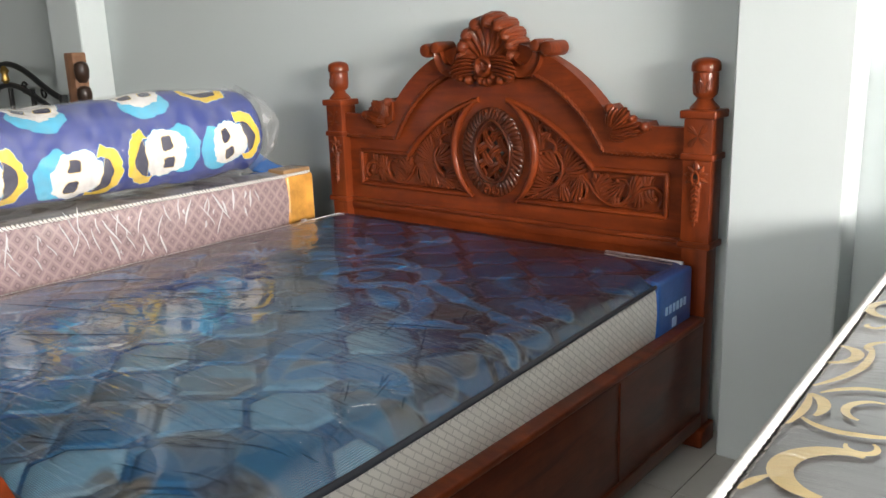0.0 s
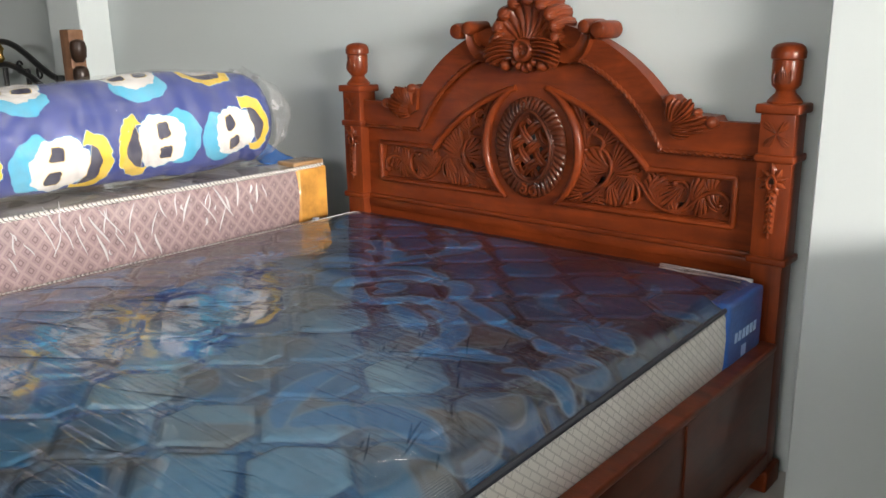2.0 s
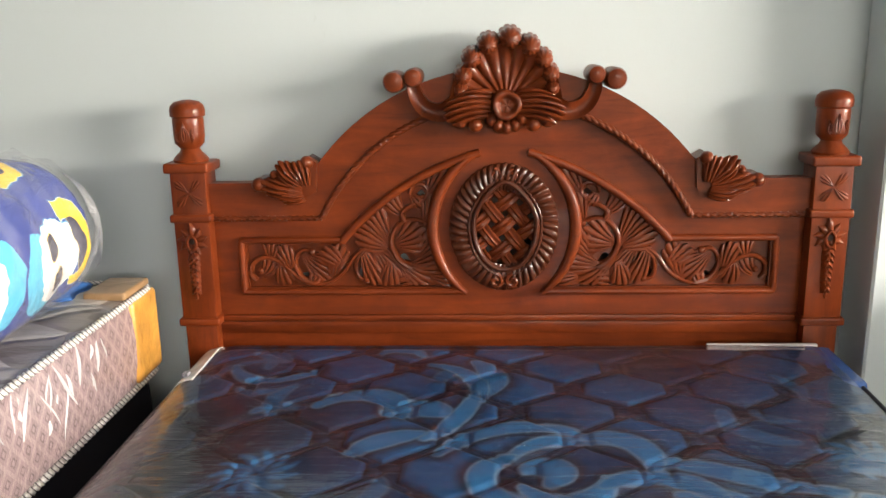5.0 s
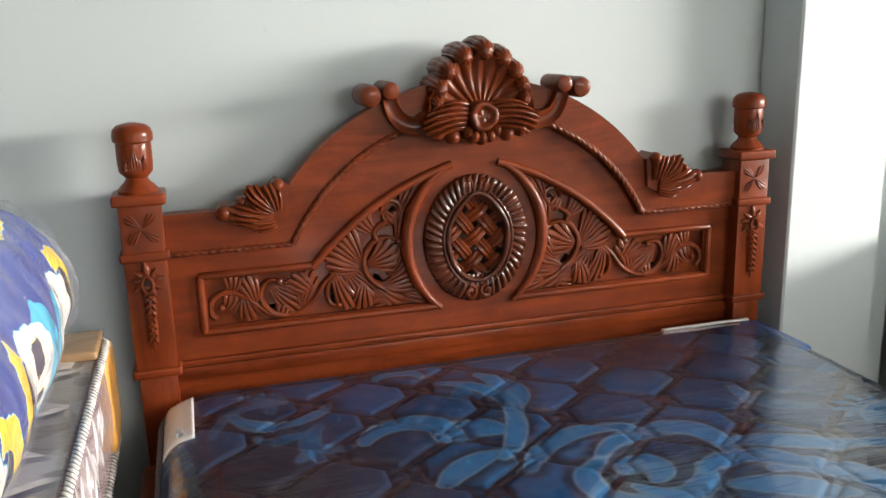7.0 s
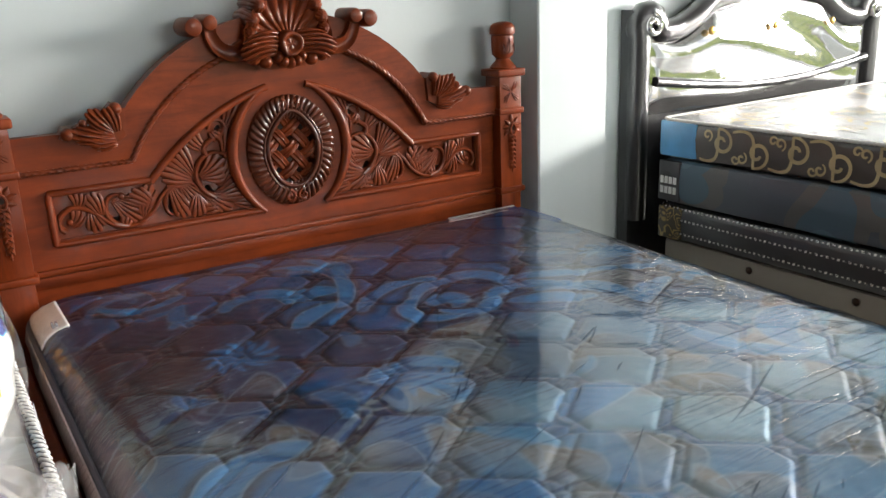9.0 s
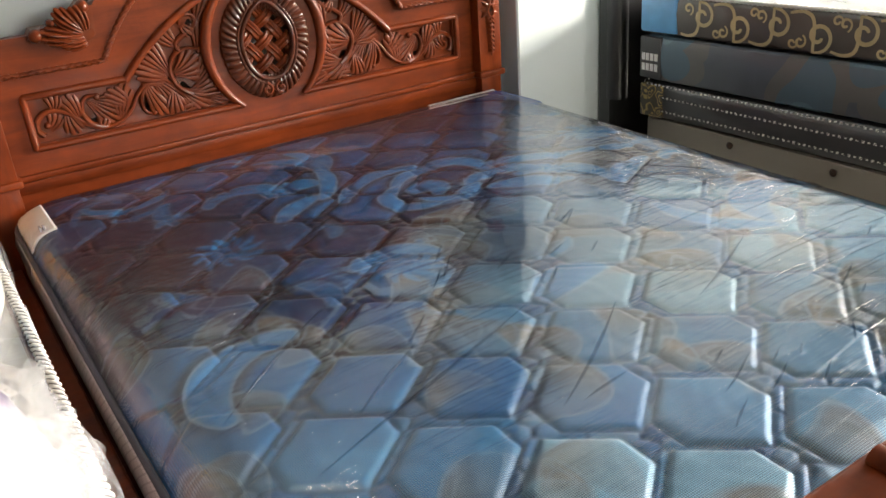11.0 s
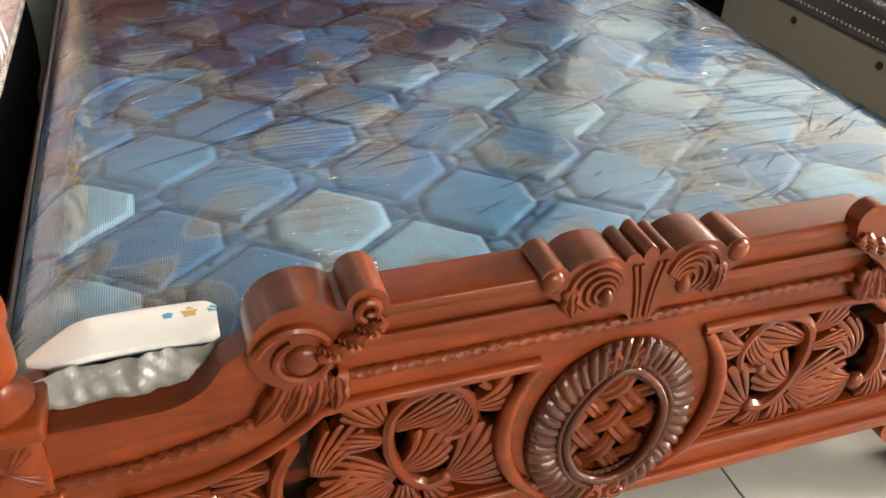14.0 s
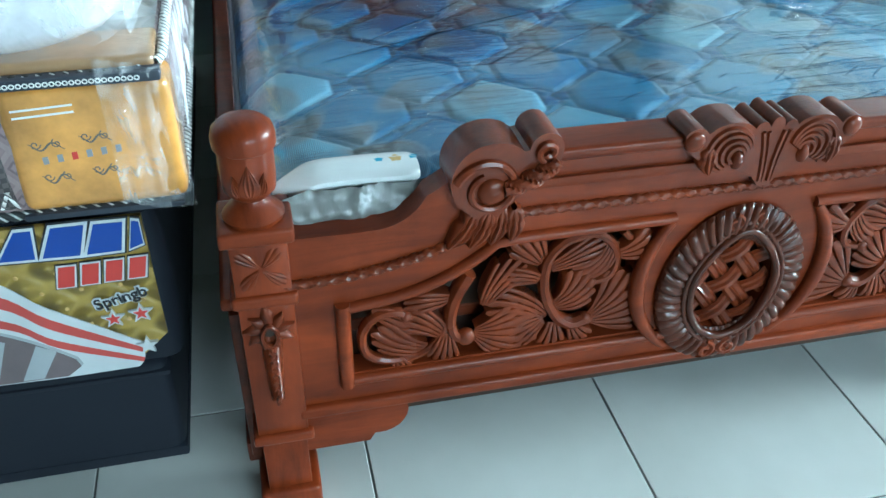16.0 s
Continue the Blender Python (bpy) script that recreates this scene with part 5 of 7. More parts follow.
# added board, dark so the footboard openings read as shaded gaps
part("dark_backing", boxed(-0.76, 0.76, FY + 0.052, FY + 0.066, 0.16, 0.60, 0.003, 1), DARK_WOOD, bed, "dark backing board added behind the footboard openings")

# ---- blue quilted mattress ----
MX, MY0, MY1, MZ = 0.816, -2.042, -0.075, 0.642
mattress = thing("blue_mattress", "blue swirl quilted mattress with white sides, wrapped in clear film", "mattress")
NX, NY = 420, 500
xs, ys = np.linspace(-MX, MX, NX), np.linspace(MY0, MY1, NY)
GX, GY = np.meshgrid(xs, ys, indexing="ij")
rng = np.random.RandomState(4)
# large six-sided stones in staggered rows, strings of small pebbles in the gaps between neighbours
d1, d2, stone = np.full(GX.shape, 9.0), np.full(GX.shape, 9.0), np.full(GX.shape, 9.0)
cell, stone_cell, px1, py1, px2, py2 = (np.zeros(GX.shape) for k in range(6))
SIDES = [(math.cos(radians(a)), math.sin(radians(a)), c) for a, c in ((0, 0.096), (180, 0.092), (52.5, 0.0845), (127.5, 0.082), (232.5, 0.0845), (307.5, 0.082))]
for row in range(-1, 17):
    yy = -1.951 + 0.131 * row
    for xx in np.arange(-1.223 + (0.123 if row % 2 else 0.0), 1.2, 0.246):
        sx, sy, tn = xx + rng.uniform(-0.006, 0.006), yy + rng.uniform(-0.005, 0.005), rng.uniform(-0.2, 0.2)
        f = np.full(GX.shape, -9.0)
        for nx, ny, c in SIDES:
            f = np.maximum(f, (GX - sx) * nx + (GY - sy) * ny - c * rng.uniform(0.96, 1.02))
        stone_cell = np.where(f < stone, tn, stone_cell)
        stone = np.minimum(stone, f)
        for k in range(6):
            qx, qy = xx + 0.1245 + 0.013 * (2 * (k % 2) - 1) + rng.uniform(-0.005, 0.005), yy + 0.036 * (k // 2 - 1) + 0.014 * (k % 2) + rng.uniform(-0.005, 0.005)
            tn = rng.uniform(-0.34, -0.04)
            d = np.hypot(GX - qx, GY - qy)
            first, second = d < d1, (d >= d1) & (d < d2)
            d2 = np.where(first, d1, np.where(second, d, d2))
            d1 = np.where(first, d, d1)
            cell = np.where(first, tn, cell)
on_stone = stone < 0
cell = np.where(on_stone, stone_cell, cell)
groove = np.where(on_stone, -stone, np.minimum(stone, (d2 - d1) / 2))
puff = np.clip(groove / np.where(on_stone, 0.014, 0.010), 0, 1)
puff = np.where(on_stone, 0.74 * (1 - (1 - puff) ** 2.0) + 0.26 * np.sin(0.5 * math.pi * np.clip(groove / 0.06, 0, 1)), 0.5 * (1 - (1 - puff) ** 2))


def soft(off, w=0.004):
    return np.clip(0.5 - off / (2 * w), 0, 1)


# the print: dark drifts, taupe petals, curls
# pale blue foot half and dark head half are light painted into it
light_swing = np.clip((-1.03 - GY + 0.20 * np.sin(GX * 3.4 + 0.5) + 0.10 * np.sin(GX * 9 + GY * 7)) / 0.42, 0, 1)
ground = np.clip(0.27 + 0.47 * light_swing + cell * (0.75 + 0.45 * light_swing), 0, 1)
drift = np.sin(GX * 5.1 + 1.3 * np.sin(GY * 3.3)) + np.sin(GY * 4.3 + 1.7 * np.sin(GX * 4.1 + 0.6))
# ink also paints shade into the grooves and the gaps between stones
ink = np.maximum((1 - 0.6 * light_swing) * np.clip(0.22 + 0.40 * drift, 0, 0.85), (0.92 - 0.66 * light_swing) * soft(groove - 0.0045, 0.004))
ink = np.maximum(ink, np.where(on_stone, 0.0, 0.60 - 0.54 * light_swing))
taupe, curl, fine_line = np.zeros(GX.shape), np.zeros(GX.shape), np.zeros(GX.shape)


def stroke(a, b, c, wd):
    """Distance to a tapered stroke along the circle through three points."""
    pts = arc3(a, b, c, 26)
    off = np.full(GX.shape, 9.0)
    for k, (x, y) in enumerate(pts):
        off = np.minimum(off, np.hypot(GX - x, GY - y) - wd * (0.25 + 0.75 * math.sin(math.pi * (0.06 + 0.88 * k / 25)) ** 0.8))
    return off


for k in range(64):
    cx, cy, a0 = rng.uniform(-MX, MX), rng.uniform(MY0, -0.90), rng.uniform(0, 3.14)
    dx, dy = GX - cx, GY - cy
    p, q = dx * math.cos(a0) + dy * math.sin(a0), -dx * math.sin(a0) + dy * math.cos(a0)
    r = rng.uniform(0.032, 0.062)
    e = np.sqrt((p / (1.6 * r)) ** 2 + ((q - 0.35 * p * p / r) / r) ** 2) - 1
    amount = rng.uniform(0.55, 0.95)
    taupe = np.maximum(taupe, amount * soft(e * r, 0.008) * np.clip(0.65 + 0.45 * p / r, 0.4, 1))
    fine_line = np.maximum(fine_line, 0.6 * soft(np.abs(e) * r - 0.0016, 0.0025))
    fine_line = np.maximum(fine_line, 0.4 * soft(np.abs(e + 0.35) * r - 0.0012, 0.0025) * (p > 0))
CURLS_A = [((0.0, -0.72), (0.155, -0.641), (0.27, -0.706), 0.022), ((0.25, -0.70), (0.43, -0.79), (0.57, -0.825), 0.028), ((0.0, -0.72), (-0.055, -0.81), (0.02, -0.88), 0.026),
           ((0.17, -0.80), (0.112, -0.871), (0.02, -0.83), 0.026), ((0.19, -0.88), (0.298, -0.93), (0.36, -0.97), 0.034), ((0.29, -0.855), (0.41, -0.90), (0.438, -1.05), 0.034),
           ((0.44, -1.065), (0.51, -1.012), (0.61, -0.98), 0.034), ((-0.25, -0.52), (-0.19, -0.50), (-0.14, -0.53), 0.045), ((-0.07, -0.22), (-0.03, -0.33), (-0.06, -0.43), 0.034)]
CURLS_B = [((-0.08, -1.41), (0.0, -1.37), (0.07, -1.38), 0.05), ((0.60, -0.84), (0.66, -0.862), (0.76, -0.85), 0.024), ((0.48, -1.48), (0.395, -1.367), (0.385, -1.24), 0.030),
           ((0.50, -1.45), (0.57, -1.345), (0.73, -1.34), 0.048), ((0.65, -1.02), (0.73, -0.985), (0.80, -1.03), 0.025), ((0.63, -0.74), (0.69, -0.715), (0.76, -0.73), 0.046),
           ((-0.70, -1.38), (-0.64, -1.22), (-0.52, -1.21), 0.042), ((-0.30, -1.06), (-0.20, -1.04), (-0.13, -1.10), 0.03)]
CURLS_C = [((-0.41, -0.492), (-0.312, -0.43), (-0.225, -0.533), 0.034), ((-0.181, -0.237), (-0.078, -0.327), (-0.086, -0.496), 0.022), ((-0.072, -0.414), (-0.101, -0.544), (-0.169, -0.647), 0.022),
           ((-0.138, -0.709), (-0.044, -0.613), (0.132, -0.612), 0.026), ((0.152, -0.629), (0.228, -0.654), (0.262, -0.753), 0.03), ((0.16, -0.823), (0.273, -0.792), (0.358, -0.854), 0.026),
           ((-0.661, -0.252), (-0.549, -0.339), (-0.452, -0.262), 0.02), ((-0.316, -0.147), (-0.254, -0.131), (-0.208, -0.17), 0.02), ((0.028, -0.762), (0.07, -0.754), (0.07, -0.81), 0.034), ((-0.308, -0.704), (-0.248, -0.657), (-0.179, -0.625), 0.028)]
loose = []
for k in range(20):
    cx, cy, a0, r = rng.uniform(-MX, MX), rng.uniform(-1.25, MY1), rng.uniform(0, 6.28), rng.uniform(0.06, 0.14)
    sp = rng.uniform(0.5, 0.95)
    loose.append((*[(cx + r * math.cos(a0 + q * sp), cy + r * math.sin(a0 + q * sp)) for q in (-1, 0, 1)], rng.uniform(0.012, 0.026)))
for k, (a, b, c, wd) in enumerate(loose + CURLS_A + CURLS_B + CURLS_C):
    off = stroke(a, b, c, wd)
    strong = 0.55 if k < len(loose) else 1.0
    ink = np.maximum(ink, (0.8 if k >= len(loose) else 0.4) * soft(off - 0.020, 0.010) * (1 - 0.8 * light_swing))
    cover = soft(off)
    curl = np.maximum(curl, strong * cover * (0.72 + 0.28 * np.clip(-off / wd, 0, 1)))
    fine_line = np.maximum(fine_line * (1 - cover), 0.75 * strong * soft(np.abs(off) - 0.0022, 0.003))
    taupe *= 1 - cover
# a spray of thin petals
for k in range(11):
    a0 = 2 * math.pi * k / 11
    for cx, cy in ((-0.21, -1.12), (0.66, -0.70), (-0.47, -0.78)):
        off = stroke((cx + 0.012 * math.cos(a0), cy + 0.012 * math.sin(a0)), (cx + 0.045 * math.cos(a0 + 0.15), cy + 0.045 * math.sin(a0 + 0.15)), (cx + 0.08 * math.cos(a0 + 0.45), cy + 0.08 * math.sin(a0 + 0.45)), 0.009)
        curl = np.maximum(curl, 0.8 * soft(off))
ink *= 1 - curl


def side_drop(x, y):
    """How far the long edges of the worn mattress have sunk."""
    d = np.where(np.asarray(x) < 0, 0.034, np.interp(y, [-2.04, -1.6, -1.08, -0.31], [0.042, 0.048, 0.032, 0.004]))
    return d * np.clip((np.abs(x) - (MX - 0.13)) / 0.13, 0, 1.1) ** 2


ex = np.clip((MX - np.abs(GX)) / 0.06, 0, 1)
ey = np.clip(np.minimum(GY - MY0, MY1 - GY) / 0.06, 0, 1)
edge = np.minimum(ex, ey)
inner = np.minimum((MX - np.abs(GX)), np.minimum(GY - MY0, MY1 - GY))
crown = 0.012 * np.clip(inner / 0.45, 0, 1)
wrinkle = np.sin(GX * 61 + 5 * np.sin(GY * 23)) * np.sin(GY * 47 + 4 * np.sin(GX * 31))
GZ = MZ + crown + 0.0080 * puff * edge + 0.0006 * wrinkle - 0.012 * (1 - edge) ** 2 - side_drop(GX, GY)
quads = (np.arange(NX - 1)[:, None] * NY + np.arange(NY - 1)[None, :]).ravel()
me = bpy.data.meshes.new("quilted_top")
me.from_pydata(np.stack([GX, GY, GZ], -1).reshape(-1, 3).tolist(), [], np.stack([quads, quads + NY, quads + NY + 1, quads + 1], -1).tolist())
for name, arr in (("print_ground_light", ground), ("print_ink_shade", ink), ("print_taupe", taupe), ("print_curl", curl), ("print_line", fine_line)):
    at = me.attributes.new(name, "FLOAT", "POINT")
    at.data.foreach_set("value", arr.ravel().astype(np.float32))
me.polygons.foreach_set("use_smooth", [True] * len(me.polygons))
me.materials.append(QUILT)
quilt_top = new("quilted_top", me)
quilt_top.parent = mattress
tagged(quilt_top, "blue and taupe swirl quilted top")
FXN, FYN = 200, 240
fi = np.clip(np.round(np.linspace(0, NX - 1, FXN)).astype(int), 0, NX - 1)
fj = np.clip(np.round(np.linspace(0, NY - 1, FYN)).astype(int), 0, NY - 1)
bm = bmesh.new()
rows = []
for i in range(FXN):
    row_v = []
    for j in range(FYN):
        x, y = (MX + 0.012) * (2 * i / (FXN - 1) - 1), MY0 - 0.012 + (MY1 - MY0 + 0.024) * j / (FYN - 1)
        e = max(0.0, min(x + MX, MX - x, y - MY0, MY1 - y))
        z = MZ + crown[fi[i], fj[j]] + 0.0160 - 0.0012 * (1 - puff[fi[i], fj[j]]) - 0.034 * max(0.0, 1 - (e + 0.004) / 0.05) ** 2 - float(side_drop(x, y))
        row_v.append(bm.verts.new((x, y, z + 0.0016 * noise.noise((x * 6, y * 6, 0.3)))))
    rows.append(row_v)
grid_faces(bm, rows)
sheet = part("plastic_film", bm, TAUT_FILM, mattress, "clear glossy plastic film drawn tight", 80)
sheet.visible_shadow = False
# sharp folds of the film, long slanting ones and short bundles, their shade tinted in
folds = random.Random(6)
LONG_FOLDS = [(-0.71, -1.40, -0.40, -1.16), (-0.55, -1.53, -0.37, -1.40), (-0.645, -1.61, -0.14, -1.41), (-0.30, -1.70, -0.02, -1.52), (0.10, -1.60, 0.36, -1.50), (0.40, -1.12, 0.62, -1.02)]
runs = list(LONG_FOLDS)
for cx, cy, n_, deg in ((0.45, -1.02, 12, -58), (0.62, -1.78, 14, 28), (0.25, -1.9, 9, 30), (-0.30, -1.30, 8, 38), (0.68, -1.35, 9, -55), (-0.05, -1.85, 7, 20), (0.05, -1.22, 7, 35)):
    for k in range(n_):
        x, y, a, ln = cx + folds.gauss(0, 0.075), cy + folds.gauss(0, 0.07), radians(deg + folds.gauss(0, 7)), folds.uniform(0.03, 0.13)
        runs.append((x, y, x + ln * math.cos(a), y + ln * math.sin(a)))
for k, (xa, ya, xb, yb) in enumerate(runs):
    if max(abs(xa), abs(xb)) > MX - 0.02 or min(ya, yb) < MY0 + 0.03:
        continue
    ln = math.hypot(xb - xa, yb - ya)
    nx, ny = -(yb - ya) / ln, (xb - xa) / ln
    bm = bmesh.new()
    rows = []
    for i in range(11):
        u = i / 10
        x, y = xa + (xb - xa) * u, ya + (yb - ya) * u
        bow = 0.006 * math.sin(math.pi * u + k) * ln / 0.3
        w = (0.0030 if k < len(LONG_FOLDS) else 0.0022) * math.sin(math.pi * (0.06 + 0.88 * u))
        e = max(0.0, min(MX - abs(x), y - MY0, MY1 - y))
        z = MZ + 0.012 * min(1, e / 0.45) + 0.0166 + 0.0016 * noise.noise((x * 6, y * 6, 0.3)) - float(side_drop(x, y))
        rows.append([bm.verts.new((x + nx * (bow + w * math.cos(math.pi * j / 5)), y + ny * (bow + w * math.cos(math.pi * j / 5)), z + 1.2 * w * math.sin(math.pi * j / 5))) for j in range(6)])
    grid_faces(bm, rows)
    fd = part("film_fold", bm, FOLD, mattress, "", 80)
    fd.visible_shadow = False
bm = bmesh.new()
loop = []
R = 0.05
for cx, cy, a0 in ((MX - R, MY1 - R, 0), (-MX + R, MY1 - R, 90), (-MX + R, MY0 + R, 180), (MX - R, MY0 + R, 270)):
    for k in range(7):
        a = radians(a0 + 15 * k)
        loop.append((cx + R * math.cos(a), cy + R * math.sin(a), math.cos(a), math.sin(a)))


def ring_wall(bm, loop, prof):
    rows = [[bm.verts.new((x + nx * o, y + ny * o, z)) for x, y, nx, ny in loop] for o, z in prof]
    grid_faces(bm, rows, closed_v=True)
    return rows


side_loop = loop
loop = []
for k in range(len(side_loop)):
    a, b = Vector(side_loop[k]), Vector(side_loop[(k + 1) % len(side_loop)])
    n_ = max(1, int((b - a).to_2d().length / 0.08))
    loop += [tuple(a.lerp(b, q / n_)) for q in range(n_)]
rows = ring_wall(bm, loop, [(-0.01, 0.40), (0.0, 0.415), (0.008, 0.48), (0.010, 0.55), (0.006, 0.61), (0.0, 0.628), (-0.02, 0.636)])
bm.faces.new(rows[0])
for row in rows:
    for v in row:
        v.co.z -= float(side_drop(v.co.x, v.co.y)) * max(0.0, (v.co.z - 0.42) / 0.21)
part("woven_side", bm, WEAVE, mattress, "white basket-weave side border")


def ring_cord(loop, z, off, r, mat_, parent, name="piping"):
    bm = bmesh.new()
    n = len(loop)
    rows = []
    for x, y, nx, ny in loop:
        rows.append([bm.verts.new((x + nx * (off + r * math.cos(2 * math.pi * k / 8)), y + ny * (off + r * math.cos(2 * math.pi * k / 8)), z + r * math.sin(2 * math.pi * k / 8))) for k in range(8)])
    grid_faces(bm, rows, closed_u=True, closed_v=True)
    return part(name, bm, mat_, parent)


cord = ring_cord(loop, 0.632, 0.003, 0.006, DARK_PIPE, mattress)
for v in cord.data.vertices:
    v.co.z -= float(side_drop(v.co.x, v.co.y))


# blue corner label at the head, on the +x side
bm = boxed(MX - 0.05, MX + 0.016, -0.312, MY1 + 0.004, 0.44, 0.642, 0.014, 3)
lab = part("corner_label", bm, NAVY_CORNER, mattress, "royal blue corner label with pale lettering")
for y0, y1, z0, z1 in [(-0.265 + 0.026 * k, -0.249 + 0.026 * k, 0.525, 0.552) for k in range(6)] + [(-0.215, -0.185, 0.475, 0.505)]:
    part("label_print", boxed(MX + 0.0155, MX + 0.0175, y0, y1, z0, z1), PALE_PRINT, lab)
# white label over the head corner, on the -x side
bm = bmesh.new()
rows = []
for i in range(12):
    u = i / 11
    row_v = []
    for j in range(14):
        v = j / 13
        x, y = -MX - 0.012 + 0.085 * u, -0.335 + 0.250 * v + 0.02 * (1 - u)
        e = max(0.0, min(x + MX, MY1 - y))
        z = MZ + 0.0195 - 0.034 * max(0.0, 1 - (e + 0.004) / 0.05) ** 2 - float(side_drop(x, y)) - 0.05 * max(0.0, 1 - u / 0.25) ** 2
        row_v.append(bm.verts.new((x, y, z)))
    rows.append(row_v)
grid_faces(bm, rows)
lab = part("corner_label", bm, WHITE_LABEL, mattress, "white tag draped over the head corner", 80)
mod = lab.modifiers.new("thick", "SOLIDIFY")
mod.thickness = 0.002
for q in range(2):
    bm = boxed(-MX + 0.036 + 0.009 * q, -MX + 0.041 + 0.009 * q, -0.305, -0.285, 0.645, 0.656)
    part("label_print", bm, GREY_PRINT, lab)
bm = boxed(0.52, 0.80, MY1 - 0.010, MY1 + 0.005, 0.628, 0.650, 0.004, 3)
part("edge_label", bm, WHITE_LABEL, mattress, "white edge label")
# long white label over the foot edge, the border below it bagged in loose film
bm = bmesh.new()
rows = []
for i in range(24):
    u = i / 23
    half_w = 0.037 * min(1.0, 0.12 + 2.6 * u ** 0.75) if u < 0.5 else 0.037 * (1 - max(0.0, (u - 0.93) / 0.07) ** 2 * 0.35)
    cx, cy, cz = -0.775 + 0.23 * u, MY0 + 0.022 + 0.006 * math.sin(3 * u), 0.659 - 0.022 * max(0.0, 1 - u / 0.35) ** 1.5
    ring = []
    for k in range(14):
        a = 2 * math.pi * k / 14
        ca, sa = math.cos(a), math.sin(a)
        ring.append(bm.verts.new((cx, cy + half_w * math.copysign(abs(ca) ** 0.6, ca), cz + 0.010 * math.copysign(abs(sa) ** 0.6, sa) - 0.004 * max(0.0, -ca))))
    rows.append(ring)
grid_faces(bm, rows, closed_v=True)
bm.faces.new(rows[0])
bm.faces.new(rows[-1])
lab = part("edge_label", bm, WHITE_LABEL, mattress, "white edge label with gold and blue emblems")
bm = bmesh.new()
rows = []
for i in range(60):
    u = i / 59
    row_v = []
    for j in range(14):
        v = j / 13
        fold = 0.010 * noise.noise((u * 7, v * 3, 1.0)) + 0.006 * noise.noise((u * 22 + 4 * v, v * 5, 3.0))
        pinch = max(0.0, 1 - u / 0.22) * 0.5
        row_v.append(bm.verts.new((-0.785 + 0.27 * u, MY0 - 0.018 - 0.014 * math.sin(math.pi * v) - fold, 0.576 + 0.07 * pinch * (0.5 - v) + 0.080 * v)))
    rows.append(row_v)
grid_faces(bm, rows)
bag = part("loose_film", bm, GREY_FILM, mattress, "crumpled grey-white film over the border", 80)
for x, r, m_ in ((-0.605, 0.008, TEAL_PRINT), (-0.578, 0.012, GOLD_PRINT), (-0.55, 0.008, TEAL_PRINT)):
    bm = bmesh.new()
    bmesh.ops.create_circle(bm, cap_ends=True, segments=10, radius=r, matrix=Matrix.Translation((x, MY0 + 0.035, 0.6688)))
    for i, v in enumerate(bm.verts):
        if i % 2:
            v.co.x, v.co.y = x + (v.co.x - x) * 0.7, MY0 + 0.035 + (v.co.y - MY0 - 0.035) * 0.7
    part("emblem", bm, m_, lab)

bm = boxed(MX - 0.04, MX + 0.017, -1.975, -1.835, 0.530, 0.607, 0.012, 3)
part("edge_label", bm, WHITE_LABEL, mattress, "white edge label")

# ---- stacked bedding beside the bed ----
PXR, PXL, PY1, PY0 = -0.915, -2.05, -0.10, -1.95


def ring_loop(x0, x1, y0, y1, r, n=6):
    out = []
    for cx, cy, a0 in ((x1 - r, y1 - r, 0), (x0 + r, y1 - r, 90), (x0 + r, y0 + r, 180), (x1 - r, y0 + r, 270)):
        for k in range(n + 1):
            a = radians(a0 + 90 * k / n)
            out.append((cx + r * math.cos(a), cy + r * math.sin(a), math.cos(a), math.sin(a)))
    return out


def dense(loop, step=0.012):
    out = []
    for i in range(len(loop)):
        a, b = Vector(loop[i]), Vector(loop[(i + 1) % len(loop)])
        n = max(1, int((b - a).to_2d().length / step))
        for k in range(n):
            out.append(tuple(a.lerp(b, k / n)))
    return out


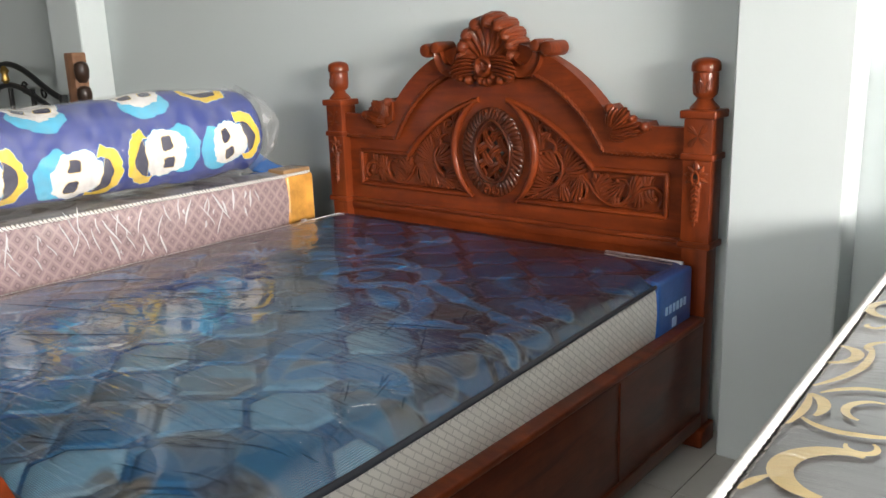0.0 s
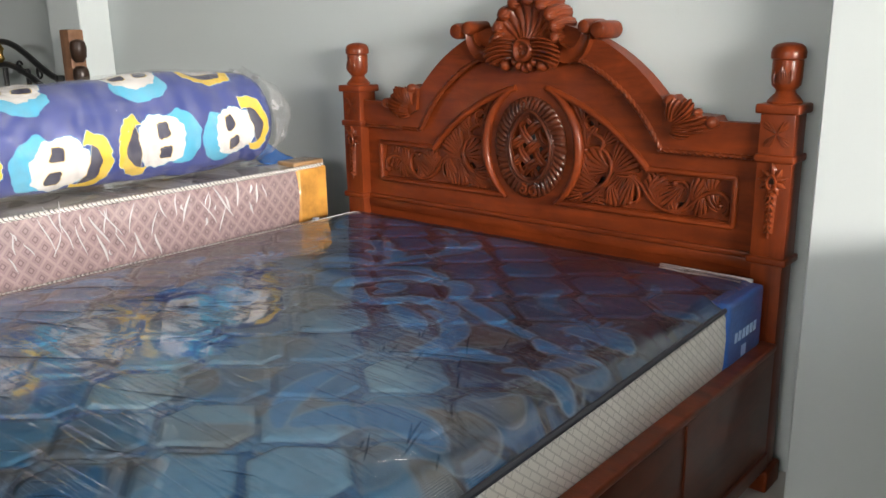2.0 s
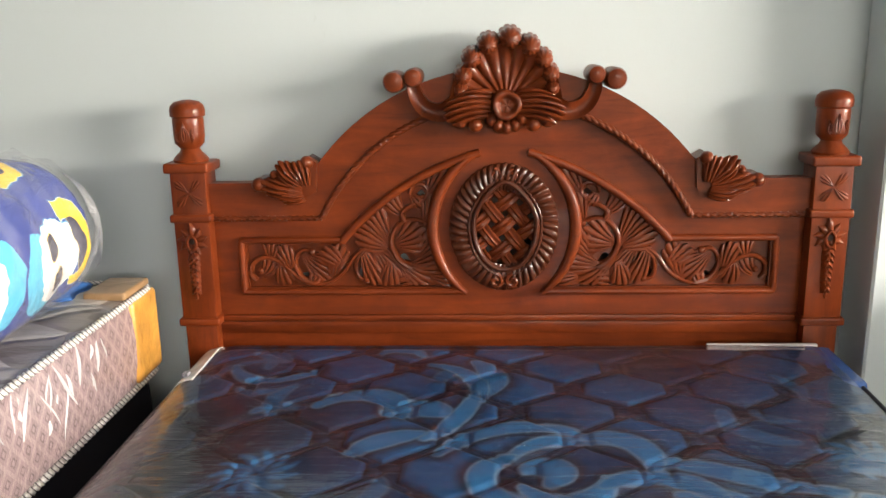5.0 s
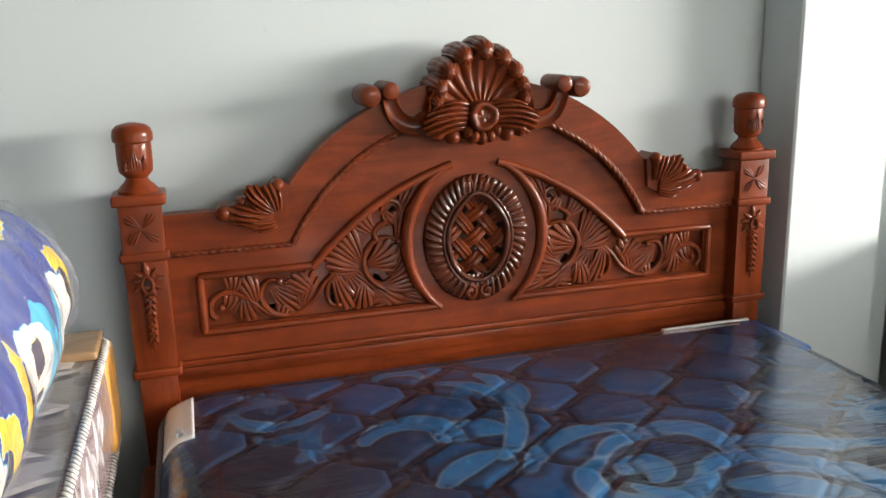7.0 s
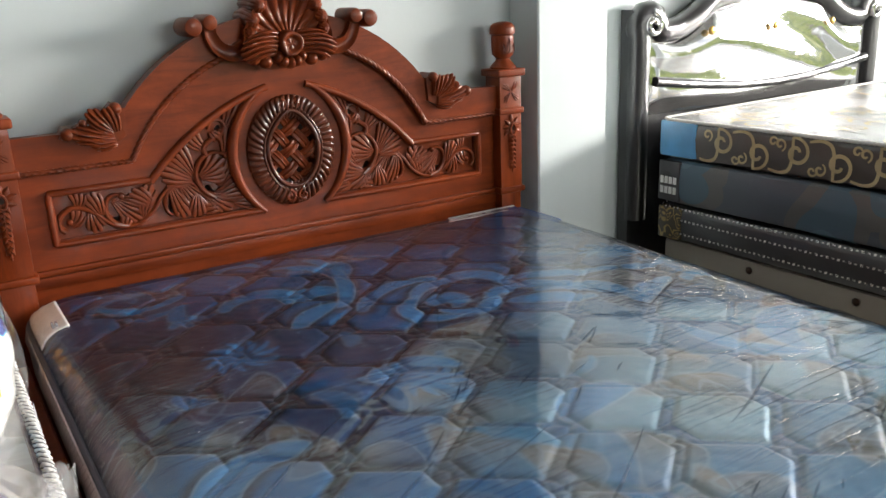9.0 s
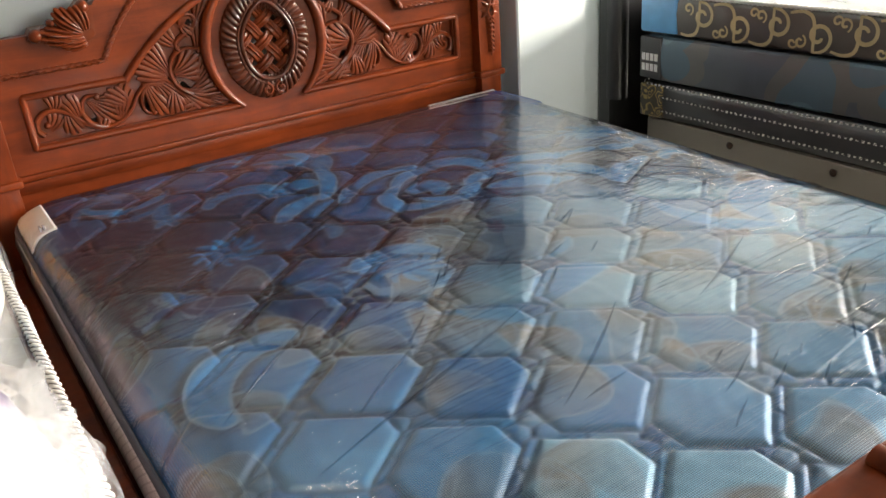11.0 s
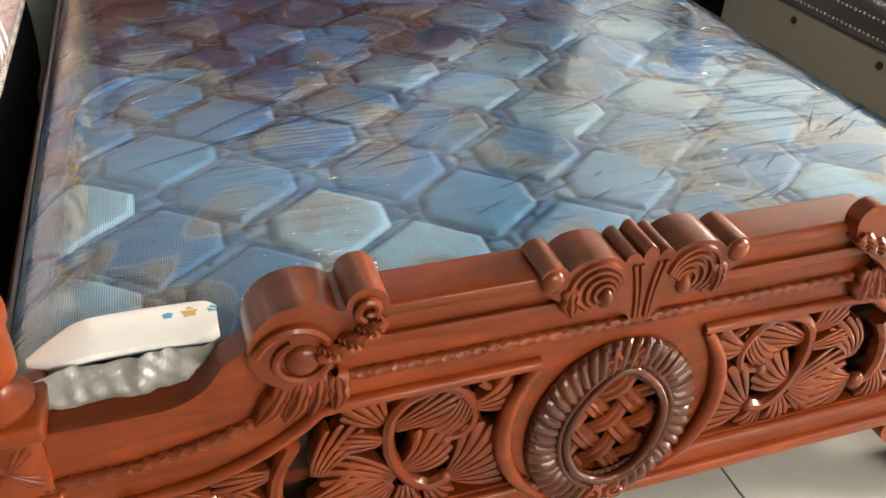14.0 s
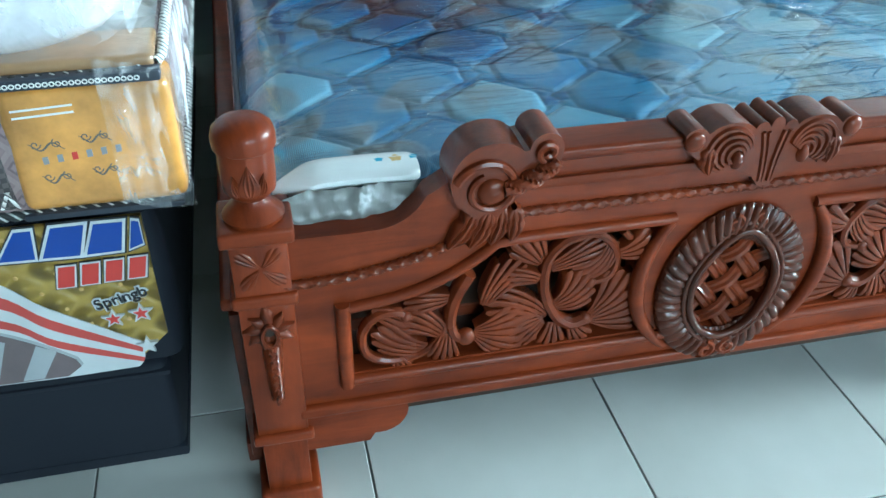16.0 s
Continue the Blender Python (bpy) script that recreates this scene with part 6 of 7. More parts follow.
def mattress_block(name, label, x0, x1, y0, y1, z0, z1, side, top_mat, cord, r=0.06, bulge=0.010, cord_r=0.008, puff=0.012, bot_cord=True, end_cord=None):
    t = thing(name, label, "mattress")
    lp = ring_loop(x0, x1, y0, y1, r)
    bm = bmesh.new()
    h = z1 - z0
    rows = ring_wall(bm, dense(lp, 0.05), [(-0.015, z0), (0, z0 + 0.012), (bulge * 0.8, z0 + h * 0.3), (bulge, z0 + h * 0.55), (bulge * 0.7, z0 + h * 0.8), (0, z1 - 0.012), (-0.012, z1 - 0.004)])
    bm.faces.new(rows[0])
    part("side_border", bm, side, t)
    nx, ny = 40, 56
    bm = bmesh.new()
    rows = []
    for i in range(nx):
        row = []
        for j in range(ny):
            x, y = x0 + 0.01 + (x1 - x0 - 0.02) * i / (nx - 1), y0 + 0.01 + (y1 - y0 - 0.02) * j / (ny - 1)
            e = min(1, min(x - x0, x1 - x, y - y0, y1 - y) / 0.1)
            row.append(bm.verts.new((x, y, z1 - 0.006 + puff * e * (0.75 + 0.5 * noise.noise((x * 7, y * 7, z1))) )))
        rows.append(row)
    grid_faces(bm, rows)
    part("top_panel", bm, top_mat, t, "", 80)
    if cord is not None:
        d = dense(lp, 0.006)
        for z in ((z1 - 0.006, z0 + 0.008) if bot_cord else (z1 - 0.006,)):
            runs = [(cord, d)] if end_cord is None else [(cord, [p for p in d if p[1] > y0 + 0.03]), (end_cord, [p for p in d if p[1] <= y0 + 0.03])]
            for cm, pts in runs:
                bm = bmesh.new()
                rows = []
                k0 = max(range(len(pts)), key=lambda q: math.hypot(pts[q][0] - pts[q - 1][0], pts[q][1] - pts[q - 1][1])) if end_cord is not None else 0
                pts = pts[k0:] + pts[:k0]
                for i, (x, y, nx_, ny_) in enumerate(pts):
                    rr = cord_r * (1 + 0.22 * math.sin(i * 2.1))
                    rows.append([bm.verts.new((x + nx_ * (0.003 + rr * math.cos(2 * math.pi * k / 6)), y + ny_ * (0.003 + rr * math.cos(2 * math.pi * k / 6)), z + rr * math.sin(2 * math.pi * k / 6))) for k in range(6)])
                grid_faces(bm, rows, closed_u=end_cord is None, closed_v=True)
                part("cord_piping", bm, cm, t, "", 80)
    return t


divan = thing("divan_base", "dark navy cloth divan base standing on the tiled floor", "divan")
part("body", boxed(-2.1, -1.0, -1.945, -0.06, 0.0, 0.25, 0.03, 3), NAVY_CLOTH, divan)
part("edge_piping", boxed(-2.104, -0.996, -1.949, -0.056, 0.226, 0.236, 0.004, 2), NAVY_CLOTH, divan)
part("bottom_band", boxed(-2.103, -0.997, -1.948, -0.057, 0.004, 0.030, 0.006, 2), NAVY_CLOTH, divan)
spring = mattress_block("printed_mattress", "gold quilted mattress with striped flag print, on a navy divan", -2.1, -0.968, -1.94, -0.06, 0.251, 0.588, NAVY_CLOTH, PINK_TOP, None, 0.03)
# printed end panel
fy = -1.952
bm = bmesh.new()
slab(bm, [(-2.04, 0.27), (-1.05, 0.27), (-0.985, 0.33), (-0.985, 0.578), (-2.04, 0.578)], [], fy, fy + 0.01)
panel = part("print_panel", bm, FLOCK, spring, "gold button-quilted print panel")
STRIPE_W = film_over("off_white_stripe", (0.62, 0.63, 0.64), 0.5, 0.5, (9, 9, 9), 0.08)
STRIPE_R = film_over("red_stripe", (0.50, 0.055, 0.045), 0.5, 0.5, (9, 9, 9), 0.15)
STRIPE_G = film_over("grey_brown_stripe", (0.15, 0.11, 0.115), 0.5, 0.5, (9, 9, 9), 0.2)
STRIPE_P = film_over("pale_grey_stripe", (0.40, 0.41, 0.43), 0.5, 0.5, (9, 9, 9), 0.1)
BAND_EDGES = [((-1.60, 0.575), (-1.27, 0.500), (-1.165, 0.418), (-1.030, 0.318)), ((-1.60, 0.545), (-1.27, 0.472), (-1.165, 0.393), (-1.030, 0.305)), ((-1.60, 0.51), (-1.27, 0.444), (-1.165, 0.368), (-1.030, 0.293)),
              ((-1.60, 0.475), (-1.27, 0.416), (-1.165, 0.346), (-1.032, 0.282)), ((-1.60, 0.44), (-1.27, 0.396), (-1.165, 0.328), (-1.036, 0.272)), ((-1.60, 0.27), (-1.27, 0.262), (-1.165, 0.260), (-1.045, 0.262))]
for k in range(5):
    bm = bmesh.new()
    slab(bm, spline(BAND_EDGES[k], 6) + spline(BAND_EDGES[k + 1], 6)[::-1], [], fy - 0.003, fy - 0.001)
    part("stripe", bm, (STRIPE_W, STRIPE_R)[k % 2], panel)
oval = arc3((-1.60, 0.43), (-1.25, 0.375), (-1.145, 0.300), 14) + [(-1.140, 0.283), (-1.165, 0.264), (-1.60, 0.268)]
for grow, m_, d in ((0.004, STRIPE_P, 0.0042), (0.0, STRIPE_G, 0.0050)):
    bm = bmesh.new()
    slab(bm, [(x + grow, z + grow) for x, z in oval], [], fy - d, fy - 0.0032)
    part("stripe", bm, m_, panel)
for k in range(5):
    x = -1.205 - 0.075 * k
    top = 0.337 + 0.033 * k if k < 3 else 0.40
    bm = bmesh.new()
    slab(bm, [(x - 0.035, 0.268), (x, 0.267), (x + 0.034, top - 0.012), (x + 0.004, top + 0.006)], [], fy - 0.0062, fy - 0.0052)
    part("stripe", bm, STRIPE_P, panel)


INK = mat("black_ink", (0.02, 0.02, 0.025), 0.5)[0]


def print_shape(outline, material, parent, y0, name="print_shape", d=0.003):
    bm = bmesh.new()
    slab(bm, outline, [], y0 - d, y0)
    return part(name, bm, material, parent)


# bold blue and red brand blocks, drawn as plain slanted shapes
BLOCKS = (((-1.212, 0.522), (-1.156, 0.520), (-1.150, 0.576), (-1.176, 0.576)), ((-1.147, 0.520), (-1.088, 0.518), (-1.070, 0.577), (-1.122, 0.577)), ((-1.080, 0.518), (-1.024, 0.519), (-1.012, 0.575), (-1.058, 0.576)), ((-1.012, 0.520), (-0.989, 0.528), (-0.989, 0.572), (-1.000, 0.575)))
for quad in BLOCKS:
    mx_, mz_ = sum(p[0] for p in quad) / 4, sum(p[1] for p in quad) / 4
    for k_, m_, d in ((1.26, INK, 0.0030), (1.15, STRIPE_W, 0.0042), (0.96, BLUE_PRINT, 0.0055)):
        print_shape([(mx_ + (x - mx_) * k_, mz_ + (z - mz_) * k_) for x, z in quad], m_, panel, fy - 0.001, "brand_block", d)
for k in range(4):
    x, z = -1.137 + 0.0375 * k, 0.459 + 0.001 * k
    for g, m_, d in ((0.0045, INK, 0.0030), (0.003, STRIPE_W, 0.0040), (0.0, RED_PRINT, 0.0052)):
        print_shape([(x - g, z - g), (x + 0.026 + g, z - g), (x + 0.035 + g, z + 0.040 + g), (x + 0.009 - g, z + 0.040 + g)], m_, panel, fy - 0.001, "brand_block", d)
for r_ in range(6):
    for k in range(9):
        x, z = -1.29 + 0.062 * k + (0.031 if r_ % 2 else 0), 0.372 + 0.0375 * r_
        if x > -1.0 or z < 0.52 - 1.0 * (x + 1.29) or z > 0.57:
            continue
        bm = bmesh.new()
        bead(bm, x, fy, z, 0.0042, 0.0022, None, 8)
        part("quilt_button", bm, GOLD_PRINT, panel)


def star(cx, cz, r, material, parent, y, d):
    print_shape([(cx + (r if k % 2 == 0 else r * 0.42) * math.sin(k * math.pi / 5), cz + (r if k % 2 == 0 else r * 0.42) * math.cos(k * math.pi / 5)) for k in range(10)], material, parent, y, "star", d)


for x, z, r in ((-1.066, 0.380, 0.021), (-1.020, 0.385, 0.022)):
    star(x, z, r, STRIPE_W, panel, fy - 0.001, 0.005)
    star(x, z, r * 0.6, RED_PRINT, panel, fy - 0.001, 0.0065)
star(-1.022, 0.312, 0.020, STRIPE_W, panel, fy - 0.001, 0.0075)


def text_on(body, size, material, parent, m, name="lettering", grow=0.0):
    c = bpy.data.curves.new(name, "FONT")
    c.body, c.size, c.extrude, c.offset = body, size, 0.0008, grow
    tmp = new(name + "_tmp", c)
    me = bpy.data.meshes.new_from_object(tmp.evaluated_get(bpy.context.evaluated_depsgraph_get()))
    bpy.data.objects.remove(tmp)
    me.transform(m)
    me.materials.append(material)
    ob = new(name, me)
    ob.parent = parent
    return ob


for grow, m_, d in ((0.0032, STRIPE_W, 0.004), (0.0004, INK, 0.0052)):
    text_on("Springb", 0.030, m_, panel, Matrix.Translation((-1.088, fy - d, 0.403)) @ Euler((radians(90), radians(-13), 0)).to_matrix().to_4x4(), "lettering", grow)

pink = mattress_block("mauve_mattress", "mauve lattice mattress with white cord edges, wrapped in plastic", PXL, PXR, PY0, PY1, 0.578, 0.812, PINK, PINK_TOP, PIPING, 0.06, end_cord=ZIP_CORD)
part("head_label", boxed(PXR - 0.06, PXR + 0.013, -0.262, PY1 - 0.012, 0.592, 0.805, 0.015, 3), ORANGE_LABEL, pink, "amber corner label")
part("head_label", boxed(PXR - 0.11, PXR - 0.004, -0.262, PY1 - 0.012, 0.808, 0.829, 0.008, 3), TAN_LABEL, pink, "tan label folded over the corner")
bm = boxed(PXR - 0.232, PXR + 0.013, PY0 - 0.013, PY0 + 0.075, 0.592, 0.798, 0.022, 4)
lab = part("end_label", bm, ORANGE_LABEL, pink, "amber end label with faded emblem")
part("top_label", boxed(PXR - 0.228, PXR - 0.004, PY0 + 0.004, PY0 + 0.12, 0.806, 0.828, 0.010, 3), TAN_LABEL, pink, "brown amber label folded over the top")
zip_band = part("zip_band", boxed(PXR - 0.235, PXR + 0.004, PY0 - 0.019, PY0 + 0.008, 0.796, 0.813, 0.005, 2), DARK_PIPE, pink, "black zip band with a white chain")
for k in range(24):
    x = PXR - 0.231 + 0.0088 * k
    bm = bmesh.new()
    sweep(bm, [(x + 0.0034 * math.cos(2 * math.pi * i / 10), 0.8045 + 0.0030 * math.sin(2 * math.pi * i / 10)) for i in range(10)], 0.0011, PY0 - 0.0195, 1.0, 5, closed=True)
    part("chain_ring", bm, WHITE_CORD, zip_band)
part("zip_band", boxed(PXR - 0.235, PXR + 0.004, PY0 - 0.016, PY0 + 0.008, 0.580, 0.591, 0.004, 2), DARK_PIPE, pink, "black zip band")
bm = bmesh.new()
rows = []
for i in range(24):
    u = i / 23
    row_v = []
    for j in range(20):
        v = j / 19
        fold = 0.010 * noise.noise((u * 5, v * 4, 7.0)) + 0.005 * noise.noise((u * 14 + 3 * v, v * 3, 2.0))
        row_v.append(bm.verts.new((PXR - 0.085 + 0.105 * u, PY0 - 0.020 + 0.05 * max(0, u - 0.6) - fold, 0.60 + 0.24 * v - 0.03 * u)))
    rows.append(row_v)
grid_faces(bm, rows)
sleeve = part("plastic_sleeve", bm, FILM, pink, "bright crumpled plastic at the corner", 80)
sleeve.visible_shadow = False
bm = boxed(PXL + 0.1, PXR - 0.24, PY0 - 0.012, PY0 + 0.02, 0.60, 0.795, 0.01, 2)
part("end_panel", bm, MESH, pink, "dark mesh end panel")
bm = bmesh.new()
for k in range(26):
    x = PXL + 0.12 + 0.03 * k
    z = 0.605
    v = [bm.verts.new((x + dx, PY0 - 0.0135, z + dz)) for dx, dz in ((0, 0), (0.006, 0), (0.021, 0.03), (0.015, 0.03))]
    bm.faces.new(v)
    v = [bm.verts.new((x + dx, PY0 - 0.0138, z + dz)) for dx, dz in ((0.030, 0), (0.024, 0), (0.012, 0.03), (0.018, 0.03))]
    bm.faces.new(v)
part("zigzag_trim", bm, PIPING, pink)
EMB = mat("faded_dark_print", (0.13, 0.115, 0.10), 0.6)[0]
for k, (x, w, z, h) in enumerate(((-1.09, 0.05, 0.705, 0.012), (-1.02, 0.045, 0.712, 0.012), (-1.085, 0.045, 0.65, 0.014), (-1.015, 0.04, 0.656, 0.012))):
    bm = bmesh.new()
    sweep(bm, [(x + w * t, z + h * math.sin(t * 9) * 0.5) for t in np.linspace(-0.5, 0.5, 14)], [0.0016 * math.sin(math.pi * (0.1 + 0.8 * i / 13)) for i in range(14)], PY0 - 0.0132, 0.2, 6)
    for q in (-1, 1):
        sweep(bm, spiral(x + q * w * 0.3, z + 0.004, 0.008, 0.002, 1.0 + q, q * 1.1, 14), 0.0011, PY0 - 0.0132, 0.3, 5)
    part("flourish", bm, EMB, lab)
for k in range(6):
    x = -1.10 + 0.021 * k
    print_shape([(x, 0.676 + 0.002 * k), (x + 0.008, 0.677 + 0.002 * k), (x + 0.008, 0.689 + 0.002 * k), (x, 0.688 + 0.002 * k)], GREY_PRINT if k != 2 else RED_PRINT, lab, PY0 - 0.0132, "brand_block", 0.0012)
for k in range(2):
    print_shape([(-1.125, 0.752 + 0.011 * k), (-1.04, 0.756 + 0.011 * k), (-1.04, 0.759 + 0.011 * k), (-1.125, 0.755 + 0.011 * k)], WHITE_PRINT, lab, PY0 - 0.0132, "print_line", 0.0012)

# upright pleats of the film; their whitish base paints in the glare streaks
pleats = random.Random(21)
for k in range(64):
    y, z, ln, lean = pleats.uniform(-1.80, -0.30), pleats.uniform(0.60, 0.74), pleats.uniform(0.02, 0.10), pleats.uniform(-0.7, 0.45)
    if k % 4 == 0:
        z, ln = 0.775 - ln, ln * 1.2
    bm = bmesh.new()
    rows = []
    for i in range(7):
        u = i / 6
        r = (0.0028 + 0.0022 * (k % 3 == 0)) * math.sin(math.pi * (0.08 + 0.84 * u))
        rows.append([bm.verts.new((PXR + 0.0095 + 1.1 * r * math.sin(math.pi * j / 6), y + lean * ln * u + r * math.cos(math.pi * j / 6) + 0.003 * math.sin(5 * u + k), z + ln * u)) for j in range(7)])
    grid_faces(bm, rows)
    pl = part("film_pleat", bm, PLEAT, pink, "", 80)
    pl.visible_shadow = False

# long patterned roll
roll = thing("bedding_roll", "royal blue fleece roll with white and yellow patches in plastic", "bedding roll")
spots = [(y, radians(deg) % (2 * math.pi), size, way, radians(turn)) for y, deg, size, way, turn in (
    (-1.135, -24, 1.30, 1, -8), (-0.820, -10, 1.25, -1, 8), (-0.495, -6, 1.20, 1, 14), (-1.47, -16, 1.25, 1, 0), (-0.825, 84, 1.2, 1, 90), (-1.22, 80, 1.2, 1, 80), (-0.545, 92, 1.15, -1, 90), (-1.40, 110, 1.2, -1, 60),
    (-0.62, 170, 1.2, 1, 20), (-0.95, 165, 1.2, -1, -10), (-1.27, 175, 1.2, 1, 30), (-0.45, 250, 1.2, -1, 0), (-0.80, 255, 1.2, 1, 40), (-1.10, 250, 1.2, -1, 10))]
bm = bmesh.new()
tone_layer = bm.verts.layers.float.new("print_tone")
RR = 0.188
rows = []
for i in range(420):
    u = i / 419
    y = -0.27 - 1.27 * u
    e = min(u, 1 - u) / 0.085
    cap = math.sqrt(max(0.02, 1 - (1 - e) ** 2)) if e < 1 else 1.0
    row_v = []
    for k in range(320):
        a = 2 * math.pi * k / 320
        r = RR * cap * (1 + 0.055 * noise.noise((math.cos(a) * 1.5, math.sin(a) * 1.5, y * 4)) + 0.030 * math.sin(6.5 * y) - 0.045 * abs(math.sin(9.5 * y + 0.7 * math.sin(a))) ** 9 + 0.016 * noise.noise((math.cos(a) * 5, math.sin(a) * 5, y * 12)))
        v = bm.verts.new((-1.125 + 1.06 * r * math.cos(a), y, 0.818 + 0.18 + r * 0.97 * math.sin(a) + max(0, -math.sin(a) - 0.85) * 0.08))
        tn = 0.05
        for sy, sa, sr, way, ph in spots:
            da = ((a - sa + math.pi) % (2 * math.pi) - math.pi) * RR
            dy = y - sy
            if abs(da) > 0.19 or abs(dy) > 0.24:
                continue
            wob = noise.noise((math.cos(a) * 4, math.sin(a) * 4, y * 22))
            dy, da = dy + 0.009 * wob, da + 0.009 * noise.noise((math.cos(a) * 4 + 7, math.sin(a) * 4, y * 22))
            p = (dy * math.cos(ph) + da * math.sin(ph)) * way / sr
            q = (-dy * math.sin(ph) + da * math.cos(ph)) / sr
            th = math.atan2(q, p)
            jag = 1 + 0.05 * math.sin(17 * th + 3 * wob) + 0.06 * math.sin(8 * th + sy * 20)
            if ((p + 0.070) / 0.060) ** 2 + (q / 0.080) ** 2 < jag and tn < 0.2:
                tn = 0.25
            if ((p + 0.010) / 0.072) ** 2 + (q / 0.080) ** 2 < jag and tn < 0.6:
                tn = 0.45
            e = ((p - 0.045) / 0.072) ** 2 + (q / 0.098) ** 2
            if p > 0.028 + 1.6 * q * q and 0.40 < e < 1.0 * jag:
                tn = 0.65
            elif p > 0.055 and e <= 0.40:
                tn = 0.9
            if min(abs((p + 0.022) / 0.019) ** 4 + abs((q - 0.034) / 0.022) ** 4, abs((p + 0.022) / 0.019) ** 4 + abs((q + 0.034) / 0.022) ** 4) < 1:
                tn = 0.9
        v[tone_layer] = tn
        row_v.append(v)
    rows.append(row_v)
grid_faces(bm, rows, closed_v=True)
bm.faces.new(rows[0])
bm.faces.new(rows[-1])
part("fleece_body", bm, PATCH, roll, "", 80)
bm = bmesh.new()
rows = []
for i in range(110):
    u = i / 109
    y = -0.262 - 1.286 * u
    e = min(u, 1 - u) / 0.085
    cap = math.sqrt(max(0.05, 1 - (1 - e) ** 2)) if e < 1 else 1.0
    row_v = []
    for k in range(90):
        a = 2 * math.pi * k / 90
        cn, sn = math.cos(a), math.sin(a)
        fold = 0.020 * abs(noise.noise((cn * 2.2, sn * 2.2, y * 5))) + 0.012 * noise.noise((cn * 6 + y * 9, sn * 6, y * 7))
        r = RR * cap * (1.028 + 0.055 * noise.noise((cn * 1.5, sn * 1.5, y * 4)) + 0.030 * math.sin(6.5 * y) + fold)
        row_v.append(bm.verts.new((-1.125 + 1.06 * r * cn, y, 0.998 + r * 0.97 * sn + max(0, -sn - 0.85) * 0.08)))
    rows.append(row_v)
grid_faces(bm, rows, closed_v=True)
film = part("plastic_wrap", bm, CREASED, roll, "clear crinkled plastic wrap", 80)
film.visible_shadow = False
bm = bmesh.new()
rows = []
for i in range(10):
    u = i / 9
    rows.append([bm.verts.new((-1.125 + (0.195 - 0.06 * u) * math.cos(2 * math.pi * k / 30) * (1 + 0.06 * math.sin(5 * k + i)), -0.33 + 0.12 * u, 1.0 + (0.185 - 0.06 * u) * math.sin(2 * math.pi * k / 30) * (1 + 0.06 * math.sin(3 * k)))) for k in range(30)])
grid_faces(bm, rows, closed_v=True)
film = part("plastic_end", bm, FILM, roll, "clear gathered plastic end", 80)
film.visible_shadow = False
bm = bmesh.new()
rows = []
for i in range(12):
    row = []
    for j in range(10):
        u, v = i / 11, j / 9
        row.append(bm.verts.new((-1.38 + 0.33 * u, -0.13 - 0.13 * v + 0.02 * math.sin(5 * u), 0.818 + 0.15 * max(0, 1 - u * 1.02) * math.sin(math.pi * (0.1 + 0.8 * v)) + 0.008 * math.sin(9 * u + 4 * v))))
    rows.append(row)
grid_faces(bm, rows)
cloth = tagged(obj("blue_cloth", bm, BLUE_CLOTH, None, "", 80), "crumpled bright blue cloth on the mauve mattress", "cloth")
mod = cloth.modifiers.new("thick", "SOLIDIFY")
mod.thickness = 0.006

# wrapped pillow at the foot of the stack
pillow = thing("wrapped_pillow", "white pillow with purple stripes in a clear plastic bag", "pillow")


def cushion(bm, cx, cy, cz, lx, ly, lz, n=22, seed=0):
    for top in (1, -1):
        rows = []
        for i in range(n + 1):
            row = []
            for j in range(n + 1):
                u, v = 2 * i / n - 1, 2 * j / n - 1
                k = ((1 - u ** 4) * (1 - v ** 4)) ** 0.5
                pin = 1 - 0.08 * (u * u * v * v)
                row.append(bm.verts.new((cx + lx * u * pin, cy + ly * v * pin, cz + top * lz * k * (1 + 0.12 * noise.noise((u * 2 + seed, v * 2, top))))))
            rows.append(row)
        grid_faces(bm, rows)
    bmesh.ops.remove_doubles(bm, verts=bm.verts, dist=0.0005)


bm = bmesh.new()
cushion(bm, -1.19, -1.775, 0.925, 0.25, 0.155, 0.105)
part("pillow_body", bm, LILAC, pillow, "", 80)
for k in range(3):
    bm = bmesh.new()
    rows = []
    for j in range(17):
        v = 2 * j / 16 - 1
        u0 = (-0.75 + 0.55 * k) + 0.25 * v
        row = []
        for du in (-0.06, 0.0, 0.06):
            u = max(-0.93, min(0.93, u0 + du * (1.5 if k == 1 else 1)))
            kk = ((1 - u ** 4) * (1 - (0.97 * v) ** 4)) ** 0.5
            row.append(bm.verts.new((-1.19 + 0.25 * u, -1.775 + 0.155 * 0.97 * v, 0.925 + 0.105 * kk * (1 + 0.12 * noise.noise((u * 2, v * 2, 1))) + 0.005)))
        rows.append(row)
    grid_faces(bm, rows)
    part("stripe", bm, PURPLE, pillow, "purple printed stripe", 80)
bm = bmesh.new()
cushion(bm, -1.185, -1.785, 0.93, 0.275, 0.168, 0.118, 26, 5)
film = part("plastic_bag", bm, FILM, pillow, "clear crinkled plastic bag", 80)
film.visible_shadow = False
bm = bmesh.new()
rows = []
for i in range(18):
    u = i / 17
    row = []
    for j in range(13):
        v = 2 * j / 12 - 1
        wide = 0.15 * (1 - u) ** 0.75 + 0.010
        puffed = 0.022 * noise.noise((u * 4, v * 3, 4.0)) + 0.012 * noise.noise((u * 9 + v * 5, v * 7, 9.0))
        row.append(bm.verts.new((-0.940 - 0.02 * u + puffed + 0.02 * (1 - v * v) * (1 - u), -1.77 - 0.32 * u - wide * v, 0.895 + 0.310 * u - 0.03 * v * v * (1 - u) + puffed)))
    rows.append(row)
grid_faces(bm, rows)
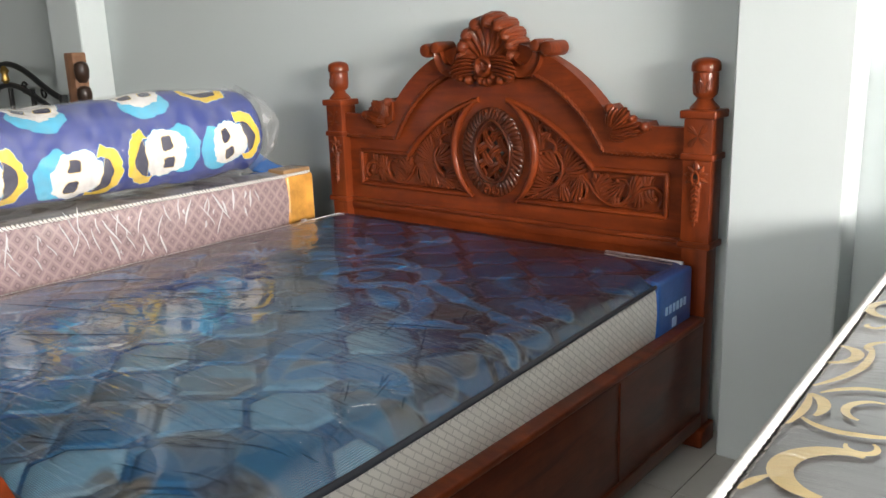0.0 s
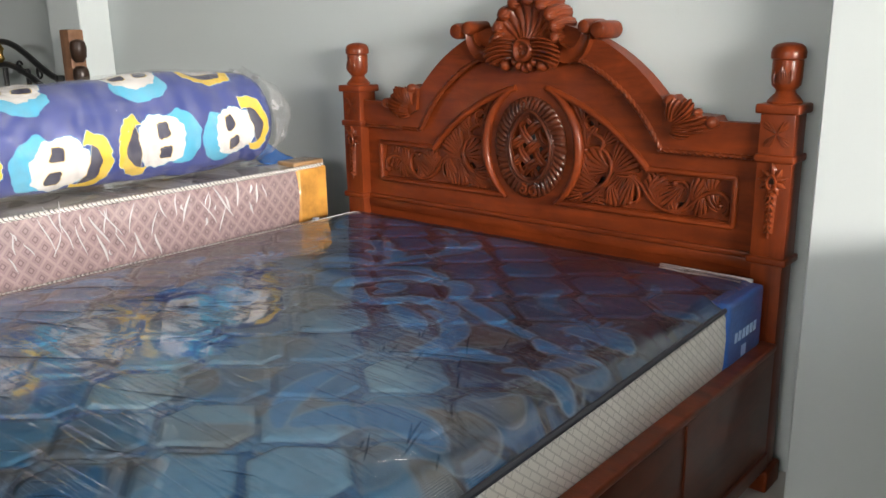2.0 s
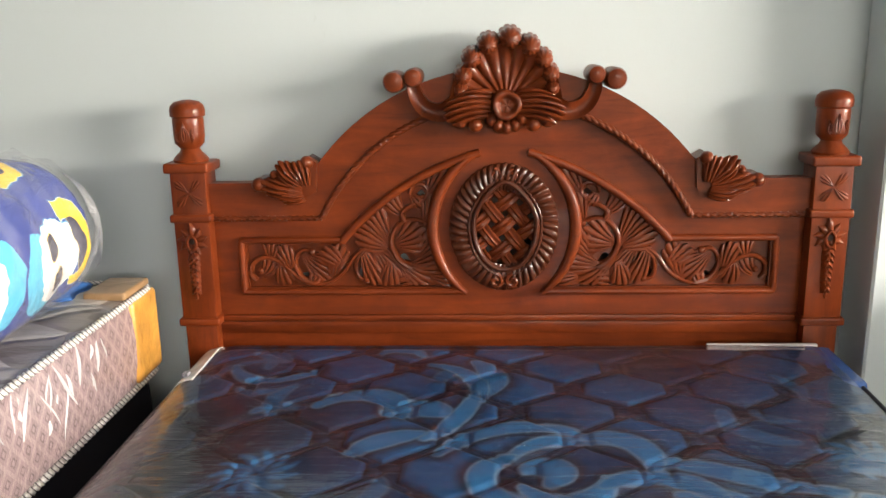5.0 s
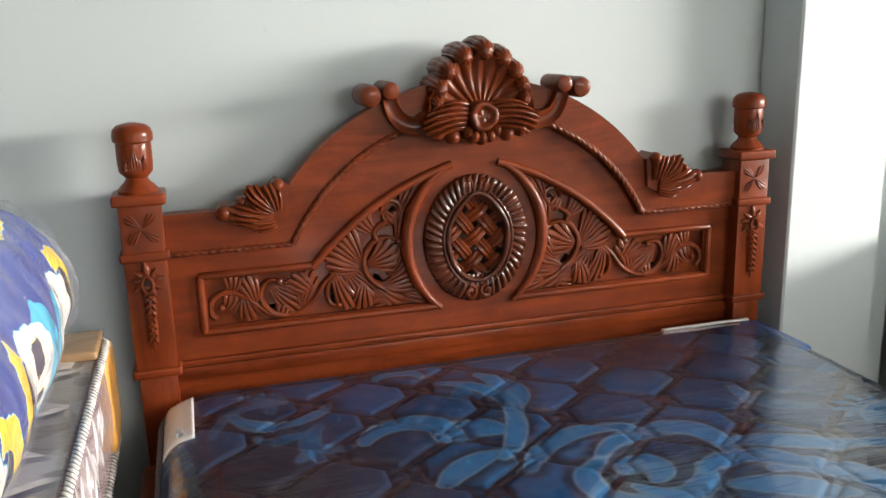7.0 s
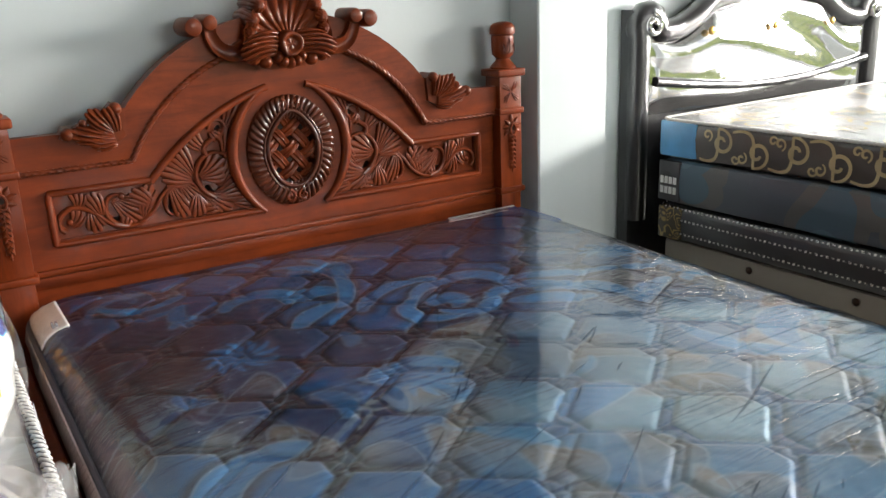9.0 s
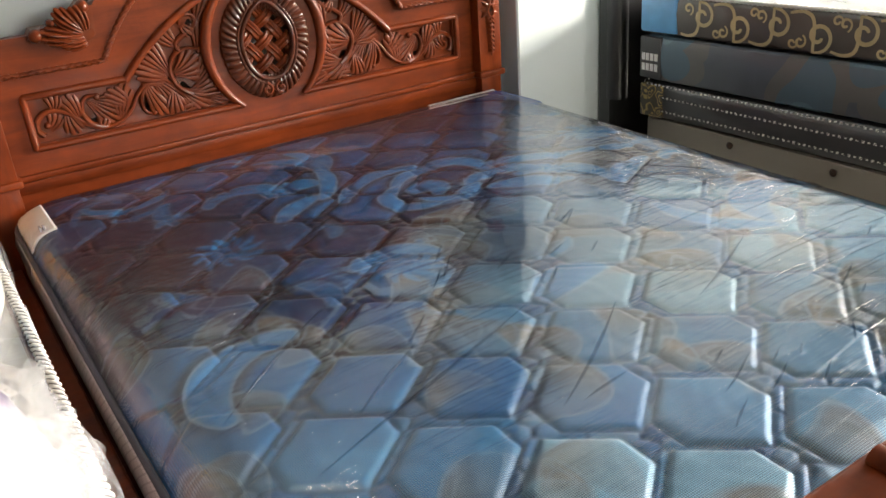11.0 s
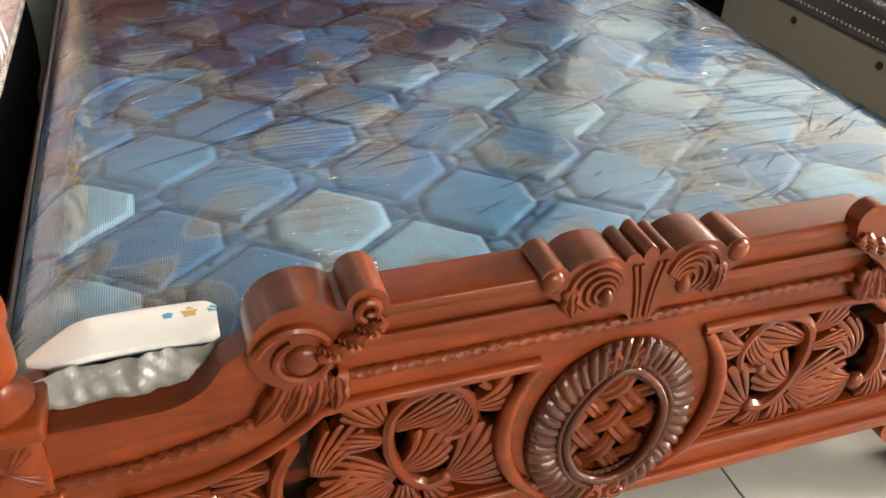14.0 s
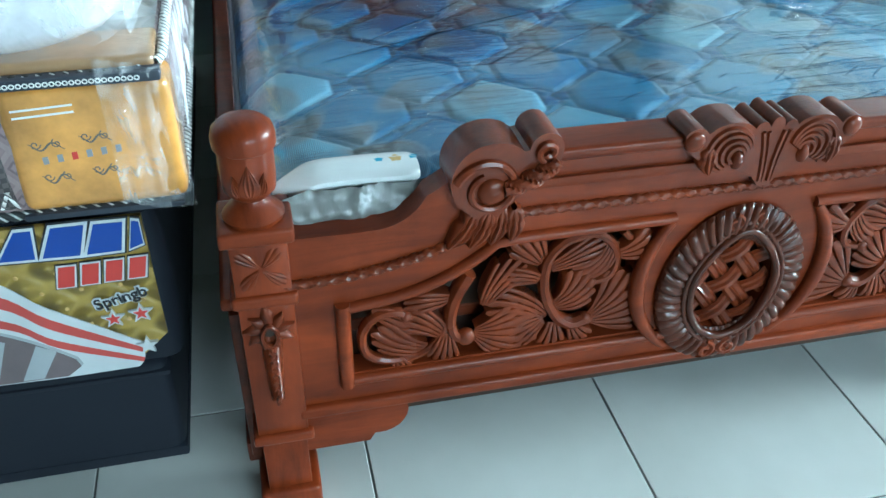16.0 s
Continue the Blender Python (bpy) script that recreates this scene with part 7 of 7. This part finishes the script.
film = part("bag_corner", bm, FILM, pillow, "stiff upright plastic corner", 80)
film.visible_shadow = False

for t_ in (pink, roll, pillow):
    t_.location.z = 0.016
pillow.location.y = -0.03
cloth.location.z = 0.016

# ---- second bed beyond the pillar ----
RX, RYF, RYH = 1.50, -2.13, -0.12
RBX1 = RX + 1.62
rbed = thing("upholstered_bed", "black upholstered bed with silver headboard under plastic film", "bed")
part("divan_base", boxed(RX + 0.025, RBX1 - 0.02, RYF + 0.03, RYH - 0.01, 0.03, 0.405, 0.015, 2), BEIGE_BASE, rbed, "taupe divan base with small studs")
for k in range(4):
    bm = bmesh.new()
    lathe(bm, [(0.012, 0), (0.014, 0.006), (0.009, 0.012), (0.003, 0.015)], 0, 0, 14)
    for v in bm.verts:
        v.co = Vector((RX + 0.026 - v.co.z, -0.547 - 0.42 * k + v.co.x, 0.37 + v.co.y))
    part("stud", bm, DARK_WOOD, rbed)
for ix in (RX + 0.1, RBX1 - 0.1):
    for iy in (RYF + 0.12, RYH - 0.12):
        part("foot", boxed(ix - 0.03, ix + 0.03, iy - 0.03, iy + 0.03, 0.0, 0.031, 0.005, 1), BLACK_CLOTH, rbed)
# headboard: scalloped padded panel with a rolled border


def rb_top(x):
    u = (x - (RX - 0.02)) / 1.66
    u = min(max(u, 0.0), 1.0)
    v = abs(2 * u - 1)
    return 1.30 + 0.10 * math.cos(v * math.pi) * 0.5 + 0.05 - 0.07 * math.sin(math.pi * min(1, abs(v - 0.72) / 0.28) * 0.5 + math.pi / 2) * (v > 0.44)


HX0, HX1 = RX - 0.02, RX + 1.64
bm = bmesh.new()
rows = []
for i in range(61):
    x = HX0 + 0.10 + (HX1 - HX0 - 0.2) * i / 60
    row = []
    zt = rb_top(x) - 0.09
    for j in range(25):
        v = j / 24
        z = 0.88 + (zt - 0.88) * v
        c = math.sin(math.pi * min(1, max(0, (i / 60)))) ** 0.35 * math.sin(math.pi * (0.04 + 0.92 * v)) ** 0.6
        row.append(bm.verts.new((x, 0.035 - 0.035 * c - 0.010 * math.sin(7 * x + 9 * v) * c, z)))
    rows.append(row)
grid_faces(bm, rows)
part("padded_panel", bm, SILVER, rbed, "mirror-bright silver padded panel", 80)
bm = bmesh.new()
slab(bm, [(HX0, 0.0), (HX1, 0.0)] + [(HX1 - (HX1 - HX0) * i / 40, rb_top(HX1 - (HX1 - HX0) * i / 40)) for i in range(41)], [], 0.04, 0.10)
part("backboard", bm, BLACK_LEATHER, rbed)
bm = bmesh.new()
pts = line((HX0 + 0.045, 0.45), (HX0 + 0.045, 1.18), 10) + arc3((HX0 + 0.045, 1.20), (HX0 + 0.075, 1.285), (HX0 + 0.14, rb_top(HX0 + 0.14) - 0.035), 8)
pts += [(HX0 + 0.15 + (HX1 - HX0 - 0.3) * i / 40, rb_top(HX0 + 0.15 + (HX1 - HX0 - 0.3) * i / 40) - 0.035) for i in range(41)]
pts += [(2 * (HX0 + HX1) / 2 - x, z) for x, z in (line((HX0 + 0.045, 0.45), (HX0 + 0.045, 1.18), 10) + arc3((HX0 + 0.045, 1.20), (HX0 + 0.075, 1.285), (HX0 + 0.14, rb_top(HX0 + 0.14) - 0.035), 8))[::-1]]
sweep(bm, pts, 0.048, 0.045, 1.0, 12)
part("rolled_border", bm, BLACK_LEATHER, rbed, "black padded border under wrinkled film", 80)
bm = bmesh.new()
sweep(bm, [(HX0 + 0.11 + (HX1 - HX0 - 0.22) * i / 40, 1.015 - 0.06 * math.sin(math.pi * i / 40)) for i in range(41)], 0.02, 0.012, 1.0, 10)
part("padded_roll", bm, BLACK_LEATHER, rbed, "", 80)
for s in (0, 1):
    bm = bmesh.new()
    cx = HX0 + 0.075 if s == 0 else HX1 - 0.075
    sweep(bm, spiral(cx, 1.24, 0.05, 0.012, math.pi / 2, 1.3 if s else -1.3, 24), 0.014, 0.0, 1.2, 9)
    part("corner_scroll", bm, SILVER, rbed, "silver corner scroll", 80)
for k in range(3):
    bm = bmesh.new()
    bmesh.ops.create_uvsphere(bm, u_segments=16, v_segments=10, radius=0.018)
    for v in bm.verts:
        v.co = Vector((HX0 + 0.41 * (k + 1) + v.co.x, -0.008 + v.co.y * 0.5, 1.20 + v.co.z))
    part("button", bm, BRASS, rbed, "brass-coloured button")

black_m = mattress_block("black_mattress", "black mattress with white stitched bands on a divan", RX + 0.012, RBX1 - 0.01, RYF + 0.02, RYH, 0.407, 0.553, BLACK_CLOTH, BLACK_CLOTH, None, 0.04)
lpb = dense(ring_loop(RX + 0.012, RBX1 - 0.01, RYF + 0.02, RYH, 0.04), 0.01)
for z in (0.445, 0.500, 0.546):
    bm = bmesh.new()
    for i in range(0, len(lpb) - 1):
        if i % 2 == 0:
            (x, y, nx_, ny_), (x2, y2, nx2, ny2) = lpb[i], lpb[i + 1]
            o, dz = 0.013, 0.0026 + 0.002 * (i % 4 == 0)
            q = [bm.verts.new(p) for p in ((x + nx_ * o, y + ny_ * o, z - dz), (x2 + nx2 * o, y2 + ny2 * o, z - dz), (x2 + nx2 * o, y2 + ny2 * o, z + dz), (x + nx_ * o, y + ny_ * o, z + dz))]
            bm.faces.new(q)
    part("stitched_trim", bm, PIPING, black_m, "white stitched trim")
part("corner_label", boxed(RX - 0.004, RX + 0.05, RYH - 0.11, RYH + 0.003, 0.415, 0.545, 0.008, 2), GOLD_SPOT, black_m, "brown and gold corner label")
foam = mattress_block("foam_mattress", "dark blue leaf-print foam mattress in clear plastic", RX + 0.004, RBX1, RYF + 0.01, RYH + 0.0, 0.556, 0.738, FOREST, FOREST, None, 0.04)
lab = part("corner_label", boxed(RX - 0.010, RX + 0.05, RYH - 0.10, RYH + 0.003, 0.57, 0.73, 0.008, 2), BLACK_CLOTH, foam, "black corner label with white print")
bm = bmesh.new()
for r_ in range(2):
    for k in range(4):
        box(bm, RX - 0.0125, RX - 0.010, RYH - 0.088 + 0.021 * k, RYH - 0.073 + 0.021 * k, 0.60 + 0.04 * r_, 0.628 + 0.04 * r_)
part("brand_blocks", bm, WHITE_PRINT, lab)
gold_m = mattress_block("scroll_mattress", "grey mattress with gold scroll print in clear plastic", RX, RBX1, RYF, RYH, 0.741, 0.895, SWIRL_SIDE, SWIRL_TOP, WHITE_CORD, 0.04, 0.008, 0.007, 0.012, False)
lab = part("corner_label", boxed(RX - 0.010, RX + 0.06, RYH - 0.17, RYH + 0.004, 0.748, 0.888, 0.012, 2), SKY_LABEL, gold_m, "light blue corner label")


def scroll_print(parent, n_spirals, to_world, material, span, size, seed, y_lim):
    """Printed scrolls: flat tapered spirals with leaf drops, laid on a face of the mattress."""
    rnd = random.Random(seed)
    for k in range(n_spirals):
        cx, cy = (k + 0.5) / n_spirals * span, y_lim * rnd.uniform(0.3, 0.7)
        if y_lim > 0.5:
            cx, cy = (rnd.uniform(0, span), rnd.uniform(0.03, y_lim - 0.03)) if k % 3 else (span * ((k / n_spirals * 7) % 1), 0.06 + 0.22 * rnd.random())
        if y_lim > 0.5 and cy < 0.22 and 0.30 < cx < 1.30:
            continue
        r, a0, t = size * rnd.uniform(0.6, 1.1), rnd.uniform(0, 6.28), rnd.choice((-1, 1)) * rnd.uniform(0.55, 1.1)
        pts = spiral(cx, cy, r * 1.15, r * 0.12, a0, t, 40)
        bm = bmesh.new()
        rows = []
        for i in range(40):
            p, q = pts[max(0, i - 1)], pts[min(39, i + 1)]
            d = Vector((q[0] - p[0], q[1] - p[1])).normalized()
            w = r * (0.085 * math.sin(math.pi * min(1, 0.06 + i / 30)) ** 0.8 + 0.025) if i < 30 else r * 0.04
            row_v = []
            for s in (-1, 1):
                x, y = pts[i][0] - d.y * w * s, pts[i][1] + d.x * w * s
                row_v.append(bm.verts.new(to_world(min(max(x, 0.0), span), min(max(y, 0.004), y_lim - 0.004))))
            rows.append(row_v)
        grid_faces(bm, rows)
        part("printed_scroll", bm, material, parent, "", 80)


def on_top(u, v):
    x, y = RX + 0.02 + v, RYF + 0.02 + u
    e = min(1, min(x - RX, RBX1 - x, y - RYF, RYH - y) / 0.1)
    return (x, y, 0.895 - 0.006 + 0.012 * e * (0.75 + 0.5 * noise.noise((x * 7, y * 7, 0.895))) + 0.004)


scroll_print(gold_m, 190, on_top, GOLD_FILM, RYH - RYF - 0.04, 0.08, 5, RBX1 - RX - 0.04)
EDGE_SCROLLS = [((0.113, -1.61), (0.041, -1.686), (0.093, -1.728), 0.015), ((0.012, -1.42), (0.049, -1.35), (0.051, -1.234), 0.007), ((0.052, -1.253), (0.058, -1.21), (0.075, -1.204), 0.006), ((0.027, -1.443), (0.065, -1.413), (0.11, -1.406), 0.006),
                ((0.014, -1.556), (0.021, -1.503), (0.015, -1.45), 0.006), ((0.016, -1.449), (0.039, -1.477), (0.038, -1.521), 0.008), ((0.025, -1.53), (0.078, -1.559), (0.14, -1.54), 0.006), ((0.106, -1.449), (0.067, -1.483), (0.088, -1.517), 0.006),
                ((0.008, -1.321), (0.040, -1.275), (0.009, -1.24), 0.009), ((0.045, -0.968), (0.010, -1.016), (0.05, -1.074), 0.009), ((0.027, -1.115), (0.032, -1.135), (0.048, -1.118), 0.005), ((0.088, -1.586), (0.099, -1.603), (0.115, -1.574), 0.005), ((0.014, -1.743), (0.021, -1.72), (0.033, -1.700), 0.006)]
for a, b, c, wd in EDGE_SCROLLS:
    pts = arc3(a, b, c, 22)
    bm = bmesh.new()
    rows = []
    for i in range(22):
        p, q = pts[max(0, i - 1)], pts[min(21, i + 1)]
        d = Vector((q[0] - p[0], q[1] - p[1])).normalized()
        w = wd * (0.25 + 0.75 * math.sin(math.pi * (0.05 + 0.9 * i / 21)))
        rows.append([bm.verts.new(on_top(pts[i][1] + d.x * w * q_ - RYF - 0.02, max(-0.014, pts[i][0] - d.y * w * q_ - 0.02))) for q_ in (-1, 1)])
    grid_faces(bm, rows)
    part("printed_scroll", bm, GOLD_FILM, gold_m, "", 80)


def ribbon(path, widths, place, material, parent):
    """A flat printed stroke along a path on a face of a mattress."""
    bm = bmesh.new()
    rows = []
    for i, p in enumerate(path):
        a, b = path[max(0, i - 1)], path[min(len(path) - 1, i + 1)]
        d = Vector((b[0] - a[0], b[1] - a[1])).normalized()
        rows.append([bm.verts.new(place(p[0] - d.y * widths[i] * q, p[1] + d.x * widths[i] * q)) for q in (-1, 1)])
    grid_faces(bm, rows)
    part("printed_scroll", bm, material, parent, "", 80)


# border scrolls: a rolling stem with a large curl in every turn and small curls beside it
border = random.Random(5)
for k in range(11):
    up, x = (1 if k % 2 else -1), 0.02 + 0.150 * k
    place = lambda u, v: (RX - 0.0105, RYH - 0.19 - min(1.74, max(0.0, u)), 0.745 + min(0.138, max(0.004, v)))
    r, zc = border.uniform(0.046, 0.056), 0.071 - up * 0.012
    for path, wd in ((spiral(x + 0.075, zc, r, 0.012, -up * 1.9, up * 1.25, 44), 0.0070), (spline([(x - 0.03, 0.071 + up * 0.055), (x + 0.02, 0.071 + up * 0.062), (x + 0.055, 0.071 + up * 0.035), (x + 0.06, zc - up * r)], 8), 0.0062),
                     (spiral(x + 0.012, 0.071 - up * 0.035, 0.024, 0.006, up * 1.2, -up * 1.1, 26), 0.0045), (spiral(x + 0.135, 0.071 + up * 0.042, 0.020, 0.006, -up * 0.6, up * 1.1, 26), 0.0042)):
        ribbon(path, [wd * (0.45 + 0.55 * math.sin(math.pi * (0.1 + 0.75 * i / len(path)))) for i in range(len(path))], place, BEIGE_FILM, gold_m)


for t_, deg in ((gold_m, 2.9), (foam, 1.6), (black_m, 0.8)):
    t_.matrix_world = Matrix.Translation((RX, RYH, 0)) @ pose(0, 0, 0, 0, 0, deg) @ Matrix.Translation((-RX, -RYH, 0))

# ---- iron bed and wooden bedpost in the far bay ----
iron = thing("iron_bed", "black iron bed with arched headrail in the far bay", "bed")
AX, AY = -3.72, -0.12
for k, (r, z0, rise) in enumerate(((0.018, 1.10, 0.20), (0.018, 1.0, 0.17))):
    bm = bmesh.new()
    sweep(bm, [(AX + 0.68 * t, z0 + rise * (math.cos(t * math.pi) * 0.5 + 0.5) ** 0.8) for t in np.linspace(-1, 1, 40)], r, AY, 1.0, 10)
    part("arched_rail", bm, BLACK_METAL, iron)
for x in (-0.68, 0.68):
    part("leg", boxed(AX + x - 0.02, AX + x + 0.02, AY - 0.02, AY + 0.02, 0, 1.12, 0.006), BLACK_METAL, iron)
for x in (-0.3, 0.0, 0.3):
    part("bar", boxed(AX + x - 0.014, AX + x + 0.014, AY - 0.012, AY + 0.012, 0.5, 1.15, 0.004), BLACK_METAL, iron)
for s in (-1, 1):
    for q in (0.2, 0.45):
        bm = bmesh.new()
        sweep(bm, spiral(AX + s * q, 1.17 - 0.1 * q, 0.045, 0.015, 0.5, s * 1.2, 20), 0.007, AY, 1.0, 6)
        part("curl", bm, BLACK_METAL, iron)
bm = bmesh.new()
lathe(bm, [(0.012, 1.18), (0.026, 1.20), (0.018, 1.235), (0.028, 1.26), (0.01, 1.29)], AX, AY - 0.02, 14)
part("brass_knob", bm, BRASS, iron)
part("bedding", boxed(AX - 0.66, AX + 0.66, -1.9, AY - 0.03, 0.30, 0.85, 0.06, 3), GREY_PILLOW, iron, "grey bedding in plastic")
part("bed_base", boxed(AX - 0.66, AX + 0.66, -1.92, AY - 0.03, 0.0, 0.298, 0.01, 2), BLACK_METAL, iron)

wpost = thing("wooden_bedpost", "pale brown bedpost with dark turned knobs", "bedpost")
WX, WY = -2.62, -0.22
part("shaft", boxed(WX - 0.075, WX + 0.02, WY - 0.04, WY + 0.04, 0.0, 1.36, 0.01, 2), PALE_WOOD, wpost)
for z in (1.12, 1.25):
    bm = bmesh.new()
    lathe(bm, [(0.02, z - 0.05), (0.036, z - 0.025), (0.04, z + 0.02), (0.034, z + 0.05), (0.015, z + 0.062)], WX + 0.045, WY - 0.01, 18)
    part("knob", bm, DARK_WOOD, wpost, "dark turned knob")

# ---- floor ----
floor = structure("floor", boxed(X0 - 0.15, X1 + 0.15, Y0 - 0.15, Y1 + 0.15, -0.12, -0.004), GROUT, "pale glazed square floor tiles with dark joints")
T, TY, GX0, GY0 = 0.525, 0.495, 0.925, -0.355
tile_bm = boxed(-T / 2 + 0.002, T / 2 - 0.002, -TY / 2 + 0.002, TY / 2 - 0.002, -0.012, 0.0, 0.0015, 1)
tile_me = bpy.data.meshes.new("tile")
tile_bm.to_mesh(tile_me)
tile_bm.free()
tile_me.materials.append(TILE)
for i in range(-13, 8):
    for j in range(-14, 2):
        cx, cy = GX0 + T * (i + 0.5), GY0 + TY * (j + 0.5)
        if X0 - 0.1 < cx < X1 + 0.2 and Y0 - 0.2 < cy < Y1 + 0.2:
            t = new("tile", tile_me)
            t.location, t.parent = (cx, cy, 0), floor
